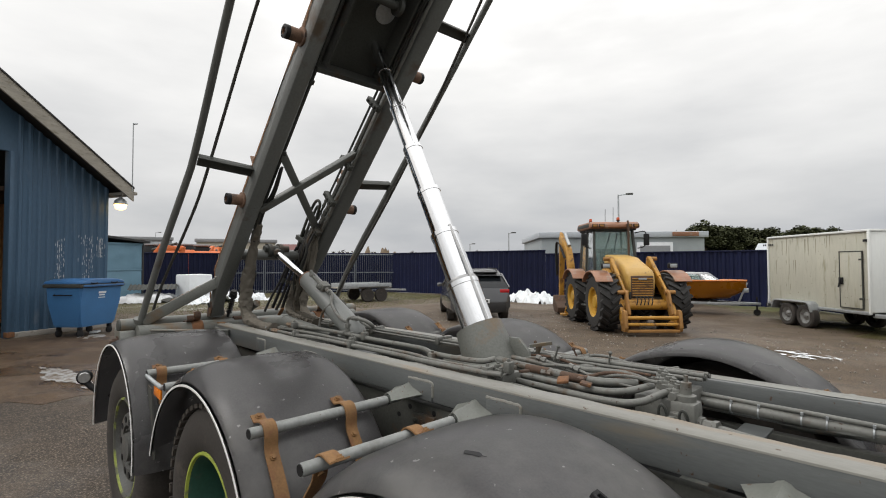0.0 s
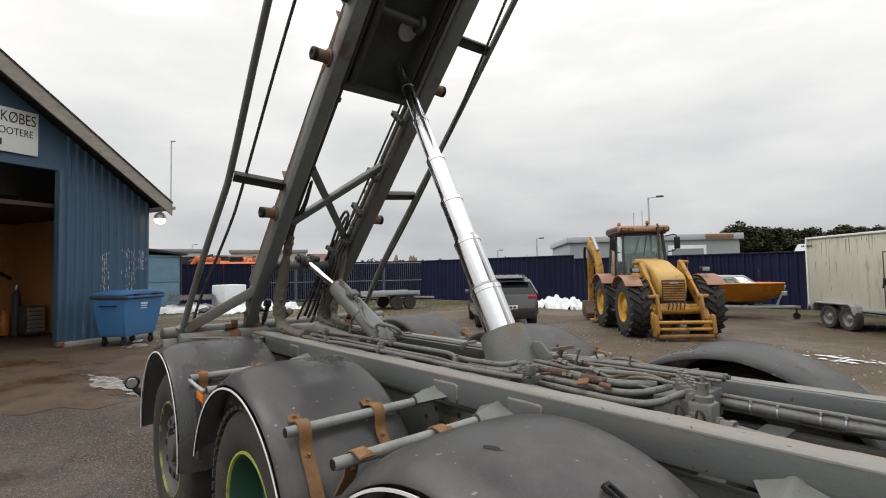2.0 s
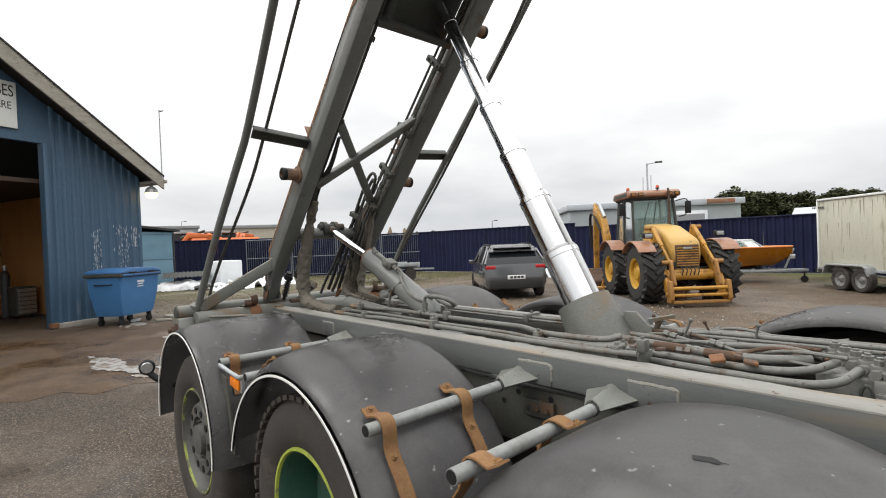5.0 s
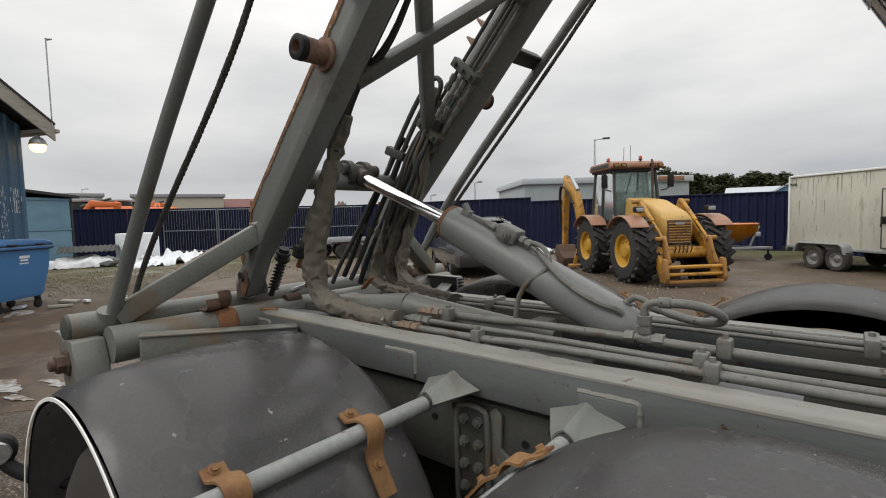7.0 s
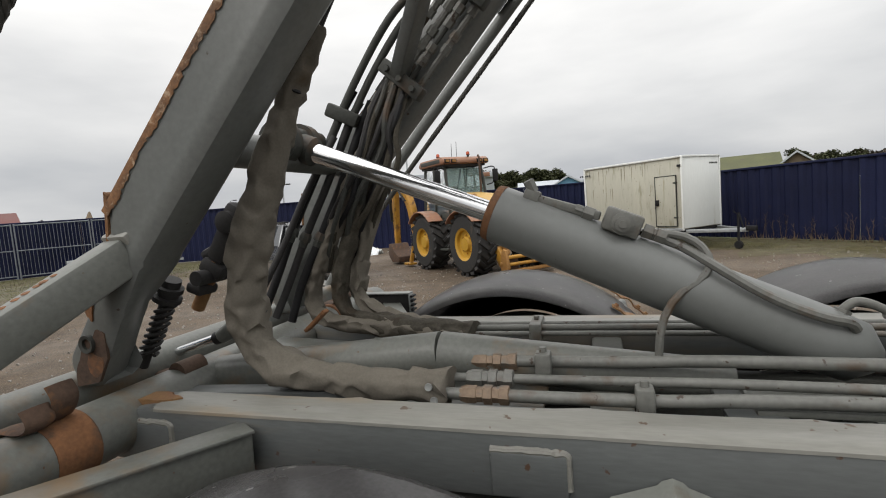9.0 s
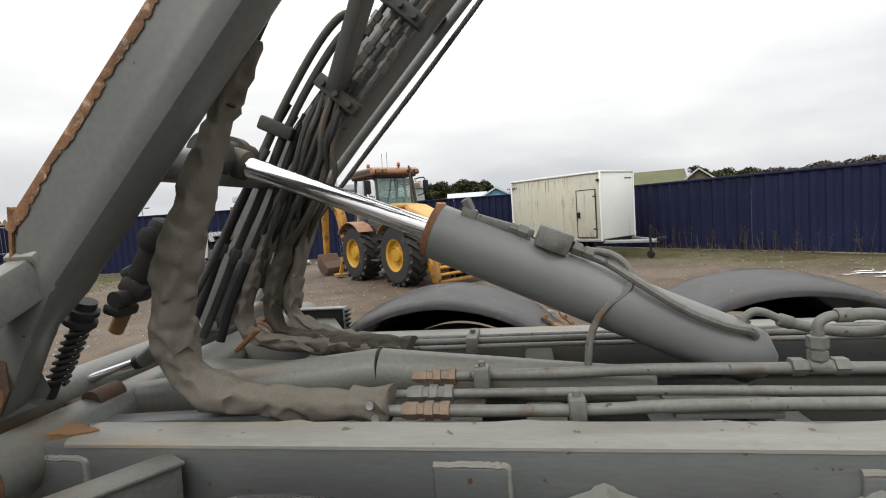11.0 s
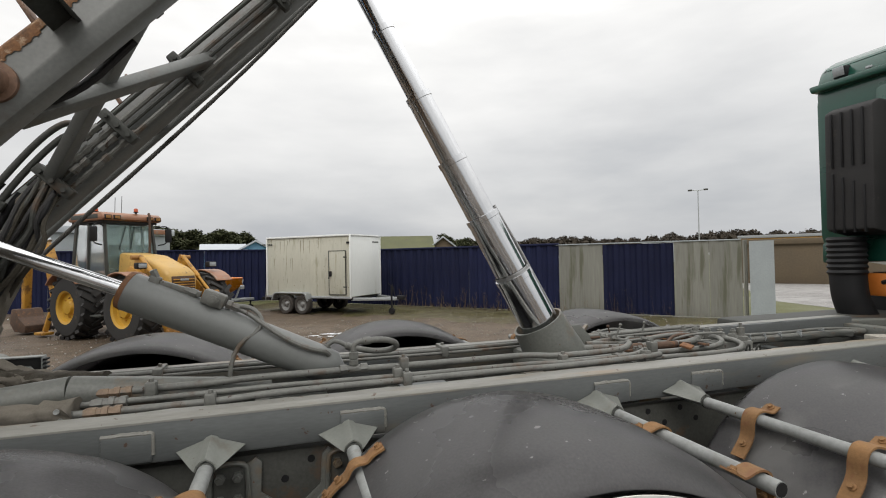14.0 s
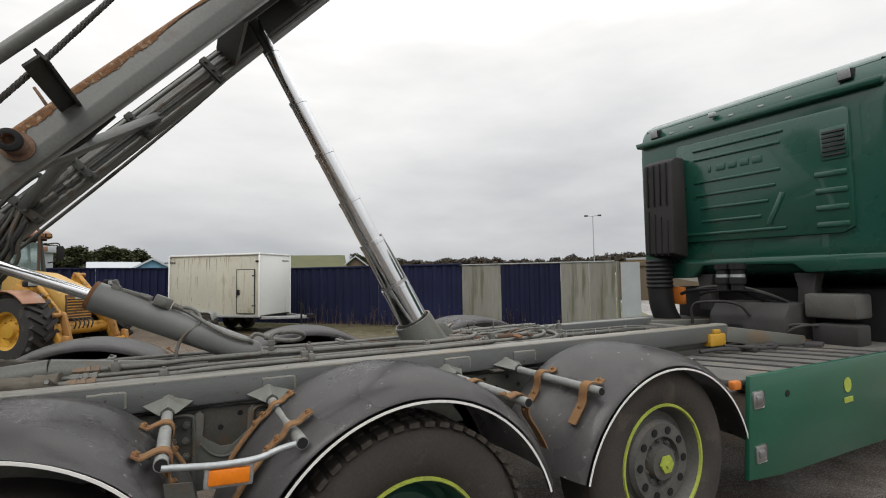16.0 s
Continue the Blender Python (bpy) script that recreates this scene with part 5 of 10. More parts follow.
bmesh.ops.translate(bm, vec=LCK, verts=bm.verts[:])
part("lock_foot", bm, M["rust_dark"], truck)

# --- the raised arm: s along it from the pivot, n across it
PIV = Vector((-3.758, 0, 1.325))
AD = Vector((math.cos(radians(46.3)), 0, math.sin(radians(46.3))))
AN = Vector((-AD.z, 0, AD.x))


def arm_at(s, n, y):
    p = PIV + AD * s + AN * n
    return Vector((p.x, y, p.z))


ARM_END = 4.25
for side in (0, 1):
    bm = BM()
    a, b = sorted((my(2.105, side), my(2.232, side)))
    foot = [(-3.588, 1.664), (-3.6, 1.56), (-3.7, 1.4), (-3.785, 1.288), (-3.746, 1.218), (-3.674, 1.232), (-3.632, 1.301), (-3.579, 1.392)]
    up = [arm_at(0.3, -0.056, 0), arm_at(ARM_END, -0.046, 0), arm_at(ARM_END, 0.112, 0)]
    prism(bm, foot + [(v.x, v.z) for v in up], "y", a, b, 0.026)
    for v in bm.verts:
        d = v.co - PIV
        if d.dot(AN) < 0.06 and d.dot(AD) > 0.24:
            v.co += AN * (0.042 if d.dot(AD) > 1.0 else 0.008) * abs(v.co.y - my(2.105, side)) / 0.127
        elif v.co.z < 1.42 and v.co.x > -3.69:
            v.co.x -= 0.062 * abs(v.co.y - my(2.105, side)) / 0.127
    bms = part("arm_beam", bm, M["arm"], truck, "raised grey box beam with rust along its edges")
    # rust creeping up from the foot's lower edge
    bm = BM()
    low_, high_ = [], []
    for k in range(25):
        f = k / 24
        px = -3.745 + 0.105 * f
        lo_z = 1.219 + 0.19 * (px + 3.745) if px < -3.674 else 1.233 + 1.64 * (px + 3.674)
        low_.append((px, lo_z + 0.012))
        high_.append((px, lo_z + 0.03 + 0.07 * math.sin(math.pi * f) + 0.045 * f + 0.04 * noise.noise(Vector((px * 40, side * 5, 2)))))
    ya_, yb_ = sorted((my(2.1025, side), my(2.11, side)))
    prism(bm, low_ + high_[::-1], "y", ya_, yb_)
    part("foot_rust", bm, M["rust_dark"], bms, "dark wet rust at the beam's foot")
    # flaking rust along the back edge: a ragged skin on the outer face and the back
    bm = BM()
    face_y = my(2.1025, side)
    rows = []
    for k in range(521):
        s = 0.335 + 3.0 * k / 520
        w = 0.031 + 0.012 * noise.noise(Vector((s * 9, side * 5, 0))) + 0.009 * noise.noise(Vector((s * 60, side * 5, 2))) + 0.006 * noise.noise(Vector((s * 150, side * 5, 7)))
        w *= 1.0 if s < 1.15 else max(0.25, 1.0 + 1.3 * noise.noise(Vector((s * 2.2, 4 + side, 0))))
        rows.append([bm.verts.new(arm_at(s, n_, y_)) for n_, y_ in ((0.11 - w, face_y), (0.098, face_y), (0.1135, my(2.118, side)), (0.1145, my(2.21, side)))])
    for p, q in zip(rows, rows[1:]):
        for k in range(3):
            bm.faces.new((p[k], p[k + 1], q[k + 1], q[k]))
    prism(bm, [(-3.584, 1.668), (-3.597, 1.56), (-3.604, 1.56), (-3.593, 1.676)], "y", a + 0.004, b - 0.012)
    part("rust_edge", bm, M["rust_flake"], bms, "flaking orange rust along the beam's back edge", sharp=60)
    for cx, cz, rx, rz_, sd in ((-3.68, 1.285, 0.028, 0.03, 1), (-3.675, 1.42, 0.012, 0.035, 5)):
        bm = BM()
        ring = []
        for k in range(36):
            a2 = 2 * math.pi * k / 36
            rr = 0.9 + 0.3 * noise.noise(Vector((math.cos(a2) * 1.2 + sd, math.sin(a2) * 1.2, 0))) + 0.07 * noise.noise(Vector((math.cos(a2) * 6 + sd, math.sin(a2) * 6, 0)))
            ring.append((cx + math.cos(a2) * rx * rr, cz + math.sin(a2) * rz_ * rr))
        prism(bm, ring, "y", *sorted((my(2.1015, side), my(2.106, side))))
        part("rust_patch", bm, M["rust"], bms)
    sgn = 1 if side == 0 else -1
    bm = BM()
    lathe(bm, (-3.692, my(2.1, side), 1.335), (0, sgn, 0), [(0.02, 0.012), (-0.004, 0.013), (-0.006, 0.021), (0.02, 0.022)], 20)
    part("pivot_pin", bm, M["grey_dark"], bms)
    for s in (1.13, 2.45, 3.55):
        bm = BM()
        p = arm_at(s, 0.045, my(2.11, side))
        lathe(bm, p, (0, -sgn, 0), [(0, 0.06), (0.018, 0.06), (0.02, 0.042), (0.125, 0.042), (0.13, 0.036), (0.13, 0.022), (0.09, 0.02)], 24)
        ro = part("guide_roller", bm, M["roller"], bms, "rusty guide roller")
        bm = BM()
        lathe(bm, p, (0, -sgn, 0), [(0.1, 0.0435), (0.128, 0.0435), (0.132, 0.03), (0.131, 0.022)], 24, caps=False)
        part("roller_end", bm, M["black"], ro)
    for s in (1.38, 2.75):
        bm = BM()
        q = arm_at(s, 0.15, my(2.16, side))
        for e in (-1, 1):
            box(bm, q + AD * (0.045 * e), (0.012, 0.09, 0.09), rot=(0, -46.3 + 15, 0), bev=0.004)
        part("lug", bm, M["roller"], bms)
    # side guide tube carried on brackets
    bm = BM()
    if side == 0:
        pts = [(-3.77, 1.6, 1.2), (-3.68, 1.615, 1.35), (-3.44, 1.665, 1.78), (-3.1, 1.725, 2.26), (-2.955, 1.74, 2.434), (-2.03, 1.68, 3.43), (-1.0, 1.66, 4.52)]
        rpt = [(-3.86, 1.69, 1.2), (-3.64, 1.71, 1.5), (-3.17, 1.8, 2.05), (-2.95, 1.82, 2.32), (-2.18, 1.9, 3.5), (-1.2, 1.93, 4.5)]
    else:
        pts = [(-3.87, 3.42, 1.2), (-3.53, 3.42, 1.70), (-2.85, 3.42, 2.40), (-2.3, 3.42, 2.975), (-1.5, 3.42, 3.85), (-0.9, 3.42, 4.5)]
        rpt = [(-3.84, 3.36, 1.2), (-3.46, 3.39, 1.66), (-2.79, 3.41, 2.37), (-2.2, 3.38, 3.02), (-1.2, 3.3, 4.2)]
    tube(bm, pts, 0.025, 12, 2)
    gt = part("guide_tube", bm, M["arm"], truck, "long grey guide tube beside the arm")
    bm = BM()
    lathe(bm, Vector(pts[0]) + Vector((-0.02, 0, -0.03)), (0.3, 0, 0.9), [(0, 0.045), (0.09, 0.045)], 16)
    part("socket", bm, M["grey"], gt)
    for s in (1.38, 2.85):
        bm = BM()
        p, q = arm_at(s, 0.06, my(2.11, side)), arm_at(s, 0.12, 1.74 if side == 0 else 3.42)
        beam(bm, p, q, 0.075, 0.012, 0.003, up=tuple(AN))
        beam(bm, p + AD * 0.035, q + AD * 0.035, 0.012, 0.055, 0.002, up=tuple(AN))
        part("stay", bm, M["grey_dark"], gt)
    # wire rope, slack beside the tube
    bm = BM()
    line = rounded(rpt, 3)
    cum = [0.0]
    for p, q in zip(line, line[1:]):
        cum.append(cum[-1] + (q - p).length)
    for st in range(5):
        pts = []
        for k in range(331):
            d_ = cum[-1] * k / 330
            i = max(j for j in range(len(cum)) if cum[j] <= d_ + 1e-9)
            i = min(i, len(cum) - 2)
            base = line[i].lerp(line[i + 1], (d_ - cum[i]) / (cum[i + 1] - cum[i]))
            a2 = d_ * 62 + st * 2 * math.pi / 5
            pts.append(base + AN * math.cos(a2) * 0.0066 + Vector((0, 1, 0)) * math.sin(a2) * 0.0066)
        tube(bm, pts, 0.0052, 5, 0)
    part("wire_rope", bm, M["rope"], truck, "twisted steel wire rope hanging beside the arm")

# cross tube with the rod eye
bm = BM()
rod(bm, (-3.4, 2.2, 1.765), (-3.4, 2.9, 1.765), 0.045, seg=20)
ct = part("cross_tube", bm, M["arm"], truck)
bm = BM()
for y in (2.47, 2.57):
    lathe(bm, (-3.39, y, 1.8), (0, 1, 0), [(0, 0.062), (0.035, 0.062)], 24)
box(bm, (-3.43, 2.535, 1.78), (0.1, 0.15, 0.08), rot=(0, 20, 0), bev=0.02)
lathe(bm, (-3.375, 2.44, 1.815), (0, 1, 0), [(0, 0.03), (0.22, 0.03)], 14)
part("rod_eye", bm, M["grey_dark"], ct, "dark rod eye on the arm")
# flat braces between the beams
bm = BM()
beam(bm, arm_at(1.08, 0.0, 2.24), arm_at(1.75, 0.0, 2.86), 0.06, 0.045, 0.006, up=tuple(AN))
part("brace", bm, M["arm"], truck)
bm = BM()
beam(bm, arm_at(1.62, 0.03, 2.24), arm_at(0.85, 0.03, 2.86), 0.06, 0.045, 0.006, up=tuple(AN))
part("brace", bm, M["arm"], truck)
# closed box at the top with the ram's head
head = None
for s0, s1, n0, n1 in ((2.3, ARM_END, 0.1, 0.112), (2.29, 2.32, -0.04, 0.099), (3.15, ARM_END, -0.035, -0.023)):
    bm = BM()
    prism(bm, [(v.x, v.z) for v in (arm_at(s0, n0, 0), arm_at(s1, n0, 0), arm_at(s1, n1, 0), arm_at(s0, n1, 0))], "y", 2.236, 2.864)
    if head is None:
        head = part("head_box", bm, M["grey_dark"], truck, "dark steel box under the arm head")
    else:
        part("plate", bm, M["grey_dark"], head)
for y in (2.3, 2.74):
    bm = BM()
    prism(bm, [(v.x, v.z) for v in (arm_at(2.34, -0.03, 0), arm_at(3.9, -0.03, 0), arm_at(3.9, 0.099, 0), arm_at(2.34, 0.099, 0))], "y", y, y + 0.012)
    part("web_plate", bm, M["grey_dark"], head)
bm = BM()
ring_at = arm_at(2.78, 0.096, 2.62)
lathe(bm, ring_at, -AN, [(0, 0.075), (0.012, 0.075), (0.014, 0.05)], 24)
part("boss", bm, M["galv"], head, "bare steel boss ring")
bm = BM()
hp = arm_at(2.86, 0.02, 0)
rod(bm, (hp.x, 2.31, hp.z), (hp.x, 2.66, hp.z), 0.03, seg=16)
lathe(bm, (hp.x, 2.63, hp.z), (0, 1, 0), [(0, 0.06), (0.03, 0.06)], 20)
part("head_pin", bm, M["grey_dark"], truck)
# hook block at the tip
bm = BM()
tip = arm_at(ARM_END, -0.05, 2.55)
lathe(bm, tip + Vector((0, -0.06, 0.05)), (0, 1, 0), [(0, 0.15), (0.03, 0.13), (0.09, 0.13), (0.12, 0.15)], 28)
rod(bm, tip + Vector((0, -0.35, 0.05)), tip + Vector((0, 0.35, 0.05)), 0.03, seg=12)
part("sheave", bm, M["grey_dark"], truck, "grooved rope sheave at the arm tip")
bm = BM()
tube(bm, [tip + Vector((0.1, 0, 0)), tip + Vector((0.12, 0, -0.15)), tip + Vector((0.02, 0, -0.25)), tip + Vector((-0.04, 0, -0.18))], 0.028, 10)
part("hook", bm, M["black"], truck)

# rusty flake left on the rail's tail end
for side in (0, 1):
    bm = BM()
    edge_ = []
    for k in range(20):
        a_ = 2 * math.pi * k / 20
        rr_ = 1 + 0.45 * noise.noise(Vector((math.cos(a_) * 1.6, math.sin(a_) * 1.6, 4 + side)))
        edge_.append((-3.6 + math.cos(a_) * 0.075 * rr_, my(2.165, side) + math.sin(a_) * 0.03 * rr_))
    prism(bm, edge_, "z", 1.17, 1.1905)
    part("rust_patch", bm, M["strap"], truck, "orange rust patch on the rail's end")


# --- telescopic ram
RA, RB = Vector((-1.009, 2.60, 1.25)), Vector((-2.17, 2.665, 3.41))
RD = (RB - RA).normalized()
RL = (RB - RA).length
stops = [0.0, 0.365, 0.695, 1.0, 1.335, 1.68, 2.02, RL]
radii = [0.091, 0.080, 0.070, 0.060, 0.051, 0.042, 0.034]
bm = BM()
lathe(bm, RA - RD * 0.18, RD, [(0, 0.15), (0.03, 0.155), (0.2, 0.135), (0.275, 0.128), (0.275, 0.118), (0.2, 0.11)], 40)
box(bm, (-0.93, 2.57, 1.14), (0.4, 0.36, 0.1), bev=0.02)
col = part("ram_collar", bm, M["grey"], truck, "grey tilted collar at the ram's foot")
bm = BM()
prism(bm, [(-0.86, 1.15), (-0.72, 1.15), (-0.74, 1.24), (-0.8, 1.3), (-0.86, 1.3)], "y", 2.62, 2.64, 0.004)
part("gusset", bm, M["grey"], col)
for k, r in enumerate(radii):
    bm = BM()
    s0, s1 = stops[k], stops[k + 1]
    lathe(bm, RA + RD * s0, RD, [(0, r), (s1 - s0 - 0.03, r), (s1 - s0 - 0.028, r + 0.003), (s1 - s0 - 0.002, r + 0.003), (s1 - s0, r - 0.004)], 40)
    part("ram_stage", bm, M["chrome"], truck, "polished chrome ram stage", sharp=30)
bm = BM()
p0 = RA + RD * 0.36
lathe(bm, p0, RD, [(0, 0.086), (0.012, 0.088), (0.022, 0.086)], 36, caps=False)
side_off = Vector((0.09, -0.02, 0.03))
tube(bm, [RA + RD * 0.1 + side_off, RA + RD * 0.5 + side_off * 0.93, RA + RD * 0.72 + side_off * 0.82], 0.008, 8, 0)
part("sensor_rod", bm, M["steel"], truck, "thin rod clipped to the ram")

# --- tilt cylinder
CL, CB = Vector((-2.815, 2.55, 1.56)), Vector((-2.03, 2.5, 1.2))
CD = (CB - CL).normalized()
bm = BM()
lathe(bm, CL, CD, [(0, 0.045), (0, 0.07), (0.012, 0.074), (0.03, 0.074), (0.75, 0.072), (0.83, 0.066), (0.87, 0.03)], 36)
cyl = part("tilt_cylinder", bm, M["cylinder"], truck, "thick grey hydraulic cylinder lying on the frame")
bm = BM()
lathe(bm, CL - CD * 0.004, CD, [(0, 0.03), (0, 0.072), (0.018, 0.0755), (0.02, 0.072)], 36)
part("rust_ring", bm, M["rust"], cyl)
bm = BM()
rod_end = Vector((-3.36, 2.545, 1.785))
rod(bm, rod_end, CL + CD * 0.05, 0.028, seg=32)
part("rod", bm, M["chrome"], cyl, "bright chrome piston rod")
bm = BM()
lathe(bm, rod_end, CL - rod_end, [(-0.03, 0.036), (0.0, 0.042), (0.04, 0.042), (0.05, 0.03)], 24)
part("rod_boss", bm, M["grey_dark"], cyl, "dark boss where the rod meets its eye")
bm = BM()
up = Vector((0.42, -0.25, 0.9)).normalized()
p1 = CL + CD * 0.08 + up * 0.073
p2 = CL + CD * 0.25 + up * 0.088
beam(bm, p1, p2, 0.022, 0.022, 0.005)
box(bm, CL + CD * 0.3 + up * 0.092, (0.085, 0.07, 0.055), rot=(0, 24, 0), bev=0.008)
box(bm, p1, (0.04, 0.035, 0.04), rot=(0, 24, 0), bev=0.006)
lathe(bm, CL + CD * 0.3 + up * 0.09 + Vector((0, -0.034, 0)), (0, -1, 0), [(0, 0.026), (0.008, 0.026), (0.01, 0.018), (0.02, 0.018), (0.021, 0.009), (0.028, 0.009)], 10)
lathe(bm, CL + CD * 0.35 + up * 0.092, CD, [(0, 0.018), (0.02, 0.018), (0.021, 0.013), (0.028, 0.013), (0.029, 0.0175), (0.05, 0.0175)], 6)
lathe(bm, CL + CD * 0.19 + up * 0.084, CD, [(0, 0.014), (0.02, 0.014), (0.021, 0.018), (0.045, 0.018)], 6)
lathe(bm, p1 + up * 0.015, -CD + up, [(0, 0.014), (0.03, 0.014), (0.032, 0.009)], 6)
part("valve", bm, M["hose"], cyl, "grey valve block on the cylinder")
v0 = CL + CD * 0.35 + up * 0.085
bm = BM()
side_ = Vector((0, -1, 0))
tube(bm, [v0, CL + CD * 0.43 + up * 0.09, CL + CD * 0.52 + up * 0.07 + side_ * 0.05, CL + CD * 0.62 + up * 0.05 + side_ * 0.066, CL + CD * 0.72 + up * 0.05 + side_ * 0.066, CL + CD * 0.77 + up * 0.062 + side_ * 0.05, CL + CD * 0.79 + up * 0.05 + side_ * 0.04], 0.0105, 8)
part("hose", bm, M["hose"], cyl)
bm = BM()
tube(bm, [v0, v0 + CD * 0.1 + up * 0.035, v0 + CD * 0.16 + Vector((0, -0.03, -0.02)), CL + CD * 0.42 + Vector((0, -0.082, -0.05)), CL + CD * 0.4 + Vector((0, -0.09, -0.24))], 0.009, 8)
part("hose", bm, M["hose"], cyl)

# --- pipes along the frame
def clamp(x, y, z, w=0.05):
    bm = BM()
    box(bm, (x, y, z), (0.035, w, 0.05), bev=0.006)
    lathe(bm, (x, y, z + 0.024), (0, 0, 1), [(0, 0.009), (0.012, 0.008)], 8)
    return part("pipe_clamp", bm, M["hose"], truck)


NEAR = [
    (0.0132, [(-2.9, 2.40, 1.214), (-2.5, 2.40, 1.216), (-2.35, 2.388, 1.228), (-1.7, 2.37, 1.224), (-1.3, 2.37, 1.225), (-1.22, 2.36, 1.225), (-1.12, 2.315, 1.22), (-0.78, 2.305, 1.225), (-0.72, 2.34, 1.245)]),
    (0.0105, [(-2.9, 2.34, 1.194), (-2.5, 2.34, 1.195), (-2.3, 2.325, 1.203), (-1.9, 2.31, 1.2), (-1.3, 2.31, 1.2), (-1.22, 2.3, 1.2), (-1.1, 2.27, 1.2), (-0.76, 2.265, 1.205), (-0.68, 2.29, 1.22)]),
    (0.0132, [(-2.95, 2.28, 1.18), (-2.45, 2.275, 1.18), (-2.3, 2.28, 1.19), (-1.7, 2.277, 1.19), (-1.3, 2.275, 1.19), (-1.2, 2.26, 1.19), (-1.08, 2.238, 1.195), (-0.72, 2.238, 1.2), (-0.62, 2.26, 1.2)]),
]
for r, pts in NEAR:
    bm = BM()
    tube(bm, pts, r, 12, 2)
    part("pipe", bm, M["hose"], truck, "painted grey hydraulic pipe")
for x, y, z in ((-2.69, 2.37, 1.222), (-2.49, 2.275, 1.186), (-1.79, 2.372, 1.235), (-1.83, 2.31, 1.208), (-1.8, 2.277, 1.196), (-0.62, 2.31, 1.225), (-0.7, 2.26, 1.2), (-1.1, 2.3, 1.205)):
    clamp(x, y, z, 0.042)
for y, z in ((2.40, 1.214), (2.34, 1.194), (2.28, 1.18)):
    bm = BM()
    lathe(bm, (-2.86, y, z), (1, 0, 0), [(0, 0.0155), (0.012, 0.019), (0.035, 0.019), (0.037, 0.0165), (0.05, 0.0165), (0.052, 0.021), (0.07, 0.021), (0.071, 0.017), (0.085, 0.017), (0.086, 0.0205), (0.105, 0.0205), (0.107, 0.0155)], 6)
    part("pipe_nut", bm, M["brass"] if y != 2.34 else M["hose"], truck, "rust-stained pipe coupling")
for k in range(5):
    bm = BM()
    y, z = 2.725 + k * 0.023, 1.19 + 0.012 * (k % 2)
    tube(bm, [(-3.0, y, z), (-2.3, y, z + 0.004), (-1.5, y, z), (-1.1, y + 0.01, z), (-0.5, y - 0.03, z + 0.02), (0.05, y - 0.05, z + 0.03)], 0.0075 + 0.002 * (k % 3), 10, 2)
    part("pipe", bm, M["hose"], truck, "thin painted grey pipe")
for x in (-2.75, -2.2, -1.5, -0.8):
    clamp(x, 2.77, 1.198, 0.125)
for r, pts in ((0.0175, [(-0.86, 2.52, 1.2), (-0.6, 2.5, 1.19), (-0.3, 2.47, 1.19), (-0.2, 2.48, 1.2), (-0.14, 2.52, 1.2)]),
               (0.0135, [(-0.73, 2.44, 1.17), (-0.45, 2.4, 1.175), (-0.2, 2.36, 1.185), (-0.11, 2.385, 1.2), (-0.08, 2.44, 1.21), (-0.07, 2.49, 1.21)]),
               (0.0135, [(-0.7, 2.39, 1.155), (-0.4, 2.345, 1.16), (-0.12, 2.3, 1.17), (-0.035, 2.33, 1.185), (-0.015, 2.4, 1.2), (-0.01, 2.46, 1.2)]),
               (0.012, [(-0.72, 2.33, 1.15), (-0.3, 2.3, 1.14), (-0.08, 2.3, 1.12), (0.1, 2.33, 1.09), (0.4, 2.33, 1.06)]),
               (0.012, [(-0.8, 2.57, 1.21), (-0.5, 2.57, 1.2), (-0.35, 2.6, 1.21), (-0.2, 2.58, 1.22), (-0.12, 2.58, 1.2)]),
               (0.011, [(-0.75, 2.63, 1.19), (-0.5, 2.64, 1.19), (-0.45, 2.7, 1.2), (-0.2, 2.7, 1.2), (-0.1, 2.66, 1.19)]),
               (0.011, [(-0.53, 2.77, 1.19), (-0.25, 2.8, 1.195), (-0.09, 2.86, 1.19), (-0.06, 2.86, 1.13)])):
    bm = BM()
    tube(bm, pts, r, 12, 2)
    part("hose", bm, M["hose"], truck, "painted grey hydraulic hose")
for x, y, z in ((-0.66, 2.5, 1.19), (-0.46, 2.48, 1.19)):
    bm = BM()
    lathe(bm, (x, y, z), (1, -0.08, 0), [(0, 0.0185), (0.13, 0.0185)], 14)
    part("rust_sleeve", bm, M["rust_dark"], truck)
for x, y in ((-0.74, 2.42), (-0.66, 2.34)):
    bm = BM()
    box(bm, (x, y, 1.17), (0.07, 0.13, 0.05), bev=0.006)
    for k in (-1, 1):
        lathe(bm, (x, y + k * 0.035, 1.19), (0, 0, 1), [(0, 0.014), (0.02, 0.014), (0.021, 0.009), (0.03, 0.009)], 6)
    part("pipe_clamp", bm, M["hose"], truck)
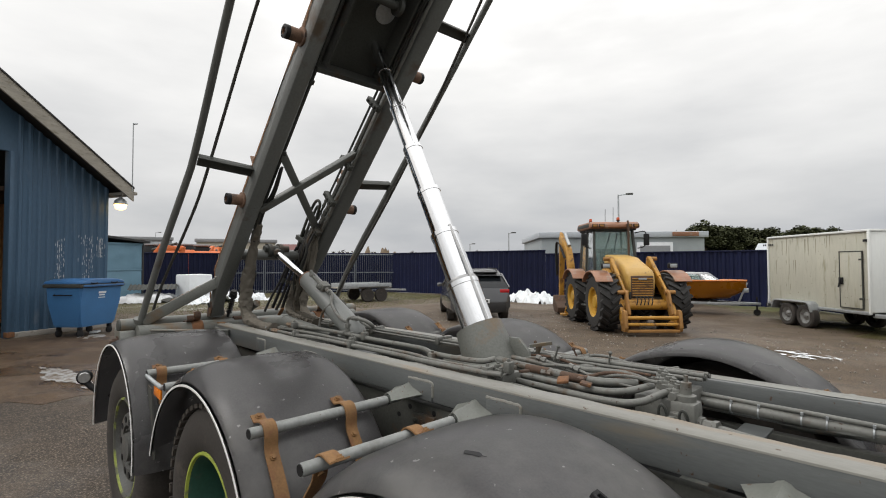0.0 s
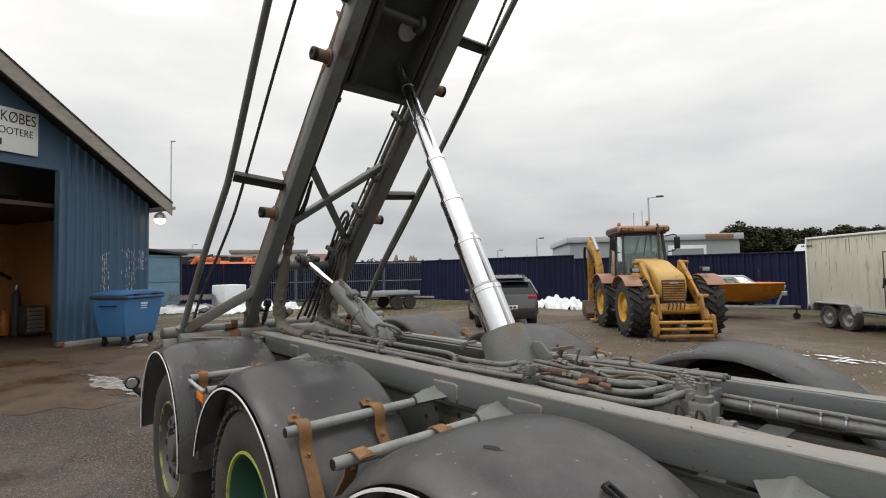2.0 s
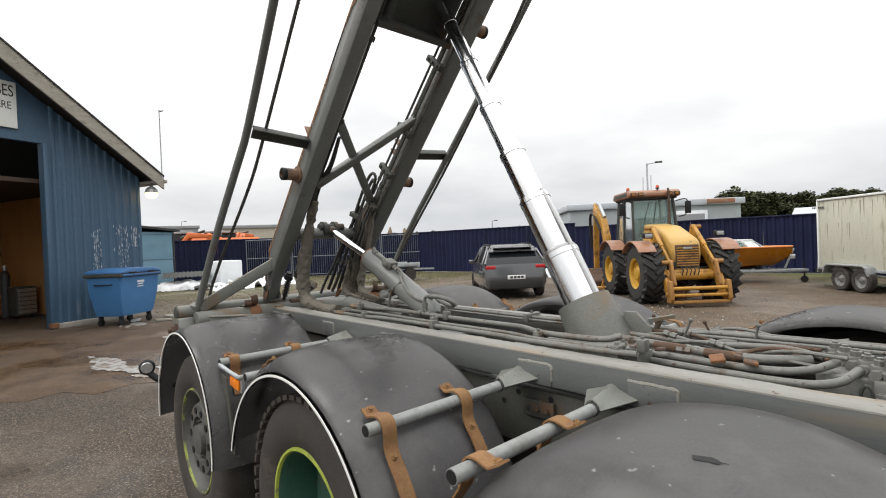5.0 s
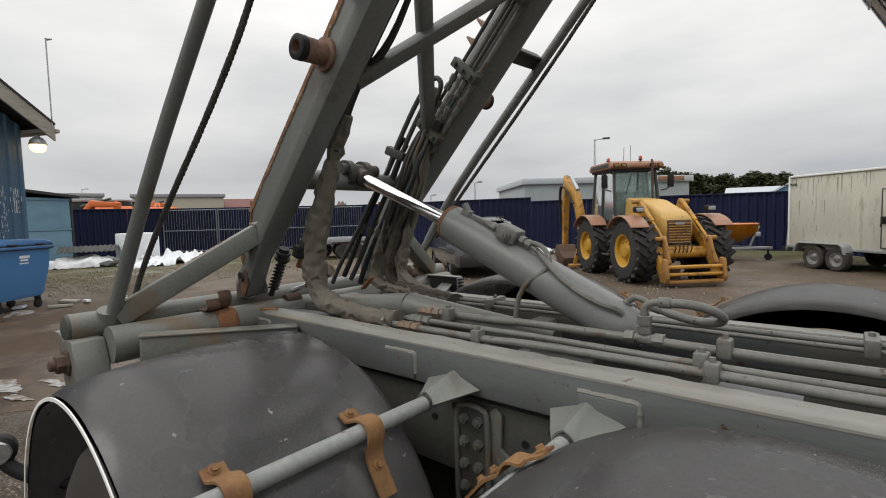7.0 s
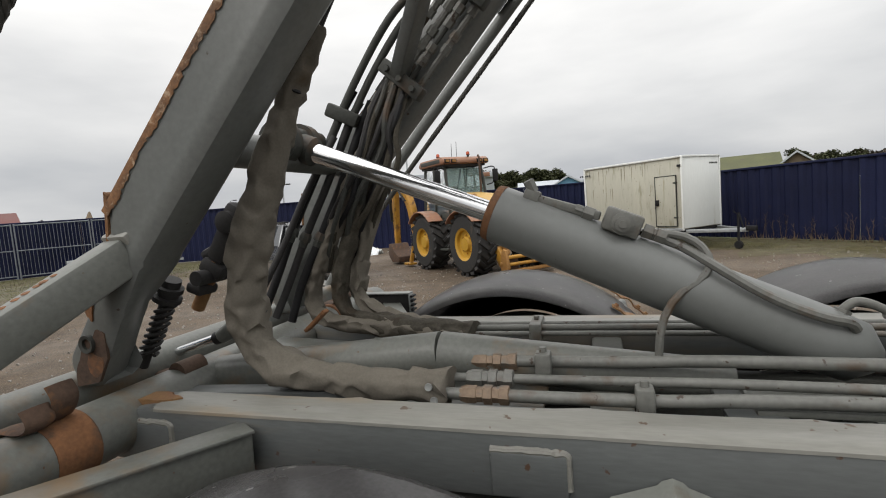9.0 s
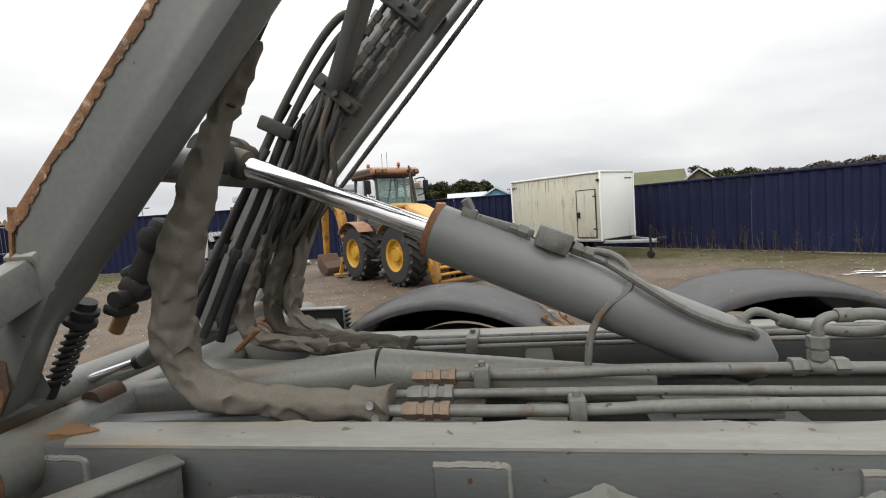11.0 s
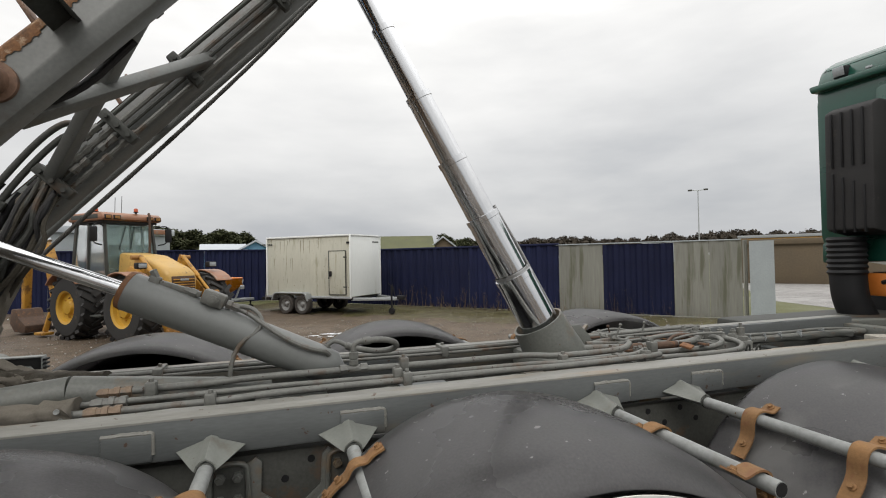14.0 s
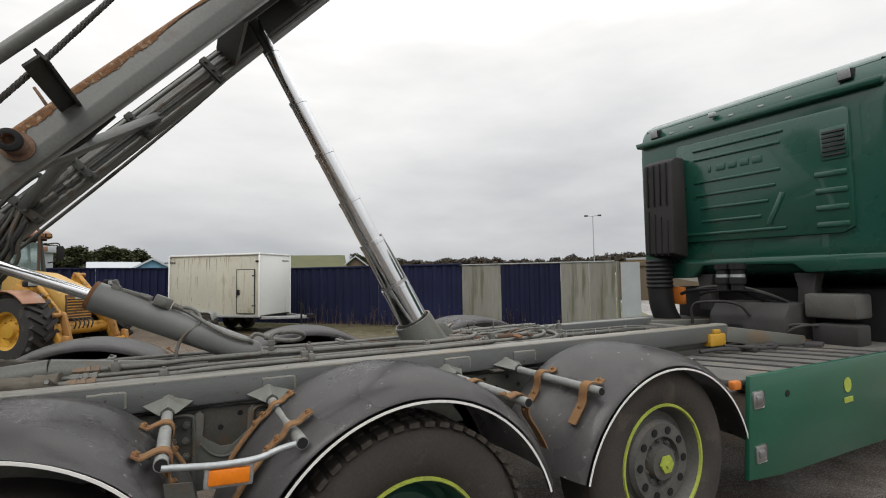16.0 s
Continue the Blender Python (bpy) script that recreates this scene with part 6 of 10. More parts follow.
# thin control pipes and unions crowding round the valves
rng_p = random.Random(17)
for k in range(11):
    y0 = 2.5 + 0.03 * k
    x0 = rng_p.uniform(-0.85, -0.6)
    pts = [(x0, y0, 1.2)]
    for q in range(4):
        x0 += rng_p.uniform(0.09, 0.2)
        y0 = min(2.84, max(2.46, y0 + rng_p.choice((-0.05, 0.0, 0.0, 0.05))))
        pts += [(x0, y0, 1.2 + rng_p.uniform(-0.02, 0.035))]
    bm = BM()
    tube(bm, pts, rng_p.uniform(0.005, 0.0095), 8, 2)
    part("control_pipe", bm, M["hose"] if k % 3 else M["rust_dark"], truck)
    bm = BM()
    p0, p1 = Vector(pts[1]), Vector(pts[2])
    lathe(bm, p0, p1 - p0, [(0, 0.014), (0.022, 0.014), (0.023, 0.01), (0.032, 0.01), (0.033, 0.0145), (0.052, 0.0145)], 6)
    part("union", bm, M["hose"], truck)
# small control levers and rusty clips among the pipes
for k, (x, y, lean) in enumerate(((-0.82, 2.64, 0.03), (-0.74, 2.72, -0.02), (-0.6, 2.62, 0.04), (-0.52, 2.74, -0.03), (-0.36, 2.7, 0.02))):
    bm = BM()
    rod(bm, (x, y, 1.19), (x + lean, y - 0.01, 1.26 + 0.012 * (k % 3)), 0.006, 0.004, 8)
    bmesh.ops.create_icosphere(bm, subdivisions=2, radius=0.009, matrix=Matrix.Translation((x + lean, y - 0.01, 1.262 + 0.012 * (k % 3))))
    part("control_lever", bm, M["rust_dark"] if k % 2 else M["hose"], truck, "short bent control lever")
for k in range(9):
    x, y = rng_p.uniform(-0.9, -0.15), rng_p.uniform(2.34, 2.8)
    bm = BM()
    box(bm, (x, y, 1.2 + rng_p.uniform(-0.01, 0.02)), (rng_p.uniform(0.02, 0.05), rng_p.uniform(0.03, 0.07), 0.012), rot=(rng_p.uniform(-12, 12), rng_p.uniform(-12, 12), rng_p.uniform(-30, 30)), bev=0.003)
    part("pipe_clip", bm, M["rust"] if k % 3 == 0 else M["rust_dark"], truck, "small rusty pipe clip")
# valve block in the middle of the frame
bm = BM()
box(bm, (-0.04, 2.58, 1.13), (0.15, 0.3, 0.11), bev=0.008)
vb_ = part("valve_block", bm, M["hose"], truck, "grey painted valve block with fittings")
for k in range(5):
    bm = BM()
    cx, cy = -0.1 + 0.035 * k, 2.66 - 0.05 * k
    box(bm, (cx, cy, 1.2), (0.045, 0.04, 0.05), rot=(0, 0, 20), bev=0.006)
    lathe(bm, (cx, cy, 1.222), (0, 0, 1), [(0, 0.017), (0.018, 0.017), (0.02, 0.01), (0.026, 0.01)], 6)
    lathe(bm, (cx, cy - 0.02, 1.2), (-0.3, -1, 0), [(0, 0.017), (0.03, 0.017)], 6)
    part("fitting", bm, M["hose"], vb_)
bm = BM()
box(bm, (0.07, 2.44, 1.135), (0.085, 0.08, 0.11), bev=0.01)
lathe(bm, (0.07, 2.44, 1.18), (0, 0, 1), [(0, 0.034), (0.03, 0.034), (0.034, 0.02), (0.075, 0.019), (0.078, 0.008), (0.1, 0.008)], 12)
lathe(bm, (0.06, 2.4, 1.13), (-0.35, -1, 0), [(0, 0.03), (0.03, 0.03), (0.032, 0.02), (0.05, 0.02), (0.052, 0.01), (0.06, 0.01)], 6)
lathe(bm, (0.1, 2.44, 1.12), (1, -0.2, 0), [(0, 0.026), (0.03, 0.026), (0.032, 0.02), (0.06, 0.02), (0.062, 0.025), (0.08, 0.025)], 6)
part("relief_valve", bm, M["hose"], vb_, "upright relief valve with screwed caps")
for cx, r_ in ((0.02, 0.045), (0.09, 0.038)):
    bm = BM()
    tube(bm, [(cx + math.cos(a * 0.5236) * 0.015, 2.36 - 0.01 * math.sin(a * 0.5), 1.14 + math.sin(a * 0.5236) * r_) for a in range(13)], 0.005, 6, 1)
    part("cable", bm, M["grey_dark"], vb_)
for r, pts in ((0.016, [(0.17, 2.43, 1.115), (0.3, 2.4, 1.1), (0.6, 2.4, 1.085), (1.0, 2.38, 1.08), (1.56, 2.4, 1.07)]),
               (0.013, [(0.13, 2.47, 1.11), (0.3, 2.45, 1.1), (0.7, 2.44, 1.085), (1.56, 2.46, 1.07)]),
               (0.012, [(0.1, 2.5, 1.1), (0.4, 2.5, 1.075), (0.9, 2.5, 1.06), (1.56, 2.5, 1.06)]),
               (0.021, [(-0.05, 2.72, 1.13), (0.2, 2.7, 1.13), (0.6, 2.71, 1.12), (1.1, 2.72, 1.12), (1.56, 2.75, 1.1)]),
               (0.009, [(-0.05, 2.71, 1.16), (0.15, 2.71, 1.155), (0.4, 2.7, 1.157), (0.7, 2.72, 1.145), (1.1, 2.73, 1.15), (1.5, 2.76, 1.12)])):
    bm = BM()
    tube(bm, pts, r, 10)
    part("hose", bm, M["hose"], truck)
for x in (0.14, 0.23, 0.36, 0.43, 0.55, 0.68, 0.85, 1.05):
    bm = BM()
    lathe(bm, (x, 2.705, 1.128), (1, 0, -0.02), [(0, 0.023), (0.005, 0.023)], 14)
    box(bm, (x + 0.004, 2.69, 1.153), (0.008, 0.008, 0.01))
    part("cable_tie", bm, M["galv"], truck)
for x, y, w, d, z in ((0.2, 2.66, 0.1, 0.36, 1.035), (0.75, 2.62, 0.08, 0.5, 1.035), (-2.3, 2.32, 0.1, 0.24, 1.155), (-1.72, 2.33, 0.19, 0.26, 1.15), (-1.22, 2.34, 0.09, 0.24, 1.15)):
    bm = BM()
    box(bm, (x, y, z), (w, d, 0.012), bev=0.003)
    part("deck_plate", bm, M["rail"], truck)
# fittings at the cylinder foot: a tee on the pipe, and a hose looping from it back to the cylinder's end
HEX = [(0, 0.019), (0.018, 0.019), (0.019, 0.0145), (0.024, 0.0145), (0.025, 0.02), (0.048, 0.02), (0.05, 0.013), (0.056, 0.013)]
TX, TY, TZ = -1.99, 2.38, 1.229
bm = BM()
for d_ in (-1, 1):
    lathe(bm, (TX + d_ * 0.018, TY, TZ), (d_, 0, 0), [(0, 0.015), (0.008, 0.015), (0.009, 0.0195), (0.035, 0.0195), (0.037, 0.014)], 6)
rod(bm, (TX - 0.02, TY, TZ), (TX + 0.02, TY, TZ), 0.0155, seg=16)
lathe(bm, (TX, TY, TZ), (0, 0, 1), [(0, 0.0135), (0.014, 0.0135)] + [(0.016 + a, b) for a, b in HEX], 6)
part("tee", bm, M["hose"], truck, "grey tee with hexagon nuts")
bm = BM()
tube(bm, [(TX, TY, TZ + 0.065), (TX, TY, TZ + 0.092), (TX + 0.02, TY + 0.002, TZ + 0.104), (TX + 0.045, TY + 0.005, TZ + 0.105)], 0.0105, 10)
lathe(bm, (TX + 0.036, TY + 0.004, TZ + 0.105), (1, 0.06, 0), [(0, 0.0135), (0.003, 0.0155), (0.03, 0.0155), (0.033, 0.0135)], 12)
part("elbow", bm, M["hose"], truck)
bm = BM()
loop_ = [(TX + 0.06, TY + 0.005, TZ + 0.105), (TX + 0.11, TY + 0.012, TZ + 0.106), (TX + 0.165, TY + 0.03, TZ + 0.092), (TX + 0.19, TY + 0.055, TZ + 0.068), (TX + 0.165, TY + 0.085, TZ + 0.046), (TX + 0.1, TY + 0.105, TZ + 0.042), (TX + 0.03, TY + 0.115, TZ + 0.056), (TX - 0.01, TY + 0.118, TZ + 0.07)]
tube(bm, loop_, 0.0125, 10)
hp_ = part("hose", bm, M["hose"], truck, "looped hydraulic hose")
bm = BM()
lathe(bm, (TX + 0.012, TY + 0.117, TZ + 0.062), (-0.85, 0.05, 0.3), [(0, 0.0135), (0.003, 0.0155), (0.03, 0.0155), (0.033, 0.0115)], 12)
part("ferrule", bm, M["hose"], hp_)
foot_f = Vector((TX - 0.1, TY + 0.125, TZ + 0.052))
bm = BM()
tube(bm, [(TX - 0.015, TY + 0.118, TZ + 0.073), (TX - 0.045, TY + 0.12, TZ + 0.09), (TX - 0.068, TY + 0.122, TZ + 0.094), (TX - 0.083, TY + 0.124, TZ + 0.082), tuple(foot_f + Vector((0.008, 0, 0.018)))], 0.0095, 10)
lathe(bm, foot_f + Vector((0.012, 0, 0.024)), (-0.4, 0, -0.9), [(a * 0.8, b * 0.85) for a, b in HEX], 6)
part("elbow", bm, M["hose"], cyl, "small elbow on a hexagon fitting")
# small bracket sticks at the ram's foot
bm = BM()
beam(bm, (-0.92, 2.74, 1.16), (-0.95, 2.73, 1.28), 0.02, 0.02)
part("bracket", bm, M["grey"], truck)
bm = BM()
beam(bm, (-0.78, 2.72, 1.16), (-0.72, 2.7, 1.27), 0.016, 0.016)
beam(bm, (-0.76, 2.66, 1.26), (-0.68, 2.74, 1.275), 0.016, 0.016)
part("bracket", bm, M["grey"], truck)


# --- fabric sleeves round the hoses
def sleeve(pts, r, material, label, seed=0.0, flat=0.85, crease=0.2):
    """A buckled cloth tube: slanting facets between staggered rings, softened a little."""
    line = rounded(pts, 3)
    cum = [0.0]
    for p, q in zip(line, line[1:]):
        cum.append(cum[-1] + (q - p).length)
    rng = random.Random(int(seed * 100))
    n, seg = max(8, int(cum[-1] / 0.027)), 11
    bm = BM()
    at = []
    for k in range(n + 1):
        d_ = cum[-1] * min(max((k + (rng.uniform(-0.3, 0.3) if 0 < k < n else 0)) / n, 0), 1)
        i = min(max(j for j in range(len(cum)) if cum[j] <= d_ + 1e-9), len(cum) - 2)
        at.append(line[i].lerp(line[i + 1], (d_ - cum[i]) / (cum[i + 1] - cum[i])))
    rings, u = [], None
    for k, p in enumerate(at):
        d = (at[min(k + 1, n)] - at[max(k - 1, 0)]).normalized()
        if u is None:
            _, u, _ = frame_of(d)
        u = (u - d * u.dot(d)).normalized()
        v = d.cross(u)
        f = k / n * (len(r) - 1)
        i = min(int(f), len(r) - 2)
        rr = 1.08 * (r[i] + (r[i + 1] - r[i]) * (f - i))
        ring = []
        for j in range(seg):
            a = 2 * math.pi * (j + 0.5 * (k % 2) + rng.uniform(-0.22, 0.22)) / seg
            w = 1 + crease * (rng.uniform(-0.6, 0.5) + (0.28 if (j + k) % 2 else -0.18))
            slip = d * rng.uniform(-0.009, 0.009)
            ring.append(bm.verts.new(p + slip + (u * math.cos(a) + v * math.sin(a) * flat) * rr * w))
        rings.append(ring)
    for k, (p, q) in enumerate(zip(rings, rings[1:])):
        for j in range(seg):
            j1 = (j + 1) % seg
            if k % 2:
                bm.faces.new((p[j], p[j1], q[j1])), bm.faces.new((p[j], q[j1], q[j]))
            else:
                bm.faces.new((p[j], p[j1], q[j])), bm.faces.new((p[j1], q[j1], q[j]))
    bm.faces.new(rings[0][::-1]), bm.faces.new(rings[-1])
    bmesh.ops.subdivide_edges(bm, edges=bm.edges[:], cuts=2, smooth=0.55, use_grid_fill=True, use_smooth_even=True)
    return part("hose_sleeve", bm, material, truck, label, sharp=75)


SL_LABEL = "crumpled grey fabric sleeve round hydraulic hoses"
near_s = sleeve([(-3.125, 2.285, 2.01), (-3.16, 2.285, 1.95), (-3.19, 2.287, 1.905), (-3.216, 2.288, 1.86), (-3.25, 2.289, 1.785), (-3.3, 2.29, 1.69), (-3.358, 2.292, 1.56), (-3.392, 2.293, 1.45), (-3.402, 2.294, 1.37), (-3.39, 2.295, 1.29), (-3.345, 2.296, 1.23), (-3.255, 2.297, 1.206), (-3.12, 2.298, 1.192), (-2.985, 2.299, 1.187), (-2.89, 2.3, 1.187)],
                [0.026, 0.03, 0.034, 0.036, 0.024, 0.036, 0.04, 0.042, 0.043, 0.047, 0.05, 0.05, 0.05, 0.047, 0.05, 0.045, 0.034, 0.047, 0.05, 0.04, 0.034, 0.036, 0.038, 0.036, 0.034, 0.04, 0.046], M["sleeve"], SL_LABEL, 1.0, 0.9, 0.3)
for p_, d_, r in (((-3.207, 2.288, 1.875), (0.5, 0, 0.86), 0.029), ((-3.401, 2.294, 1.36), (0.1, 0, 1), 0.043)):
    bm = BM()
    lathe(bm, p_, d_, [(0, r), (0.003, r + 0.003), (0.008, r)], 20, caps=False)
    part("tie", bm, M["black"], near_s)
for x_, z_ in ((-2.925, 1.2), (-2.915, 1.17)):
    bm = BM()
    lathe(bm, (x_, 2.258, z_), (0.1, -1, 0.2), [(0, 0.009), (0.004, 0.008), (0.003, 0.004)], 12)
    part("eyelet", bm, M["galv_dull"], near_s)
for k in range(3):
    bm = BM()
    y_, n_ = 2.27 + 0.016 * k, -0.01 + 0.012 * k
    tube(bm, [(-3.15, 2.285 + 0.006 * k, 1.97), (-3.1, 2.28 + 0.006 * k, 2.045), (-3.04, y_, 2.14), arm_at(1.25, n_ - 0.03, y_), arm_at(1.5, n_ - 0.015, 2.262 + 0.01 * k)], 0.0105, 8)
    part("hose", bm, M["black_soft"], truck, "dark hose under the near beam")
# bundle under the far beam: cuffs at the top, then falling to the frame and lying along it
FALLS = (
    ([(-3.15, 2.8, 2.0), (-3.181, 2.8, 1.966), (-3.22, 2.795, 1.92), (-3.262, 2.785, 1.83), (-3.3, 2.775, 1.73), (-3.365, 2.765, 1.6), (-3.445, 2.76, 1.475), (-3.5, 2.75, 1.36), (-3.505, 2.745, 1.28), (-3.46, 2.735, 1.232), (-3.37, 2.73, 1.22), (-3.25, 2.715, 1.212), (-3.1, 2.705, 1.2), (-2.96, 2.7, 1.195)], "sleeve", 4.1),
    ([(-3.12, 2.82, 2.03), (-3.158, 2.82, 1.986), (-3.205, 2.812, 1.92), (-3.24, 2.805, 1.83), (-3.28, 2.797, 1.7), (-3.33, 2.79, 1.57), (-3.385, 2.78, 1.44), (-3.415, 2.775, 1.33), (-3.405, 2.765, 1.262), (-3.35, 2.758, 1.23), (-3.26, 2.75, 1.225), (-3.12, 2.742, 1.208), (-2.97, 2.735, 1.2)], "sleeve_dark", 6.4),
    ([(-3.11, 2.845, 2.055), (-3.145, 2.84, 2.007), (-3.18, 2.832, 1.925), (-3.215, 2.826, 1.81), (-3.25, 2.822, 1.69), (-3.29, 2.818, 1.57), (-3.335, 2.813, 1.44), (-3.365, 2.806, 1.34), (-3.35, 2.8, 1.28), (-3.29, 2.795, 1.245), (-3.2, 2.789, 1.217), (-3.09, 2.78, 1.2), (-2.98, 2.775, 1.195)], "sleeve", 9.2),
)
for pts, m_, seed in FALLS:
    b_ = sleeve(pts, [0.02, 0.03, 0.034, 0.02, 0.03, 0.036, 0.038, 0.034, 0.036, 0.032, 0.036, 0.03, 0.034, 0.036, 0.028, 0.034, 0.03, 0.036, 0.03, 0.034, 0.028, 0.026], M[m_], SL_LABEL, seed, 0.75, 0.4)
    q0, q1 = Vector(pts[2]), Vector(pts[1])
    bm = BM()
    lathe(bm, q0 + (q1 - q0) * 0.2, q1 - q0, [(0, 0.0245), (0.004, 0.027), (0.012, 0.0245)], 18, caps=False)
    part("tie", bm, M["black"], b_)
# a short wrap gathering the sleeves on the frame
sleeve([(-3.3, 2.74, 1.222), (-3.2, 2.735, 1.214), (-3.1, 2.73, 1.205), (-3.0, 2.725, 1.2), (-2.93, 2.72, 1.198)], [0.034, 0.05, 0.055, 0.05, 0.052, 0.046, 0.05], M["sleeve_dark"], "dirty fabric wrap gathering the sleeves", 12.0, 0.62, 0.3)
# bare hoses falling behind the sleeves
for k, (pts, r) in enumerate((
        ([(-3.3, 2.79, 1.99), (-3.351, 2.78, 1.917), (-3.437, 2.74, 1.731), (-3.521, 2.7, 1.557), (-3.58, 2.67, 1.402), (-3.63, 2.64, 1.28)], 0.014),
        ([(-3.28, 2.79, 1.95), (-3.325, 2.78, 1.887), (-3.396, 2.75, 1.71), (-3.486, 2.72, 1.535), (-3.56, 2.7, 1.37), (-3.6, 2.66, 1.26)], 0.013),
        ([(-3.25, 2.81, 1.95), (-3.3, 2.8, 1.86), (-3.365, 2.77, 1.69), (-3.44, 2.74, 1.53), (-3.52, 2.71, 1.37), (-3.56, 2.69, 1.24)], 0.014),
        ([(-3.36, 2.74, 1.84), (-3.46, 2.69, 1.66), (-3.53, 2.65, 1.5), (-3.6, 2.6, 1.36), (-3.64, 2.57, 1.25)], 0.011),
        ([(-3.2, 2.84, 1.9), (-3.26, 2.83, 1.74), (-3.33, 2.82, 1.55), (-3.42, 2.8, 1.36), (-3.42, 2.79, 1.26), (-3.33, 2.78, 1.22), (-3.05, 2.76, 1.2)], 0.014))):
    bm = BM()
    tube(bm, pts, r, 10)
    part("hose", bm, M["black"] if k % 2 == 0 else M["black_soft"], truck, "black hydraulic hose")
    if k < 3:
        bm = BM()
        p0, p1 = Vector(pts[3]), Vector(pts[4])
        lathe(bm, p0, p1 - p0, [(0, r + 0.003), (0.01, r + 0.007), (0.03, r + 0.007), (0.031, r + 0.002), (0.05, r + 0.002)], 8)
        part("hose_ferrule", bm, M["grey_dark"], truck)
# thin hoses that run down from the beam and slip into the sleeves
rng = random.Random(23)
for k in range(11):
    f0 = k / 10
    top_ = arm_at(0.8 + 0.12 * rng.random(), 0.06 - 0.1 * f0, 2.775 + 0.02 * rng.random())
    foot_ = Vector((-3.42 + 0.14 * f0 + rng.uniform(-0.02, 0.02), 2.73 + 0.07 * f0, 1.56 + rng.uniform(-0.05, 0.05)))
    pts = [top_]
    for j in range(1, 4):
        u = j / 4
        pts.append(top_.lerp(foot_, u) + Vector((0.03 * math.sin(math.pi * u) + rng.uniform(-0.04, 0.04), -0.02 - 0.03 * rng.random(), rng.uniform(-0.03, 0.03))))
    pts += [foot_, foot_ + Vector((-0.05, 0.03, -0.12))]
    bm = BM()
    tube(bm, pts, rng.uniform(0.008, 0.012), 8)
    part("hose", bm, M[("grey_dark", "black_soft", "sleeve_dark", "black")[k % 4]], truck, "thin dirty hose running into a sleeve")
bm = BM()
box(bm, (-3.42, 2.62, 1.26), (0.1, 0.03, 0.012), rot=(0, -40, 0), bev=0.003)
part("rust_tab", bm, M["rust"], truck)

# pipes up the far beam's inner face
for k in range(4):
    bm = BM()
    y, n_ = 2.815 + 0.012 * (k % 2), 0.07 - 0.036 * k
    tube(bm, [arm_at(0.84, n_, y), arm_at(1.0, n_, y), arm_at(1.3, n_, y + 0.004), arm_at(2.2, n_, y), arm_at(3.6, n_ + 0.005, y)], 0.0115 if k % 2 else 0.009, 8, 1)
    part("pipe", bm, M["hose"] if k % 2 else M["grey_dark"], truck)
for s in (0.92, 1.25, 1.62, 2.16):
    bm = BM()
    q = arm_at(s, 0.01, 2.795)
    beam(bm, q - AN * 0.085, q + AN * 0.085, 0.045, 0.045, 0.006, up=(0, 1, 0))
    for dn in (-0.055, 0.0, 0.055):
        lathe(bm, q + AN * dn - Vector((0, 0.02, 0)), (0, -1, 0), [(0, 0.011), (0.016, 0.01)], 6)
    part("pipe_clamp", bm, M["grey_dark"], truck)
for k, s in enumerate((0.98, 1.03, 0.99, 1.06, 1.12, 1.17, 1.13, 1.2)):
    bm = BM()
    n_ = 0.07 - 0.036 * (k % 4)
    lathe(bm, arm_at(s, n_, 2.815 + 0.012 * (k % 2)), AD, [(0, 0.016), (0.03, 0.016), (0.031, 0.0125), (0.05, 0.0125), (0.051, 0.0165), (0.08, 0.0165)], 6)
    part("pipe_nut", bm, M["hose"], truck)
for pts in ([(-3.4, 2.76, 1.81), (-3.377, 2.76, 1.854), (-3.309, 2.766, 1.973), (-3.18, 2.771, 2.152), (-3.1, 2.777, 2.232), (-3.056, 2.783, 2.239), (-3.039, 2.789, 2.2), (-3.077, 2.794, 2.146), (-3.143, 2.8, 2.069)],
            [(-3.4, 2.78, 1.74), (-3.375, 2.78, 1.783), (-3.281, 2.783, 1.955), (-3.172, 2.787, 2.103), (-3.1, 2.79, 2.182), (-3.077, 2.793, 2.189), (-3.074, 2.797, 2.155), (-3.122, 2.8, 2.084)]):
    bm = BM()
    tube(bm, pts, 0.0125, 10)
    part("hose", bm, M["grey_dark"], truck, "hose bent over in a tight loop")
bm = BM()
beam(bm, (-3.385, 2.755, 1.935), (-3.29, 2.78, 1.885), 0.045, 0.045, 0.008, up=(0, 1, 0))
part("pipe_clamp", bm, M["grey_dark"], truck)
for k, (y, n_) in enumerate(((2.248, 0.03), (2.248, 0.008), (2.262, 0.018))):
    bm = BM()
    tube(bm, [arm_at(0.8, n_ * 0.5 - 0.01, y + 0.03), arm_at(0.92, n_ - 0.005, y + 0.006), arm_at(1.4, n_, y), arm_at(3.4, n_, y)], 0.0085, 8, 1)
    part("pipe", bm, M["grey_dark"], truck)
for s in (1.12, 1.62, 2.2):
    bm = BM()
    beam(bm, arm_at(s, -0.015, 2.25), arm_at(s, 0.05, 2.25), 0.035, 0.035, 0.005, up=(0, 1, 0))
    part("pipe_clamp", bm, M["grey_dark"], truck)
bm = BM()
box(bm, (-3.5, 3.315, 1.158), (0.25, 0.03, 0.108), bev=0.006)
lb_ = part("tail_lamp", bm, M["black_soft"], truck, "dusty dark lamp box standing at the far tail")
bm = BM()
box(bm, (-3.5, 3.312, 1.216), (0.262, 0.05, 0.007), bev=0.0025)
box(bm, (-3.371, 3.312, 1.163), (0.008, 0.05, 0.1), bev=0.0025)
part("rim", bm, M["galv_dull"], lb_, "pale worn metal rim")
bm = BM()
for k in range(5):
    box(bm, (-3.362, 3.312, 1.122 + 0.02 * k), (0.014, 0.046, 0.009), bev=0.002)
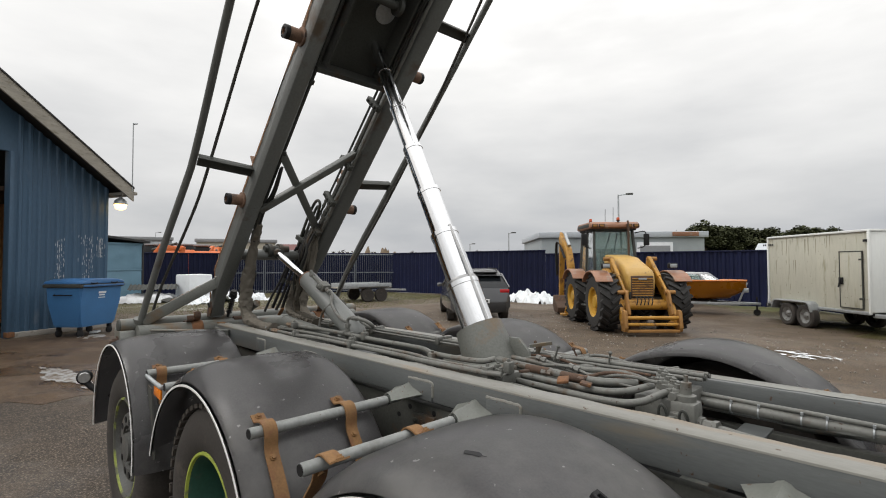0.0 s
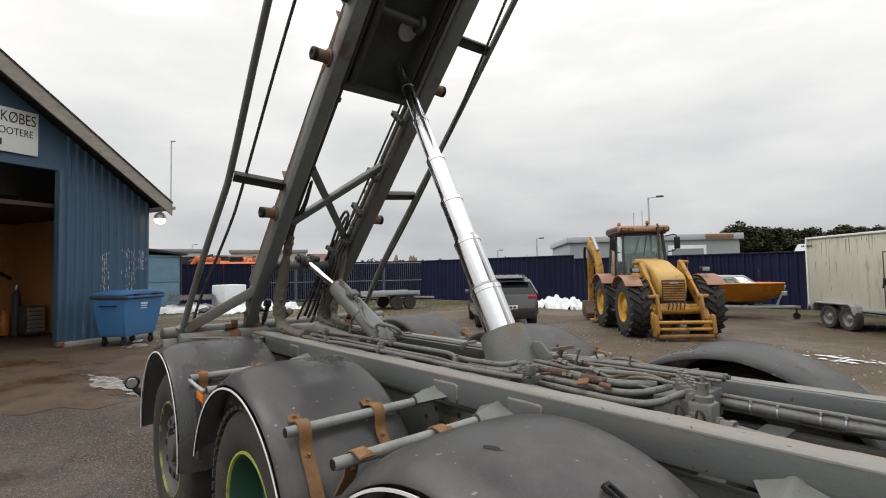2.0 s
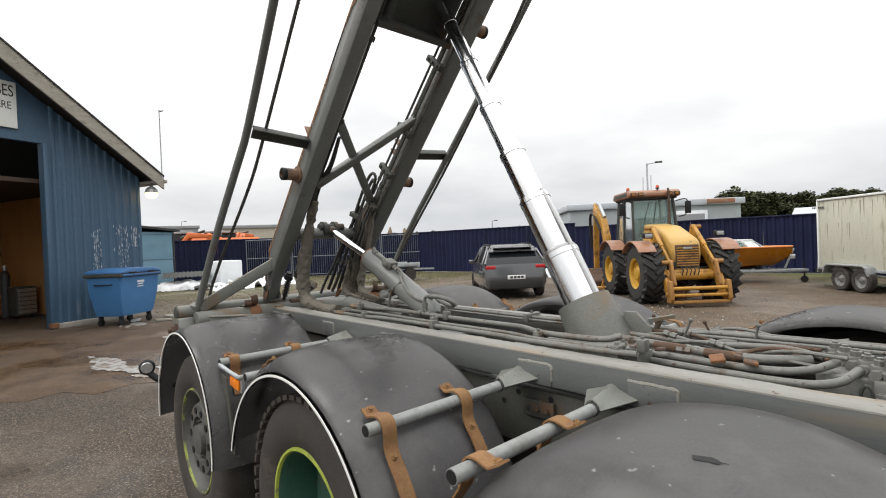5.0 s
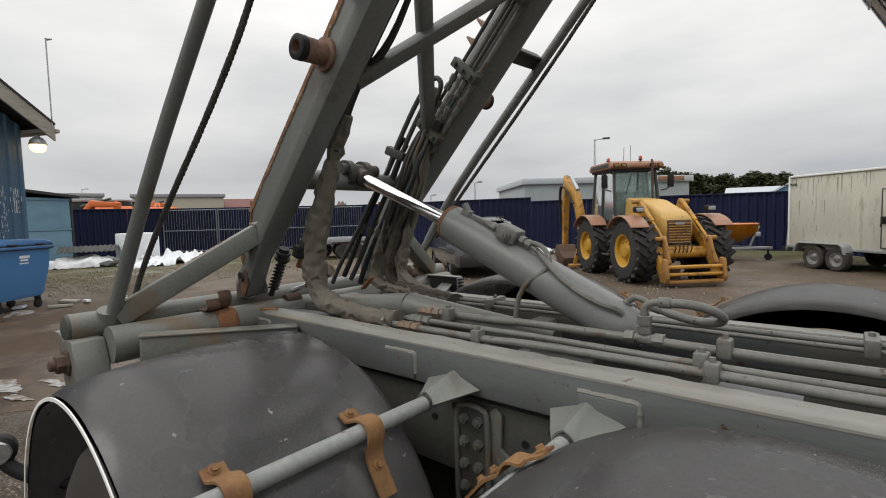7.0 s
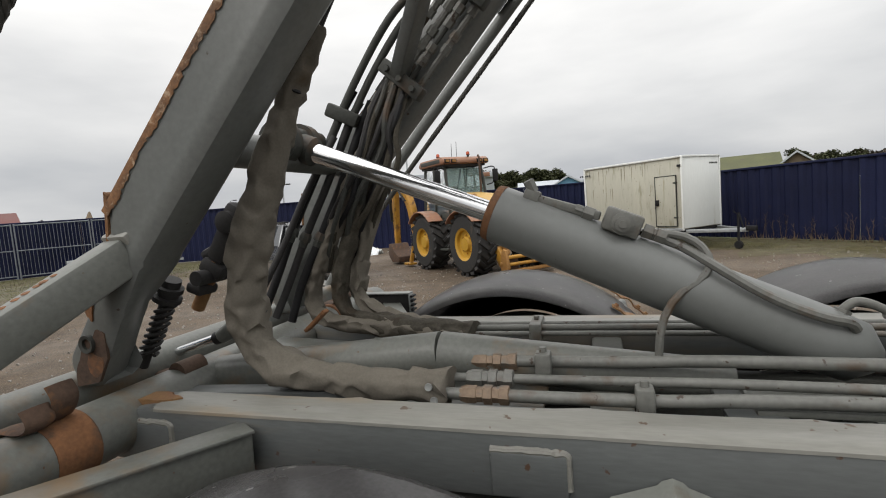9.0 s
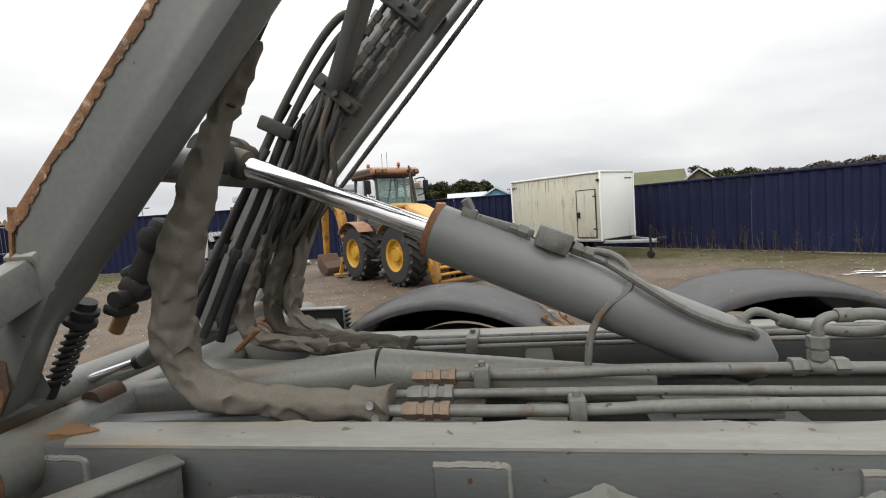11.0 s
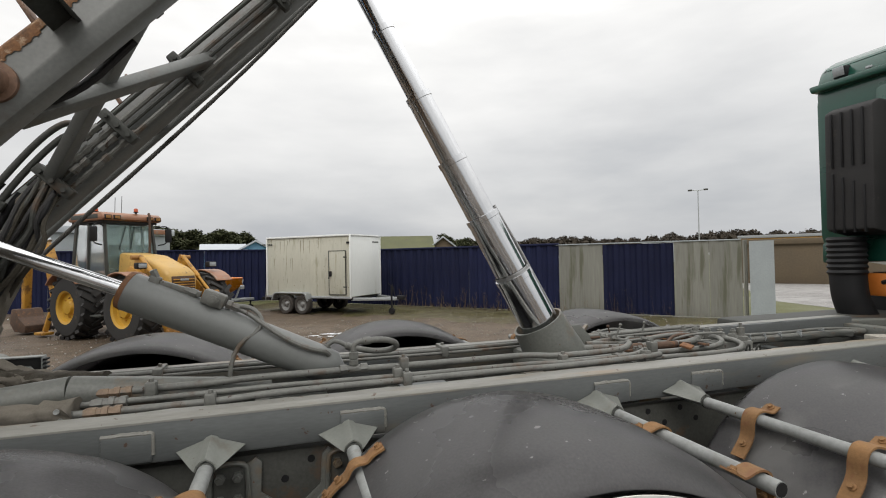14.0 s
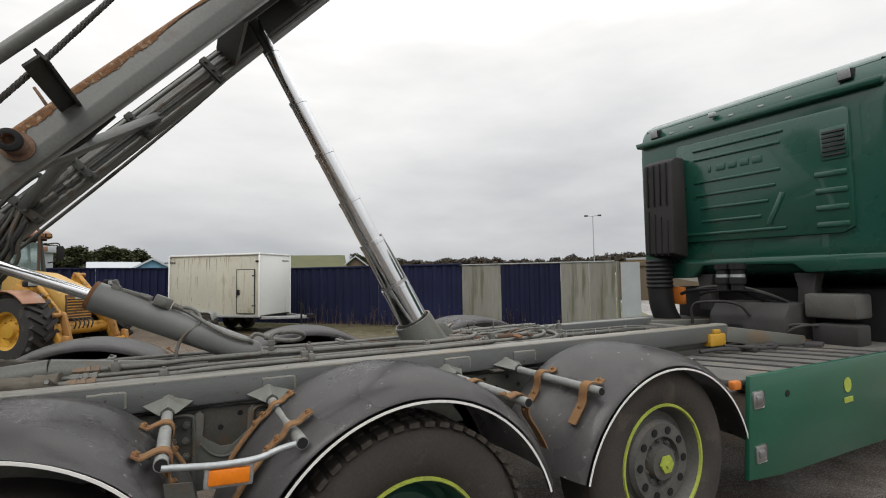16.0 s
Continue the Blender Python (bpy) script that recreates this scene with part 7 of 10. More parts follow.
part("rib", bm, M["black"], lb_)
bm = BM()
prism(bm, [(-3.6, 0.95), (-3.54, 0.95), (-3.46, 1.12), (-3.54, 1.12)], "y", 3.31, 3.322)
part("bracket", bm, M["grey_dark"], lb_)

# --- front end: side skirt, battery boxes, cab
bm = BM()
prism(bm, [(0.44, 0.43), (0.78, 0.4), (3.4, 0.36), (3.4, 1.0), (0.5, 1.01)], "y", 1.3, 1.33, 0.006)
skirt = part("side_skirt", bm, M["skirt_green"], truck, "glossy green side skirt panel")
for z in (0.872, 0.563):
    bm = BM()
    box(bm, (0.56, 1.296, z), (0.11, 0.012, 0.1), bev=0.012)
    box(bm, (0.56, 1.288, z), (0.06, 0.012, 0.05), bev=0.01)
    part("latch", bm, M["steel"], skirt, "square steel paddle latch")
bm = BM()
lathe(bm, (0.87, 1.298, 0.87), (0, -1, 0), [(0, 0.022), (0.004, 0.02)], 14)
part("hole", bm, M["black"], skirt)
bm = BM()
lathe(bm, (1.61, 1.298, 0.835), (0, -1, 0), [(0, 0.05), (0.002, 0.05)], 18)
part("emblem", bm, M["lime"], skirt, "plain lime round emblem")
bm = BM()
box(bm, (1.61, 1.297, 0.735), (0.12, 0.004, 0.035))
part("emblem", bm, M["lime"], skirt, "plain lime bar below the emblem")
bm = BM()
box(bm, (0.43, 1.35, 0.96), (0.07, 0.04, 0.05), bev=0.008)
part("marker_light", bm, M["amber_dull"], truck, "orange side marker light")
bm = BM()
box(bm, (1.9, 1.72, 0.96), (2.9, 0.72, 0.04), bev=0.01)
cover = part("tank_cover", bm, M["dusty_cover"], truck, "dusty grey sheet cover over the side tanks")
for k in range(7):
    bm = BM()
    x0 = 0.75 + 0.24 * k
    tube(bm, [(x0 - 0.16, 2.06, 0.984), (x0 - 0.06, 1.85, 0.984), (x0 + 0.06, 1.6, 0.984), (x0 + 0.16, 1.38, 0.983)], 0.009 if k % 3 else 0.005, 8)
    part("seam", bm, M["dusty_black"], cover, "dark rubber seam across the cover")
# hoses and a small bracket lying between the rail and the cover
for k, pts in enumerate(([(1.15, 2.06, 1.0), (1.3, 1.98, 1.02), (1.5, 1.95, 1.0), (1.68, 2.0, 1.02), (1.8, 1.93, 1.0)], [(1.4, 2.02, 1.03), (1.55, 1.9, 1.02), (1.75, 1.86, 1.0), (2.0, 1.92, 1.01)], [(1.75, 2.02, 1.0), (1.95, 1.85, 1.02), (2.15, 1.84, 1.0), (2.4, 1.9, 1.0)])):
    bm = BM()
    tube(bm, pts, 0.016 - 0.003 * k, 8)
    part("hose", bm, M["dusty_black"], truck, "dirty black hose beside the rail")
for x, y, w, d, h_ in ((1.62, 1.93, 0.13, 0.09, 0.05), (1.95, 1.98, 0.16, 0.08, 0.04), (2.28, 1.8, 0.2, 0.12, 0.035)):
    bm = BM()
    box(bm, (x, y, 0.98 + h_ / 2), (w, d, h_), rot=(0, 0, 18), bev=0.012)
    part("bracket", bm, M["dusty_black"], truck)
bm = BM()
box(bm, (1.25, 2.38, 1.115), (0.34, 0.11, 0.06), rot=(0, 0, -24), bev=0.008)
part("wooden_block", bm, M["fascia"], truck, "weathered wooden block between the rails")
bm = BM()
beam(bm, (1.6, 2.17, 1.1), (2.45, 2.0, 0.98), 0.12, 0.13, 0.012)
part("front_rail", bm, M["grey"], truck)
bm = BM()
beam(bm, (1.6, 2.93, 1.1), (2.9, 2.93, 1.05), 0.1, 0.11, 0.012)
part("front_rail", bm, M["grey"], truck)
bm = BM()
lathe(bm, (2.45, 1.99, 0.98), (0.9, -0.18, -0.12), [(0, 0.05), (0.03, 0.05), (0.032, 0.03), (0.05, 0.03)], 8)
part("end_bolt", bm, M["rust"], truck)
bm = BM()
box(bm, (1.45, 2.13, 1.1), (0.2, 0.07, 0.1), bev=0.012)
box(bm, (1.45, 2.13, 1.165), (0.09, 0.06, 0.04), bev=0.01)
bmesh.ops.translate(bm, vec=(0, 0, -0.035), verts=bm.verts[:])
part("yellow_valve", bm, M["yellow_clean"], truck, "chipped yellow valve block")
bm = BM()
tube(bm, [(0.3, 2.72, 1.1), (0.6, 2.7, 1.12), (0.85, 2.71, 1.105), (1.05, 2.67, 1.125), (1.22, 2.63, 1.12)], 0.02, 10, 2, 0.5)
part("conduit", bm, M["grey_dark"], truck, "lumpy dark cable conduit")

CX0, CX1 = 2.66, 4.8
# cab shell: rounded outline pushed along y with slanted lower edge
bm = BM()
prism(bm, [(CX0 + 0.1, 1.6), (CX0, 1.75), (CX0, 3.1), (CX0 + 0.03, 3.33), (CX0 + 0.12, 3.45), (CX0 + 0.4, 3.54), (CX1 - 0.3, 3.6), (CX1, 2.9), (CX1 + 0.1, 1.6), (CX1 + 0.1, 1.3), (CX0 + 1.0, 1.48)], "y", 1.3, 3.82, 0.09)
cab = part("cab", bm, M["cab_green"], truck, "glossy dark green sleeper cab seen from behind", sharp=30)
bm = BM()
prism(bm, [(1.36, 3.15), (3.8, 3.17), (3.82, 3.24), (1.34, 3.22)], "x", CX0 - 0.06, CX0 + 0.1, 0.02)
part("roof_gutter", bm, M["cab_green"], cab)
bm = BM()
prism(bm, [(1.6, 1.99), (1.69, 1.94), (3.22, 1.955), (3.27, 1.99), (3.27, 3.05), (3.22, 3.07), (1.63, 3.04), (1.6, 3.01)], "x", CX0 - 0.035, CX0 + 0.02, 0.014)
part("pressed_panel", bm, M["cab_green"], cab, "large raised panel pressed into the cab's back")
bm = BM()
prism(bm, [(1.36, 1.62), (2.0, 1.6), (2.1, 1.68), (3.0, 1.69), (3.12, 1.56), (3.76, 1.54), (3.76, 1.72), (3.7, 1.76), (1.4, 1.76), (1.36, 1.72)], "x", CX0 - 0.03, CX0 + 0.1, 0.02)
part("lower_panel", bm, M["cab_green"], cab)
for k, (y0, y1, z) in enumerate(((2.12, 3.06, 2.96), (2.15, 3.05, 2.855), (2.16, 3.06, 2.6), (2.21, 3.04, 2.455), (2.28, 3.0, 2.31), (2.35, 2.98, 2.165), (2.13, 3.2, 2.03))):
    bm = BM()
    beam(bm, (CX0 - 0.036, y0, z), (CX0 - 0.036, y1, z + 0.01), 0.03, 0.03, 0.01)
    part("pressed_rib", bm, M["cab_green"], cab)
for k in range(4):
    bm = BM()
    beam(bm, (CX0 - 0.036, 1.63, 2.47 - k * 0.15), (CX0 - 0.036, 1.88, 2.475 - k * 0.15), 0.03, 0.05, 0.012)
    part("pressed_rib", bm, M["cab_green"], cab)
bm = BM()
beam(bm, (CX0 - 0.036, 2.29, 2.07), (CX0 - 0.036, 2.15, 2.37), 0.03, 0.05, 0.012)
part("pressed_rib", bm, M["cab_green"], cab)
for k, w in enumerate((0.03, 0.1, 0.09, 0.09, 0.1)):
    bm = BM()
    box(bm, (CX0 - 0.036, 2.87 - k * 0.125, 2.735), (0.014, w, 0.07), bev=0.005)
    part("emblem", bm, M["cab_green"], cab, "plain embossed emblem bar")
bm = BM()
box(bm, (CX0 - 0.036, 1.715, 2.735), (0.02, 0.21, 0.29), bev=0.01)
vent = part("vent", bm, M["cab_green"], cab)
for k in range(6):
    bm = BM()
    box(bm, (CX0 - 0.05, 1.715, 2.635 + k * 0.04), (0.012, 0.17, 0.022), rot=(0, 25, 0))
    part("slat", bm, M["black"], vent)
for y, z in ((3.57, 3.31), (1.62, 3.32)):
    bm = BM()
    box(bm, (CX0 + 0.03, y, z), (0.09, 0.11, 0.1), rot=(0, -10, 0), bev=0.012)
    wl_ = part("work_light", bm, M["black"], cab, "square work light on the cab roof")
    bm = BM()
    box(bm, (CX0 - 0.018, y, z), (0.01, 0.095, 0.085), rot=(0, -10, 0), bev=0.004)
    part("lens", bm, M["galv"], wl_)
bm = BM()
box(bm, (CX0 - 0.0, 2.83, 3.33), (0.06, 0.07, 0.05), bev=0.01)
for y in (3.3, 3.05, 2.6, 2.3, 2.05):
    box(bm, (CX0 - 0.05, y, 3.25), (0.02, 0.05, 0.02), bev=0.004)
part("roof_fittings", bm, M["galv"], cab)
# cab mounts and pipework below the cab's back
for y in (2.05, 3.05):
    bm = BM()
    prism(bm, [(y - 0.1, 1.6), (y + 0.1, 1.6), (y + 0.07, 1.45), (y + 0.08, 1.2), (y - 0.08, 1.2), (y - 0.07, 1.45)], "x", 2.72, 2.86, 0.015)
    part("cab_mount", bm, M["dusty_black"], truck, "dark grey cast cab mount")
for k, (y, z) in enumerate(((2.5, 1.42), (2.6, 1.46), (2.72, 1.43))):
    bm = BM()
    tube(bm, [(2.55, y + 0.5, z - 0.05), (2.5, y + 0.35, z), (2.52, y, z + 0.02), (2.56, y - 0.25, z - 0.04), (2.7, y - 0.45, z - 0.16)], 0.013 + 0.003 * k, 8)
    part("air_pipe", bm, M["grey_dark"] if k == 1 else M["black"], truck)
for y, w, z in ((1.75, 0.34, 1.06), (2.25, 0.22, 1.02)):
    bm = BM()
    box(bm, (2.62, y, z), (0.24, w, 0.18), bev=0.02)
    part("under_box", bm, M["black_soft"], truck)
# air intake stack behind the cab
bm = BM()
prism(bm, [(2.36, 1.83), (2.62, 1.78), (2.62, 2.92), (2.48, 2.93), (2.38, 2.88)], "y", 3.15, 3.54, 0.03)
stack = part("air_intake", bm, M["black_soft"], truck, "ribbed dark plastic air intake stack")
for k in range(4):
    for z0, z1 in ((1.85, 2.25 + 0.04 * k), (2.42, 2.9)):
        bm = BM()
        box(bm, (2.365, 3.22 + k * 0.082, (z0 + z1) / 2 - 0.04), (0.02, 0.016, z1 - z0), bev=0.004)
        part("rib", bm, M["black"], stack)
bm = BM()
prof = []
for k in range(15):
    prof.append((k * 0.024, 0.15 if k % 2 else 0.135))
lathe(bm, (2.5, 3.46, 1.44), (0, 0, 1), prof, 28)
part("bellows", bm, M["black"], truck, "black rubber bellows")
bm = BM()
tube(bm, [(2.5, 3.46, 1.46), (2.51, 3.45, 1.2), (2.62, 3.4, 0.98)], 0.135, 20)
part("duct", bm, M["black"], truck)
bm = BM()
box(bm, (2.66, 3.33, 1.355), (0.03, 0.16, 0.2), bev=0.01)
part("reflector", bm, M["amber_dull"], truck, "orange reflector plate")
# engine tunnel and boxes under the cab
bm = BM()
prism(bm, [(2.35, 0.95), (2.35, 1.2), (2.45, 1.32), (2.9, 1.32), (2.9, 0.95)], "y", 2.05, 2.78, 0.04)
part("engine_cover", bm, M["dusty_black"], truck, "dark plastic cover behind the cab")
bm = BM()
prism(bm, [(2.4, 0.96), (2.62, 0.96), (2.6, 1.08), (2.57, 1.11), (2.44, 1.11), (2.4, 1.08)], "x", 2.335, 2.345)
part("notch", bm, M["black"], truck, "dark cut-out in the cover")
bm = BM()
lathe(bm, (2.3, 2.52, 1.03), (-1, -0.2, 0.1), [(0, 0.055), (0.05, 0.055), (0.055, 0.04), (0.1, 0.04), (0.105, 0.05), (0.13, 0.05)], 14)
lathe(bm, (2.26, 2.47, 1.03), (0.1, -1, -0.2), [(0, 0.045), (0.12, 0.04), (0.14, 0.03)], 14)
part("pump_flange", bm, M["steel"], truck, "worn steel pump flange")
for y in (2.44, 2.58):
    bm = BM()
    lathe(bm, (2.32, y, 1.44), (0, 0, 1), [(0, 0.06), (0.06, 0.06), (0.065, 0.075), (0.12, 0.075), (0.125, 0.06), (0.2, 0.06), (0.205, 0.075), (0.26, 0.075)], 20)
    f = part("filter_can", bm, M["black"], truck, "black filter can with pale bands")
    bm = BM()
    lathe(bm, (2.32, y, 1.565), (0, 0, 1), [(0, 0.066), (0.03, 0.066)], 20)
    part("band", bm, M["galv"], f)
bm = BM()
box(bm, (2.75, 1.82, 1.3), (0.3, 0.4, 0.22), bev=0.03)
part("control_box", bm, M["hub"], truck)
bm = BM()
lathe(bm, (2.65, 2.25, 1.1), (0, 0, 1), [(0, 0.09), (0.06, 0.1), (0.1, 0.08), (0.14, 0.1), (0.18, 0.08), (0.22, 0.1)], 18)
part("air_spring", bm, M["black"], truck)
for k in range(2):
    bm = BM()
    tube(bm, [(2.4, 2.1 + 0.1 * k, 1.0), (2.36, 2.0 + 0.1 * k, 1.12), (2.5, 1.86 + 0.08 * k, 1.15), (2.75, 1.75 + 0.1 * k, 1.05)], 0.013, 8)
    part("cable", bm, M["dusty_black"], truck)
bm = BM()
box(bm, (3.6, YC, 1.15), (1.2, 2.1, 0.6), bev=0.03)
part("under_body", bm, M["black"], truck)
bm = BM()
box(bm, (2.2, 3.3, 0.9), (1.8, 0.9, 0.4), bev=0.03)
part("far_tank", bm, M["grey_dark"], truck)
bm = BM()
tube(bm, [(2.2, 2.85, 1.1), (2.18, 2.85, 1.3), (2.22, 2.7, 1.33), (2.25, 2.4, 1.33), (2.35, 2.36, 1.2)], 0.014, 8)
part("grab_tube", bm, M["black_soft"], truck)
for side in (0, 1):
    bm = BM()
    lathe(bm, (4.3, my(1.35, side), 0.52), (0, 1 if side == 0 else -1, 0), [(0.03, 0.3), (0.0, 0.4), (0.03, 0.5), (0.06, 0.515), (0.25, 0.515), (0.29, 0.43), (0.26, 0.3)], 40)
    w = part("wheel", bm, M["rubber"], truck, "black front tyre")
    bm = BM()
    lathe(bm, (4.3, my(1.4, side), 0.52), (0, 1 if side == 0 else -1, 0), [(0, 0.3), (0.06, 0.27), (0.06, 0.0)], 36, caps=False)
    part("rim", bm, M["hub"], w)


# ---------------------------------------------------------------- backhoe loader
def loader_wheel(parent, x, y, r, w, out):
    o = (x, y, r)
    axis = (0, out, 0)
    bm = BM()
    lathe(bm, o, axis, [(-w * 0.5, r * 0.52), (-w * 0.52, r * 0.7), (-w * 0.5, r * 0.86), (-w * 0.38, r * 0.935), (w * 0.38, r * 0.935), (w * 0.5, r * 0.86), (w * 0.52, r * 0.7), (w * 0.5, r * 0.52)], 44, caps=False)
    tyre = part("wheel", bm, M["rubber_black"], parent, "big black lugged tyre on a yellow rim")
    for k in range(20):
        for s in (-1, 1):
            a = 2 * math.pi * (k + (0.5 if s > 0 else 0)) / 20
            m = Matrix.Translation(o) @ Matrix.Rotation(a, 4, "Y") @ Matrix.Translation((0, s * w * 0.26, r * 0.955)) @ Matrix.Rotation(radians(38 * s), 4, "Z")
            lug = BM()
            bmesh.ops.create_cube(lug, size=1.0, matrix=m @ Matrix.Diagonal((0.075, w * 0.6, r * 0.1, 1)))
            part("lug", lug, M["rubber_black"], tyre)
    bm = BM()
    lathe(bm, o, axis, [(w * 0.5, r * 0.53), (w * 0.44, r * 0.46), (w * 0.3, r * 0.44), (w * 0.26, r * 0.36), (w * 0.3, r * 0.24), (w * 0.42, r * 0.2), (w * 0.44, 0)], 36, caps=False)
    rim = part("rim", bm, M["yellow_clean"], tyre, "yellow dished rim")
    for k in range(8):
        bm = BM()
        a = 2 * math.pi * k / 8
        bolt(bm, (x + math.cos(a) * r * 0.29, y + out * w * 0.27, r + math.sin(a) * r * 0.29), axis, 0.02, 0.03)
        part("wheel_nut", bm, M["yellow"], tyre)
    return tyre


loader = root("backhoe_loader", (-5.825, 13.217, 0), "worn yellow backhoe loader with orange cab roof, parked on gravel", "loader", rz=-42.5)
for x in (-1.04, 1.04):
    for y in (-0.84, 0.84):
        loader_wheel(loader, x, y, 0.72, 0.48, 1 if y > 0 else -1)
bm = BM()
box(bm, (0, 0, 0.8), (2.9, 0.6, 0.4), bev=0.04)
rod(bm, (-1.04, -0.8, 0.72), (-1.04, 0.8, 0.72), 0.12)
rod(bm, (1.04, -0.8, 0.72), (1.04, 0.8, 0.72), 0.12)
part("chassis", bm, M["grey_dark"], loader)
bm = BM()
prism(bm, [(-0.35, 1.0), (1.4, 0.85), (1.47, 1.2), (1.43, 1.42), (1.3, 1.56), (0.5, 1.84), (-0.35, 1.93)], "y", -0.38, 0.38, 0.07)
for v in bm.verts:
    if v.co.z > 1.5:
        v.co.y *= 0.86
    v.co.y *= 1.0 - 0.12 * max(0.0, v.co.x) / 1.4
hood = part("hood", bm, M["hood_yellow"], loader, "faded yellow engine hood")
bm = BM()
box(bm, (1.465, 0, 1.12), (0.04, 0.54, 0.52), rot=(0, -3, 0), bev=0.015)
grille = part("grille", bm, M["rust_dark"], hood, "brown front grille")
for k in range(8):
    bm = BM()
    box(bm, (1.488, 0, 0.9 + k * 0.058), (0.02, 0.5, 0.022), bev=0.004)
    part("grille_slat", bm, M["yellow"], grille)
bm = BM()
box(bm, (1.5, 0, 1.3), (0.012, 0.2, 0.045), bev=0.004)
part("badge", bm, M["galv"], grille, "plain pale badge")
bm = BM()
box(bm, (1.42, 0, 0.7), (0.22, 0.56, 0.26), bev=0.03)
part("nose_weight", bm, M["loader_brown"], loader)
bm = BM()
rod(bm, (1.5, -0.5, 0.72), (1.5, 0.5, 0.72), 0.085)
part("front_tube", bm, M["yellow"], loader)
for y in (-0.95, 0.95):
    for x0, w in ((1.04, 0.775), (-1.04, 0.8)):
        bm = BM()
        pts = []
        for k in range(9):
            a = radians(142 - 100 * k / 8)
            pts.append((x0 + math.cos(a) * (w + 0.02), 0.73 + math.sin(a) * w))
        inner = [(x0 + (px - x0) * 0.95, 0.73 + (pz - 0.73) * 0.96) for px, pz in pts]
        prism(bm, pts + inner[::-1], "y", y - 0.22, y + 0.2, 0.012)
        part("mudguard", bm, M["loader_orange"], loader, "faded orange mudguard")
    bm = BM()
    box(bm, (1.28, y * 0.87, 1.62), (0.14, 0.22, 0.13), bev=0.03)
    hl = part("headlight", bm, M["black"], loader)
    bm = BM()
    box(bm, (1.356, y * 0.87, 1.62), (0.012, 0.17, 0.09), bev=0.01)
    part("lens", bm, M["galv"], hl)
    bm = BM()
    box(bm, (0.0, y * 0.95, 0.56), (0.36, 0.24, 0.04), bev=0.008)
    beam(bm, (0.0, y * 0.8, 0.58), (0.0, y * 0.8, 1.0), 0.05, 0.05)
    part("step", bm, M["grey_dark"], loader)
# cab, written over the middle and set back
def cpart(name, bm, material, parent, label=""):
    for v in bm.verts:
        v.co.x = v.co.x * 0.83 - 0.74
        v.co.y *= 0.87
        v.co.z = 1.05 + (v.co.z - 1.05) * 0.96
    return part(name, bm, material, parent, label)


# cab
bm = BM()
prism(bm, [(-1.15, 1.05), (0.5, 1.05), (0.55, 1.45), (-1.15, 1.45)], "y", -0.7, 0.7, 0.03)
cpart("cab_base", bm, M["grey_dark"], loader)
posts = [((0.5, -0.68, 1.4), (0.28, -0.62, 2.68)), ((0.5, 0.68, 1.4), (0.28, 0.62, 2.68)), ((-0.35, -0.71, 1.1), (-0.35, -0.66, 2.68)), ((-0.35, 0.71, 1.1), (-0.35, 0.66, 2.68)), ((-1.13, -0.69, 1.4), (-1.02, -0.63, 2.68)), ((-1.13, 0.69, 1.4), (-1.02, 0.63, 2.68))]
for a, b in posts:
    bm = BM()
    beam(bm, a, b, 0.08, 0.08, 0.015)
    cpart("cab_post", bm, M["grey_dark"], loader)
bm = BM()
beam(bm, (0.5, -0.68, 1.42), (0.5, 0.68, 1.42), 0.07, 0.07, 0.01)
beam(bm, (-1.13, -0.68, 1.42), (-1.13, 0.68, 1.42), 0.07, 0.07, 0.01)
cpart("cab_sill", bm, M["grey_dark"], loader)
for q in (((0.49, -0.63, 1.46), (0.49, 0.63, 1.46), (0.28, 0.58, 2.64), (0.28, -0.58, 2.64)),
          ((-1.12, -0.64, 1.46), (-1.12, 0.64, 1.46), (-1.01, 0.6, 2.64), (-1.01, -0.6, 2.64)),
          ((-0.3, -0.7, 1.15), (0.46, -0.68, 1.45), (0.26, -0.63, 2.64), (-0.3, -0.66, 2.64)),
          ((-0.3, 0.7, 1.15), (0.46, 0.68, 1.45), (0.26, 0.63, 2.64), (-0.3, 0.66, 2.64)),
          ((-1.1, -0.69, 1.45), (-0.4, -0.7, 1.45), (-0.4, -0.66, 2.64), (-1.0, -0.63, 2.64)),
          ((-1.1, 0.69, 1.45), (-0.4, 0.7, 1.45), (-0.4, 0.66, 2.64), (-1.0, 0.63, 2.64))):
    bm = BM()
    bm.faces.new([bm.verts.new(p) for p in q])
    bmesh.ops.solidify(bm, geom=bm.faces[:], thickness=0.008)
    w = cpart("window", bm, M["pane"], loader, "tinted cab window pane")
    w.visible_shadow = False
bm = BM()
prism(bm, [(-1.15, 2.73), (0.44, 2.73), (0.54, 2.76), (0.52, 2.86), (0.4, 2.93), (-1.05, 2.93), (-1.2, 2.82)], "y", -0.79, 0.79, 0.04)
roof_base = BM()
box(roof_base, (-0.36, 0, 2.71), (1.56, 1.42, 0.06), bev=0.015)
cpart("roof_frame", roof_base, M["black_soft"], loader)
cpart("cab_roof", bm, M["loader_orange"], loader, "faded orange cab roof")
for y in (-0.66, -0.44, 0.44, 0.66):
    bm = BM()
    box(bm, (0.53, y, 2.81), (0.06, 0.17, 0.1), bev=0.012)
    wk = cpart("roof_light", bm, M["black"], loader)
    bm = BM()
    box(bm, (0.562, y, 2.81), (0.012, 0.12, 0.065), bev=0.004)
    cpart("lens", bm, M["loader_brown"], wk)
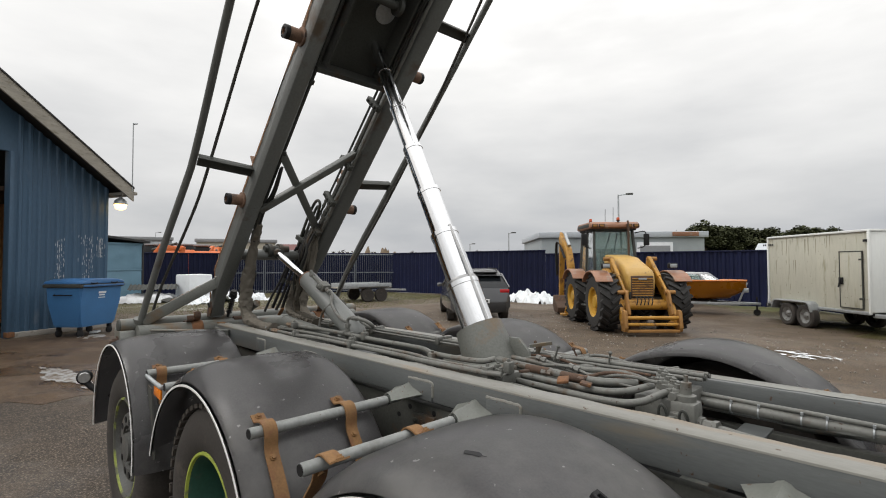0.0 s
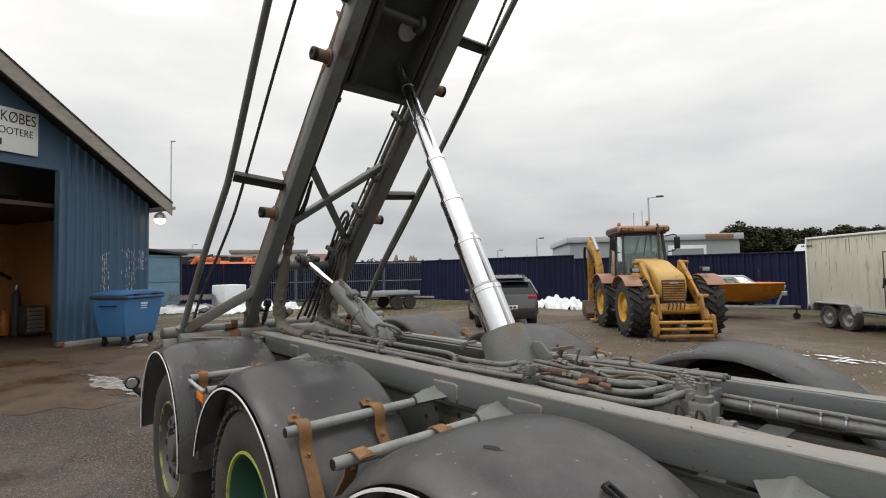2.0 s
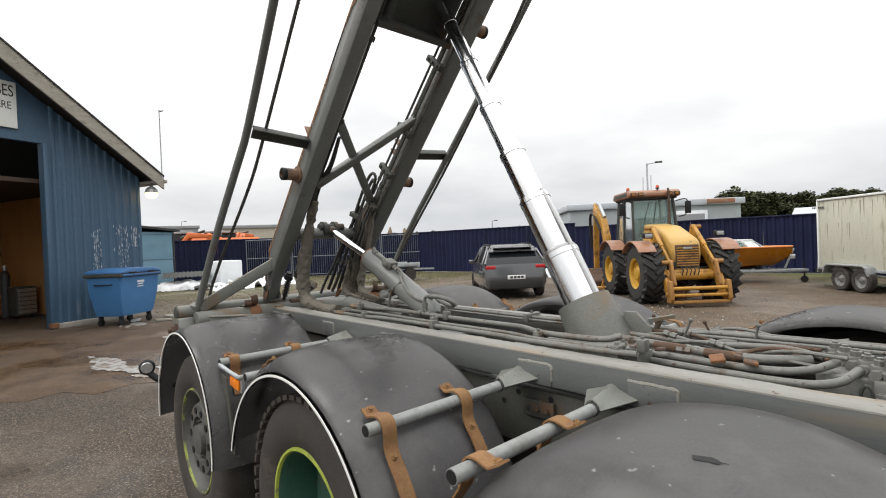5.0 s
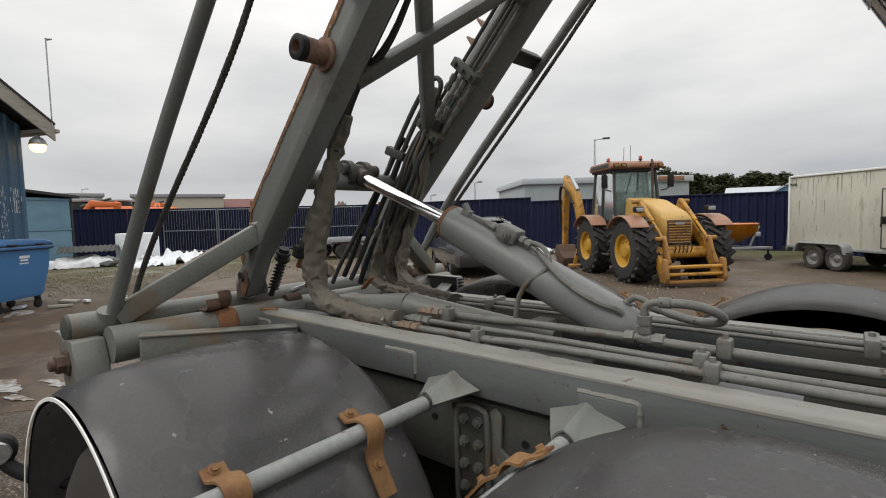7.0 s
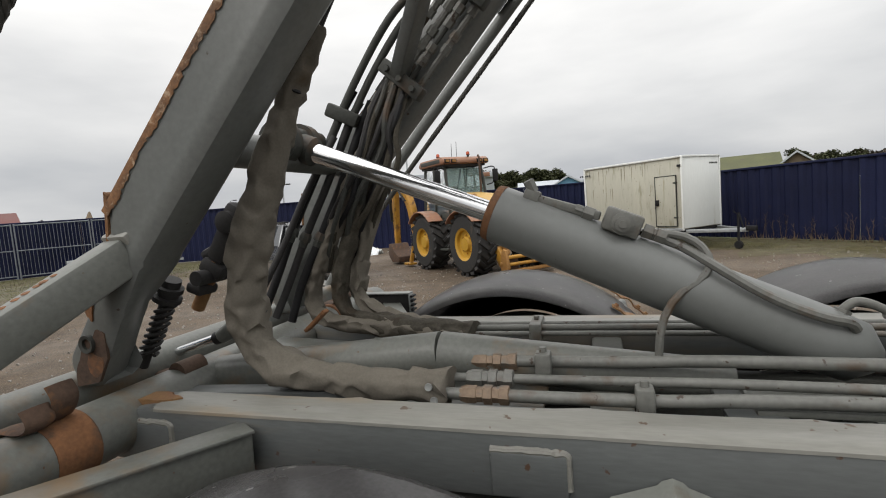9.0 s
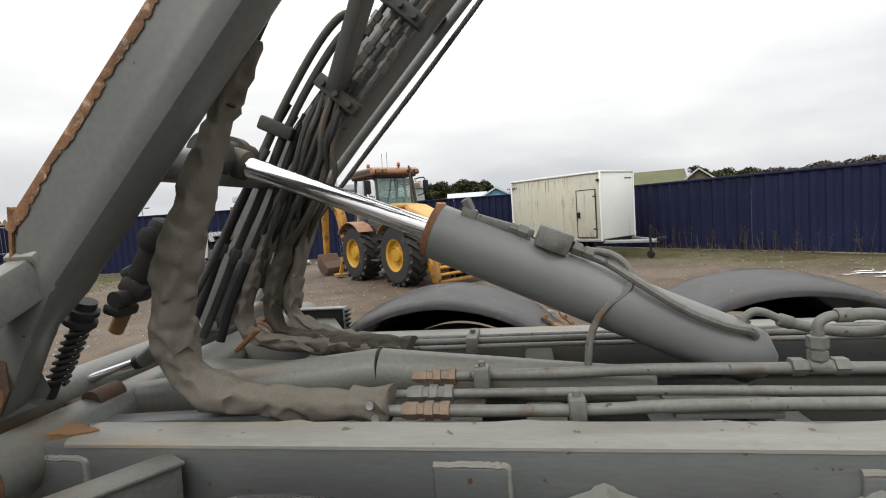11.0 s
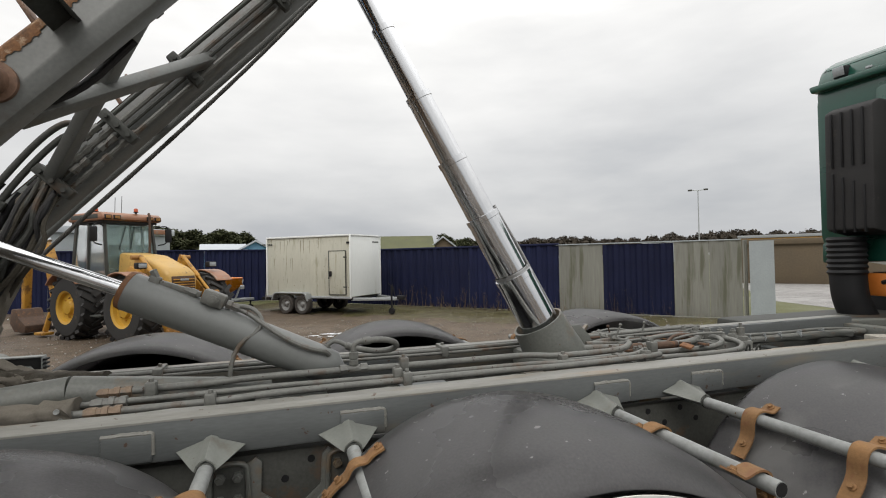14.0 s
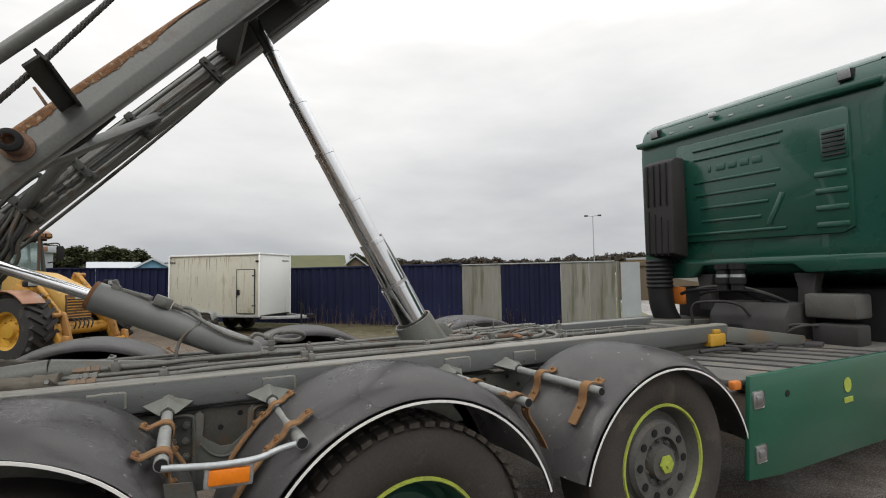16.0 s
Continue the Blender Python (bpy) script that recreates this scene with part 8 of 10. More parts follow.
for x, y in ((-0.15, -0.6), (0.42, 0.12)):
    bm = BM()
    lathe(bm, (x, y, 2.925), (0, 0, 1), [(0, 0.03), (0.03, 0.03), (0.035, 0.058), (0.05, 0.06)], 16)
    bc = cpart("beacon_foot", bm, M["black"], loader)
    bm = BM()
    lathe(bm, (x, y, 2.976), (0, 0, 1), [(0, 0.052), (0.06, 0.05), (0.085, 0.03), (0.09, 0.0)], 16, caps=False)
    cpart("beacon", bm, M["beacon"], bc, "orange-red beacon lens")
for s in (-1, 1):
    bm = BM()
    box(bm, (-0.35, s * 0.792, 2.83), (1.3, 0.012, 0.1), bev=0.004)
    cpart("roof_strip", bm, M["grey_dark"], loader, "dark strip with worn pale marks")
for x, y, h_ in ((-0.6, 0.3, 0.55), (-0.2, -0.1, 0.45)):
    bm = BM()
    rod(bm, (x, y, 2.88), (x + 0.03, y, 2.9 + h_), 0.008, seg=6)
    cpart("aerial", bm, M["black"], loader)
bm = BM()
rod(bm, (0.62, 0.38, 1.9), (0.62, 0.38, 2.8), 0.034)
tube(bm, [(0.62, 0.38, 2.78), (0.62, 0.38, 2.88), (0.57, 0.38, 2.94)], 0.032, 10)
cpart("exhaust_pipe", bm, M["rust_dark"], loader, "rusty exhaust pipe")
for s in (-1, 1):
    bm = BM()
    tube(bm, [(0.35, s * 0.68, 2.6), (0.5, s * 0.95, 2.66), (0.5, s * 1.0, 2.55), (0.45, s * 1.0, 2.2), (0.4, s * 0.75, 2.15)], 0.016, 8)
    mr = cpart("mirror_arm", bm, M["black"], loader)
    bm = BM()
    box(bm, (0.5, s * 1.0, 2.4), (0.06, 0.18, 0.34), bev=0.02)
    cpart("mirror", bm, M["black"], mr)
bm = BM()
box(bm, (-0.35, 0, 1.5), (0.5, 0.5, 0.14), bev=0.04)
box(bm, (-0.6, 0, 1.85), (0.14, 0.46, 0.6), rot=(0, -8, 0), bev=0.05)
cpart("seat", bm, M["black"], loader)
bm = BM()
lathe(bm, (0.18, 0, 1.85), (0.5, 0, 0.85), [(0, 0.19), (0.025, 0.19)], 24)
rod(bm, (0.35, 0, 1.4), (0.19, 0, 1.86), 0.025)
cpart("steering_wheel", bm, M["black"], loader)
# front lift arms, link rods and quick coupler
for s in (-1, 1):
    y = s * 0.6
    bm = BM()
    prism(bm, [(0.42, 1.1), (0.46, 1.5), (0.62, 1.62), (0.8, 1.56), (1.66, 0.82), (1.98, 0.3), (1.93, 0.16), (1.8, 0.2), (1.5, 0.66), (0.78, 1.3), (0.62, 1.1)], "y", y - 0.055, y + 0.055, 0.015)
    la = part("lift_arm", bm, M["yellow"], loader, "worn yellow front lift arm")
    bm = BM()
    prism(bm, [(0.46, 1.45), (0.66, 1.86), (0.8, 1.84), (0.96, 1.45), (0.8, 1.42), (0.72, 1.6), (0.6, 1.45)], "y", y - s * 0.1 - 0.04, y - s * 0.1 + 0.04, 0.012)
    part("lever", bm, M["yellow"], la)
    bm = BM()
    rod(bm, (0.74, y - s * 0.1, 1.82), (1.28, y - s * 0.1, 1.35), 0.05, seg=12)
    rod(bm, (1.28, y - s * 0.1, 1.35), (1.7, y - s * 0.1, 0.98), 0.034, seg=12)
    part("link_rod", bm, M["yellow"], la)
    bm = BM()
    prism(bm, [(1.62, 1.0), (1.72, 1.06), (1.8, 1.0), (1.98, 0.5), (1.9, 0.42), (1.76, 0.62)], "y", y - s * 0.1 - 0.03, y - s * 0.1 + 0.03, 0.012)
    part("tipping_link", bm, M["loader_brown"], la)
    for px, pz in ((0.72, 1.8), (1.7, 0.99), (1.9, 0.28), (0.55, 1.3)):
        bm = BM()
        lathe(bm, (px, y - s * 0.16, pz), (0, s, 0), [(0, 0.05), (0.24, 0.05), (0.25, 0.03)], 14)
        part("pin", bm, M["loader_brown"], la)
    bm = BM()
    rod(bm, (0.5, y + s * 0.12, 0.95), (1.12, y + s * 0.12, 0.92), 0.055)
    rod(bm, (1.12, y + s * 0.12, 0.92), (1.5, y + s * 0.12, 0.8), 0.03)
    part("ram", bm, M["yellow"], la)
    bm = BM()
    prism(bm, [(1.86, 0.1), (2.06, 0.1), (2.12, 0.2), (2.06, 0.58), (1.94, 0.6), (1.86, 0.36)], "y", y + s * 0.03 - 0.04, y + s * 0.03 + 0.04, 0.012)
    part("coupler_plate", bm, M["loader_brown"], la, "rust-worn coupler plate")
bm = BM()
rod(bm, (1.52, -0.56, 0.66), (1.52, 0.56, 0.66), 0.1, seg=18)
part("cross_tube", bm, M["yellow"], loader, "thick yellow cross tube between the arms")
for x, z, r in ((2.02, 0.42, 0.042), (2.04, 0.27, 0.036)):
    bm = BM()
    rod(bm, (x, -0.6, z), (x, 0.6, z), r)
    part("coupler_bar", bm, M["yellow"], loader)
bm = BM()
box(bm, (2.02, 0, 0.12), (0.16, 1.2, 0.06), bev=0.012)
part("coupler_beam", bm, M["loader_brown"], loader, "rust-brown lower coupler beam")
bm = BM()
prism(bm, [(1.78, 0.14), (1.98, 0.14), (1.98, 0.4), (1.86, 0.42)], "y", -0.5, -0.28, 0.01)
part("coupler_gusset", bm, M["rust_dark"], loader)
for k in range(5):
    y = -0.22 + k * 0.09
    bm = BM()
    tube(bm, [(1.44, y, 0.86), (1.6, y + 0.01, 0.9), (1.68, y + 0.03, 0.8), (1.64, y + 0.01, 0.68)], 0.013, 8)
    part("hose", bm, M["rubber_black"], loader)
# wipers on the windscreen
for y0, y1 in ((-0.1, -0.32), (0.12, -0.02)):
    bm = BM()
    beam(bm, (0.315, y0, 2.6), (0.41, y1, 2.05), 0.014, 0.014)
    cpart("wiper", bm, M["black"], loader)
# backhoe folded at the rear, set over to one side
def bpart(name, bm, material, parent, label=""):
    for v in bm.verts:
        v.co.x = v.co.x * 1.25 + 0.55
        v.co.y -= 0.25
        v.co.z *= 0.98
    return part(name, bm, material, parent, label)


bm = BM()
box(bm, (-2.0, 0, 0.8), (0.4, 1.5, 0.6), bev=0.03)
part("slew_frame", bm, M["loader_brown"], loader)
bm = BM()
prism(bm, [(-2.1, 0.8), (-1.92, 0.9), (-2.1, 1.7), (-2.32, 2.2), (-2.75, 2.56), (-2.98, 2.72), (-3.12, 2.6), (-2.95, 2.38), (-2.5, 2.05), (-2.3, 1.6)], "y", -0.62, -0.42, 0.025)
boom = bpart("boom", bm, M["yellow"], loader, "worn yellow backhoe boom")
bm = BM()
prism(bm, [(-3.06, 2.82), (-2.9, 2.66), (-2.96, 2.3), (-3.06, 1.5), (-3.12, 0.55), (-3.2, 0.5), (-3.25, 0.6), (-3.22, 1.6), (-3.18, 2.4)], "y", -0.6, -0.44, 0.025)
dipper = bpart("dipper", bm, M["yellow"], loader, "worn yellow backhoe dipper arm")
bm = BM()
rod(bm, (-2.3, -0.52, 2.3), (-2.72, -0.52, 2.72), 0.05)
rod(bm, (-2.72, -0.52, 2.72), (-2.98, -0.52, 2.8), 0.03)
bpart("dipper_ram", bm, M["galv"], boom, "grey ram over the boom")
bm = BM()
rod(bm, (-3.3, -0.52, 1.9), (-3.27, -0.52, 1.1), 0.045)
rod(bm, (-3.27, -0.52, 1.1), (-3.24, -0.52, 0.7), 0.026)
bpart("bucket_ram", bm, M["loader_brown"], dipper)
for k in range(3):
    bm = BM()
    dy = -0.64 - 0.03 * k
    tube(bm, [(-2.3, dy, 1.9), (-2.75, dy - 0.03, 2.35 + 0.05 * k), (-3.02, dy - 0.06, 2.45), (-3.1, dy - 0.04, 2.05 - 0.1 * k), (-3.14, dy, 1.3)], 0.016, 8)
    bpart("hose", bm, M["rubber_black"], boom)
bm = BM()
prism(bm, [(-3.24, 0.62), (-3.08, 0.62), (-2.98, 0.42), (-2.7, 0.24), (-2.72, 0.06), (-3.12, 0.06), (-3.3, 0.26)], "y", -0.8, -0.24, 0.02)
bpart("bucket", bm, M["rust_dark"], loader, "rusty backhoe bucket on the ground")
for s in (-1, 1):
    bm = BM()
    beam(bm, (-2.1, s * 0.7, 1.1), (-2.15, s * 0.95, 0.12), 0.1, 0.1, 0.01)
    box(bm, (-2.15, s * 0.97, 0.08), (0.35, 0.25, 0.06), bev=0.01)
    part("stabiliser_leg", bm, M["yellow"], loader)

# ---------------------------------------------------------------- parked car
car = root("car", (-10.45, 12.15, 0), "grey compact hatchback car parked with its rear towards the yard", "car", rz=math.degrees(math.atan2(0.62, -0.79)))
# local x ahead, centre between the axles
ST = [(-2.05, 0.42, 0.62, 0.78), (-2.0, 0.3, 0.98, 0.86), (-1.6, 0.24, 1.0, 0.9), (-0.6, 0.22, 0.99, 0.91), (0.6, 0.22, 0.96, 0.91), (1.5, 0.24, 0.88, 0.88), (2.05, 0.3, 0.74, 0.78), (2.2, 0.4, 0.6, 0.6)]
bm = BM()
rows = []
for x, z0, z1, hw in ST:
    ring = [(-hw * 0.9, z0), (-hw, z0 + 0.15), (-hw, (z0 + z1) / 2 + 0.05), (-hw * 0.94, z1), (hw * 0.94, z1), (hw, (z0 + z1) / 2 + 0.05), (hw, z0 + 0.15), (hw * 0.9, z0)]
    rows.append([bm.verts.new((x, y, z)) for y, z in ring])
for p, q in zip(rows, rows[1:]):
    for k in range(8):
        bm.faces.new((p[k], p[(k + 1) % 8], q[(k + 1) % 8], q[k]))
bm.faces.new(rows[0][::-1]), bm.faces.new(rows[-1])
bmesh.ops.bevel(bm, geom=[e for e in bm.edges if e.calc_face_angle(0) > 0.5], offset=0.03, segments=2, affect="EDGES")
part("body", bm, M["car"], car)
GH = [(-1.98, 0.98, 0.84), (-1.55, 1.38, 0.66), (-1.2, 1.47, 0.6), (-0.2, 1.5, 0.6), (0.35, 1.42, 0.6), (1.15, 0.93, 0.82)]
bm = BM()
lower, upper = [], []
for x, z, hw in GH:
    upper.append((bm.verts.new((x, -hw, z)), bm.verts.new((x, hw, z))))
    lower.append((bm.verts.new((x, -0.84, 0.9)), bm.verts.new((x, 0.84, 0.9))))
for k in range(len(GH) - 1):
    bm.faces.new((upper[k][0], upper[k + 1][0], upper[k + 1][1], upper[k][1]))
    for s in (0, 1):
        bm.faces.new((lower[k][s], lower[k + 1][s], upper[k + 1][s], upper[k][s]))
for k in (0, -1):
    bm.faces.new((lower[k][0], lower[k][1], upper[k][1], upper[k][0]))
part("cabin", bm, M["car_glass"], car, "dark glazed cabin")
bm = BM()
v = [[bm.verts.new((x, s * hw, z)) for s in (-1, -0.6, 0, 0.6, 1)] for x, z, hw in ((-1.74, 1.33, 0.68), (-1.5, 1.44, 0.66), (-1.1, 1.515, 0.63), (-0.2, 1.54, 0.62), (0.4, 1.44, 0.63))]
for p, q in zip(v, v[1:]):
    for k in range(4):
        bm.faces.new((p[k], p[k + 1], q[k + 1], q[k]))
bmesh.ops.solidify(bm, geom=bm.faces[:], thickness=0.04)
part("roof", bm, M["car"], car)
for s in (-1, 1):
    for a, b in (((-1.95, 0.84, 0.98), (-1.55, 0.68, 1.38)), ((-1.35, 0.85, 0.95), (-1.15, 0.64, 1.46)), ((-0.15, 0.86, 0.95), (-0.15, 0.64, 1.5)), ((1.1, 0.86, 0.93), (0.4, 0.65, 1.42))):
        bm = BM()
        beam(bm, (a[0], s * a[1], a[2]), (b[0], s * b[1], b[2]), 0.05, 0.09, 0.01)
        part("pillar", bm, M["car"], car)
    bm = BM()
    box(bm, (-1.97, s * 0.7, 0.9), (0.12, 0.28, 0.1), bev=0.025)
    part("tail_light", bm, M["red"], car, "red tail light")
    bm = BM()
    box(bm, (0.75, s * 0.98, 0.98), (0.1, 0.16, 0.12), bev=0.03)
    part("wing_mirror", bm, M["car"], car)
    bm = BM()
    beam(bm, (-1.4, s * 0.6, 1.53), (0.2, s * 0.6, 1.54), 0.03, 0.035, 0.008)
    part("roof_rail", bm, M["black"], car)
    for x in (-1.3, 1.3):
        bm = BM()
        lathe(bm, (x, s * 0.68, 0.32), (0, s, 0), [(0, 0.2), (0, 0.29), (0.03, 0.32), (0.18, 0.32), (0.22, 0.29), (0.22, 0.2)], 30, caps=False)
        w = part("wheel", bm, M["rubber"], car, "black tyre")
        bm = BM()
        lathe(bm, (x, s * 0.86, 0.32), (0, s, 0), [(0, 0.2), (0.01, 0.18), (-0.02, 0.06), (0.0, 0.0)], 24, caps=False)
        part("rim", bm, M["steel"], w)
bm = BM()
box(bm, (-2.03, 0, 0.44), (0.16, 1.5, 0.3), bev=0.05)
part("bumper", bm, M["black_soft"], car)
bm = BM()
box(bm, (-2.1, 0, 0.62), (0.02, 0.5, 0.11), bev=0.004)
pl = part("number_plate", bm, M["plate_white"], car, "white plate with plain dark bars")
for k in range(4):
    bm = BM()
    box(bm, (-2.113, -0.16 + k * 0.1, 0.62), (0.004, 0.07, 0.06))
    part("bar", bm, M["ink"], pl)
bm = BM()
box(bm, (-1.58, 0, 1.43), (0.16, 1.1, 0.03), rot=(0, 12, 0), bev=0.01)
part("spoiler", bm, M["car"], car)

# ---------------------------------------------------------------- box trailer
bt = root("box_trailer", (-0.88, 15.12, 0), "weathered white twin-axle box trailer with green-grey stains", "trailer", rz=math.degrees(math.atan2(0.665, -0.747)))
# local x backwards along the near side from the front corner, y to the near side's outside is +, body on -y
TL, TW = 3.32, 1.6
bm = BM()
box(bm, (TL / 2, -TW / 2, 1.47), (TL - 0.03, TW - 0.03, 1.86), bev=0.012)
part("body", bm, M["white_panel"], bt)
bm = BM()
box(bm, (0.004, -TW / 2, 1.47), (0.02, TW - 0.06, 1.82), bev=0.004)
part("front_panel", bm, M["white_front"], bt, "cleaner white front panel")
for x, y in ((0, 0), (TL, 0), (0, -TW), (TL, -TW)):
    bm = BM()
    box(bm, (x, y, 1.46), (0.05, 0.05, 1.9), bev=0.01)
    part("corner_post", bm, M["white_front"], bt)
for y in (0, -TW):
    bm = BM()
    beam(bm, (0, y, 2.41), (TL, y, 2.41), 0.06, 0.05, 0.01)
    part("roof_edge", bm, M["white_front"], bt)
    bm = BM()
    beam(bm, (0, y, 0.53), (TL, y, 0.53), 0.05, 0.07, 0.008)
    part("floor_edge", bm, M["galv"], bt)
bm = BM()
beam(bm, (0, 0, 2.41), (0, -TW, 2.41), 0.06, 0.05, 0.01)
part("roof_edge", bm, M["white_front"], bt)
bm = BM()
box(bm, (0.47, 0.012, 1.28), (0.6, 0.03, 1.3), bev=0.008)
dr = part("side_door", bm, M["white_panel"], bt, "small side door with a dark seam")
for (cx, cz, w_, h_) in ((0.47, 1.94, 0.64, 0.022), (0.47, 0.62, 0.64, 0.022), (0.16, 1.28, 0.022, 1.32), (0.78, 1.28, 0.022, 1.32)):
    bm = BM()
    box(bm, (cx, 0.018, cz), (w_, 0.03, h_))
    part("seam", bm, M["grey_dark"], dr)
bm = BM()
box(bm, (0.72, 0.05, 1.25), (0.1, 0.05, 0.16), bev=0.01)
rod(bm, (0.72, 0.07, 1.3), (0.72, 0.12, 1.1), 0.015)
part("latch", bm, M["black"], dr)
for z in (0.85, 1.75):
    bm = BM()
    box(bm, (0.18, 0.03, z), (0.12, 0.02, 0.04), bev=0.004)
    part("hinge", bm, M["grey_dark"], dr)
bm = BM()
for k in range(6):
    box(bm, (3.1 + k * 0.075, 0.02, 2.2), (0.05, 0.004, 0.05))
part("emblem", bm, M["ink"], bt, "plain dark emblem bars")
bm = BM()
for k in range(6):
    box(bm, (-0.012, -TW + 0.12 + k * 0.06, 2.22), (0.004, 0.04, 0.04))
part("emblem", bm, M["ink"], bt, "plain dark emblem bars")
# grime runs down the side from the roof edge and the rivets
rng_t = random.Random(41)
for k in range(26):
    bm = BM()
    sx, sz, sl, sw = rng_t.uniform(0.9, TL - 0.06), rng_t.choice((2.36, 2.36, 2.3, 1.75, 1.1)), rng_t.uniform(0.08, 0.5), rng_t.uniform(0.006, 0.016)
    prism(bm, [(sx - sw, sz), (sx + sw, sz), (sx + sw * 0.7, sz - sl * 0.5), (sx + sw * 0.15, sz - sl), (sx - sw * 0.2, sz - sl), (sx - sw * 0.8, sz - sl * 0.4)], "y", -0.014, -0.0125)
    part("grime_run", bm, M["grime"], bt)
bm = BM()
box(bm, (0.06, 0.03, 2.18), (0.1, 0.03, 0.06), bev=0.008)
part("marker_light", bm, M["black"], bt)
for x in (1.72, 2.37):
    for y in (0.1, -TW - 0.1):
        s = 1 if y > 0 else -1
        bm = BM()
        lathe(bm, (x, y - s * 0.1, 0.3), (0, s, 0), [(0, 0.18), (0, 0.27), (0.03, 0.3), (0.17, 0.3), (0.2, 0.27), (0.19, 0.19)], 28, caps=False)
        w = part("wheel", bm, M["rubber"], bt, "small black trailer tyre")
        bm = BM()
        lathe(bm, (x, y + s * 0.07, 0.3), (0, s, 0), [(0.01, 0.19), (0.0, 0.17), (-0.03, 0.1), (0.0, 0.06), (0.01, 0)], 24, caps=False)
        part("rim", bm, M["rim_dirty"], w)
for y in (0.1, -TW - 0.1):
    bm = BM()
    prism(bm, [(1.46 + dx, z) for dx, z in ((0, 0.42), (0.06, 0.62), (0.16, 0.68), (1.32, 0.68), (1.42, 0.62), (1.48, 0.42), (1.44, 0.42), (1.37, 0.6), (1.3, 0.645), (0.18, 0.645), (0.11, 0.6), (0.04, 0.42))], "y", y - 0.13, y + 0.13, 0.006)
    part("mudguard", bm, M["galv"], bt, "grey sheet mudguard over both wheels")
bm = BM()
for y in (0, -TW):
    beam(bm, (0.05, y - (0.1 if y == 0 else -0.1), 0.48), (-1.15, -TW / 2, 0.46), 0.06, 0.09, 0.008)
part("drawbar", bm, M["galv"], bt, "galvanised A-frame drawbar")
bm = BM()
rod(bm, (-1.0, -TW / 2 + 0.12, 0.1), (-1.0, -TW / 2 + 0.12, 0.85), 0.03)
lathe(bm, (-1.0, -TW / 2 + 0.08, 0.1), (0, 1, 0), [(0, 0.09), (0.01, 0.1), (0.07, 0.1), (0.08, 0.09)], 18)
tube(bm, [(-1.0, -TW / 2 + 0.12, 0.85), (-1.0, -TW / 2 + 0.2, 0.88), (-0.95, -TW / 2 + 0.25, 0.95)], 0.012, 8)
part("jockey_wheel", bm, M["black"], bt)
bm = BM()
box(bm, (-1.25, -TW / 2, 0.5), (0.25, 0.1, 0.12), bev=0.02)
rod(bm, (-1.05, -TW / 2, 0.5), (-0.95, -TW / 2, 0.9), 0.018)
part("coupling", bm, M["black"], bt)
bm = BM()
box(bm, (3.2, -TW / 2, 0.42), (1.4, 1.0, 0.1))
box(bm, (TL / 2, -TW / 2, 0.5), (TL, TW - 0.1, 0.06))
part("underframe", bm, M["black"], bt)
bm = BM()
box(bm, (TL + 0.06, -0.1, 0.9), (0.04, 0.16, 1.0), rot=(0, -6, 0), bev=0.006)
part("ramp_prop", bm, M["galv"], bt)

# ---------------------------------------------------------------- orange boat on its trailer
BX = root("boat", (-6.08, 18.03, 0), "orange open motor boat with white windscreen on a road trailer", "boat", rz=14)
HS = [(-1.5, 0.62, 0.48, 1.1), (-0.9, 0.66, 0.44, 1.1), (-0.1, 0.68, 0.44, 1.1), (0.7, 0.62, 0.46, 1.1), (1.35, 0.44, 0.52, 1.1), (1.88, 0.06, 0.82, 1.1)]
bm = BM()
rows = []
for x, hw, zk, zt in HS:
    ring = [(-hw, zt), (-hw * 0.93, zt - 0.22), (-hw * 0.6, zk + 0.08), (0, zk), (hw * 0.6, zk + 0.08), (hw * 0.93, zt - 0.22), (hw, zt)]
    rows.append([bm.verts.new((x, y, z)) for y, z in ring])
for p, q in zip(rows, rows[1:]):
    for k in range(6):
        bm.faces.new((p[k], p[k + 1], q[k + 1], q[k]))
bm.faces.new(rows[0][::-1])
bmesh.ops.solidify(bm, geom=bm.faces[:], thickness=0.03)
part("hull", bm, M["boat"], BX)
bm = BM()
v = [[bm.verts.new((x, s * hw * 0.98, zt - 0.03)) for s in (-1, 1)] for x, hw, zk, zt in HS]
for p, q in zip(v, v[1:]):
    bm.faces.new((p[0], p[1], q[1], q[0]))
bmesh.ops.solidify(bm, geom=bm.faces[:], thickness=0.02)
part("deck", bm, M["white"], BX, "white inside deck")
bm = BM()
for s in (-1, 1):
    pts = [(x, s * hw * 1.02, zt + 0.01) for x, hw, zk, zt in HS]
    tube(bm, pts, 0.028, 8, 1)
part("rub_rail", bm, M["amber_dull"], BX)
# low white cabin windscreen: a sloping front and two side frames with glass
WS = [((-0.7, 0.6, 1.1), (-0.6, 0.5, 1.32)), ((0.1, 0.58, 1.1), (0.05, 0.48, 1.35)), ((0.75, 0.5, 1.1), (0.55, 0.42, 1.34)), ((1.12, 0.0, 1.1), (0.8, 0.0, 1.34))]
for s in (-1, 1):
    for (a0, a1), (b0, b1) in zip(WS, WS[1:]):
        q = [Vector((p[0], s * p[1], p[2])) for p in (a0, b0, b1, a1)]
        bm = BM()
        for p, r_ in zip(q, q[1:] + q[:1]):
            beam(bm, p, r_, 0.05, 0.05, 0.008)
        f_ = part("windscreen_frame", bm, M["white"], BX, "white windscreen frame")
        bm = BM()
        bm.faces.new([bm.verts.new(p) for p in q])
        bmesh.ops.solidify(bm, geom=bm.faces[:], thickness=0.006)
        part("pane", bm, M["pane"], f_).visible_shadow = False
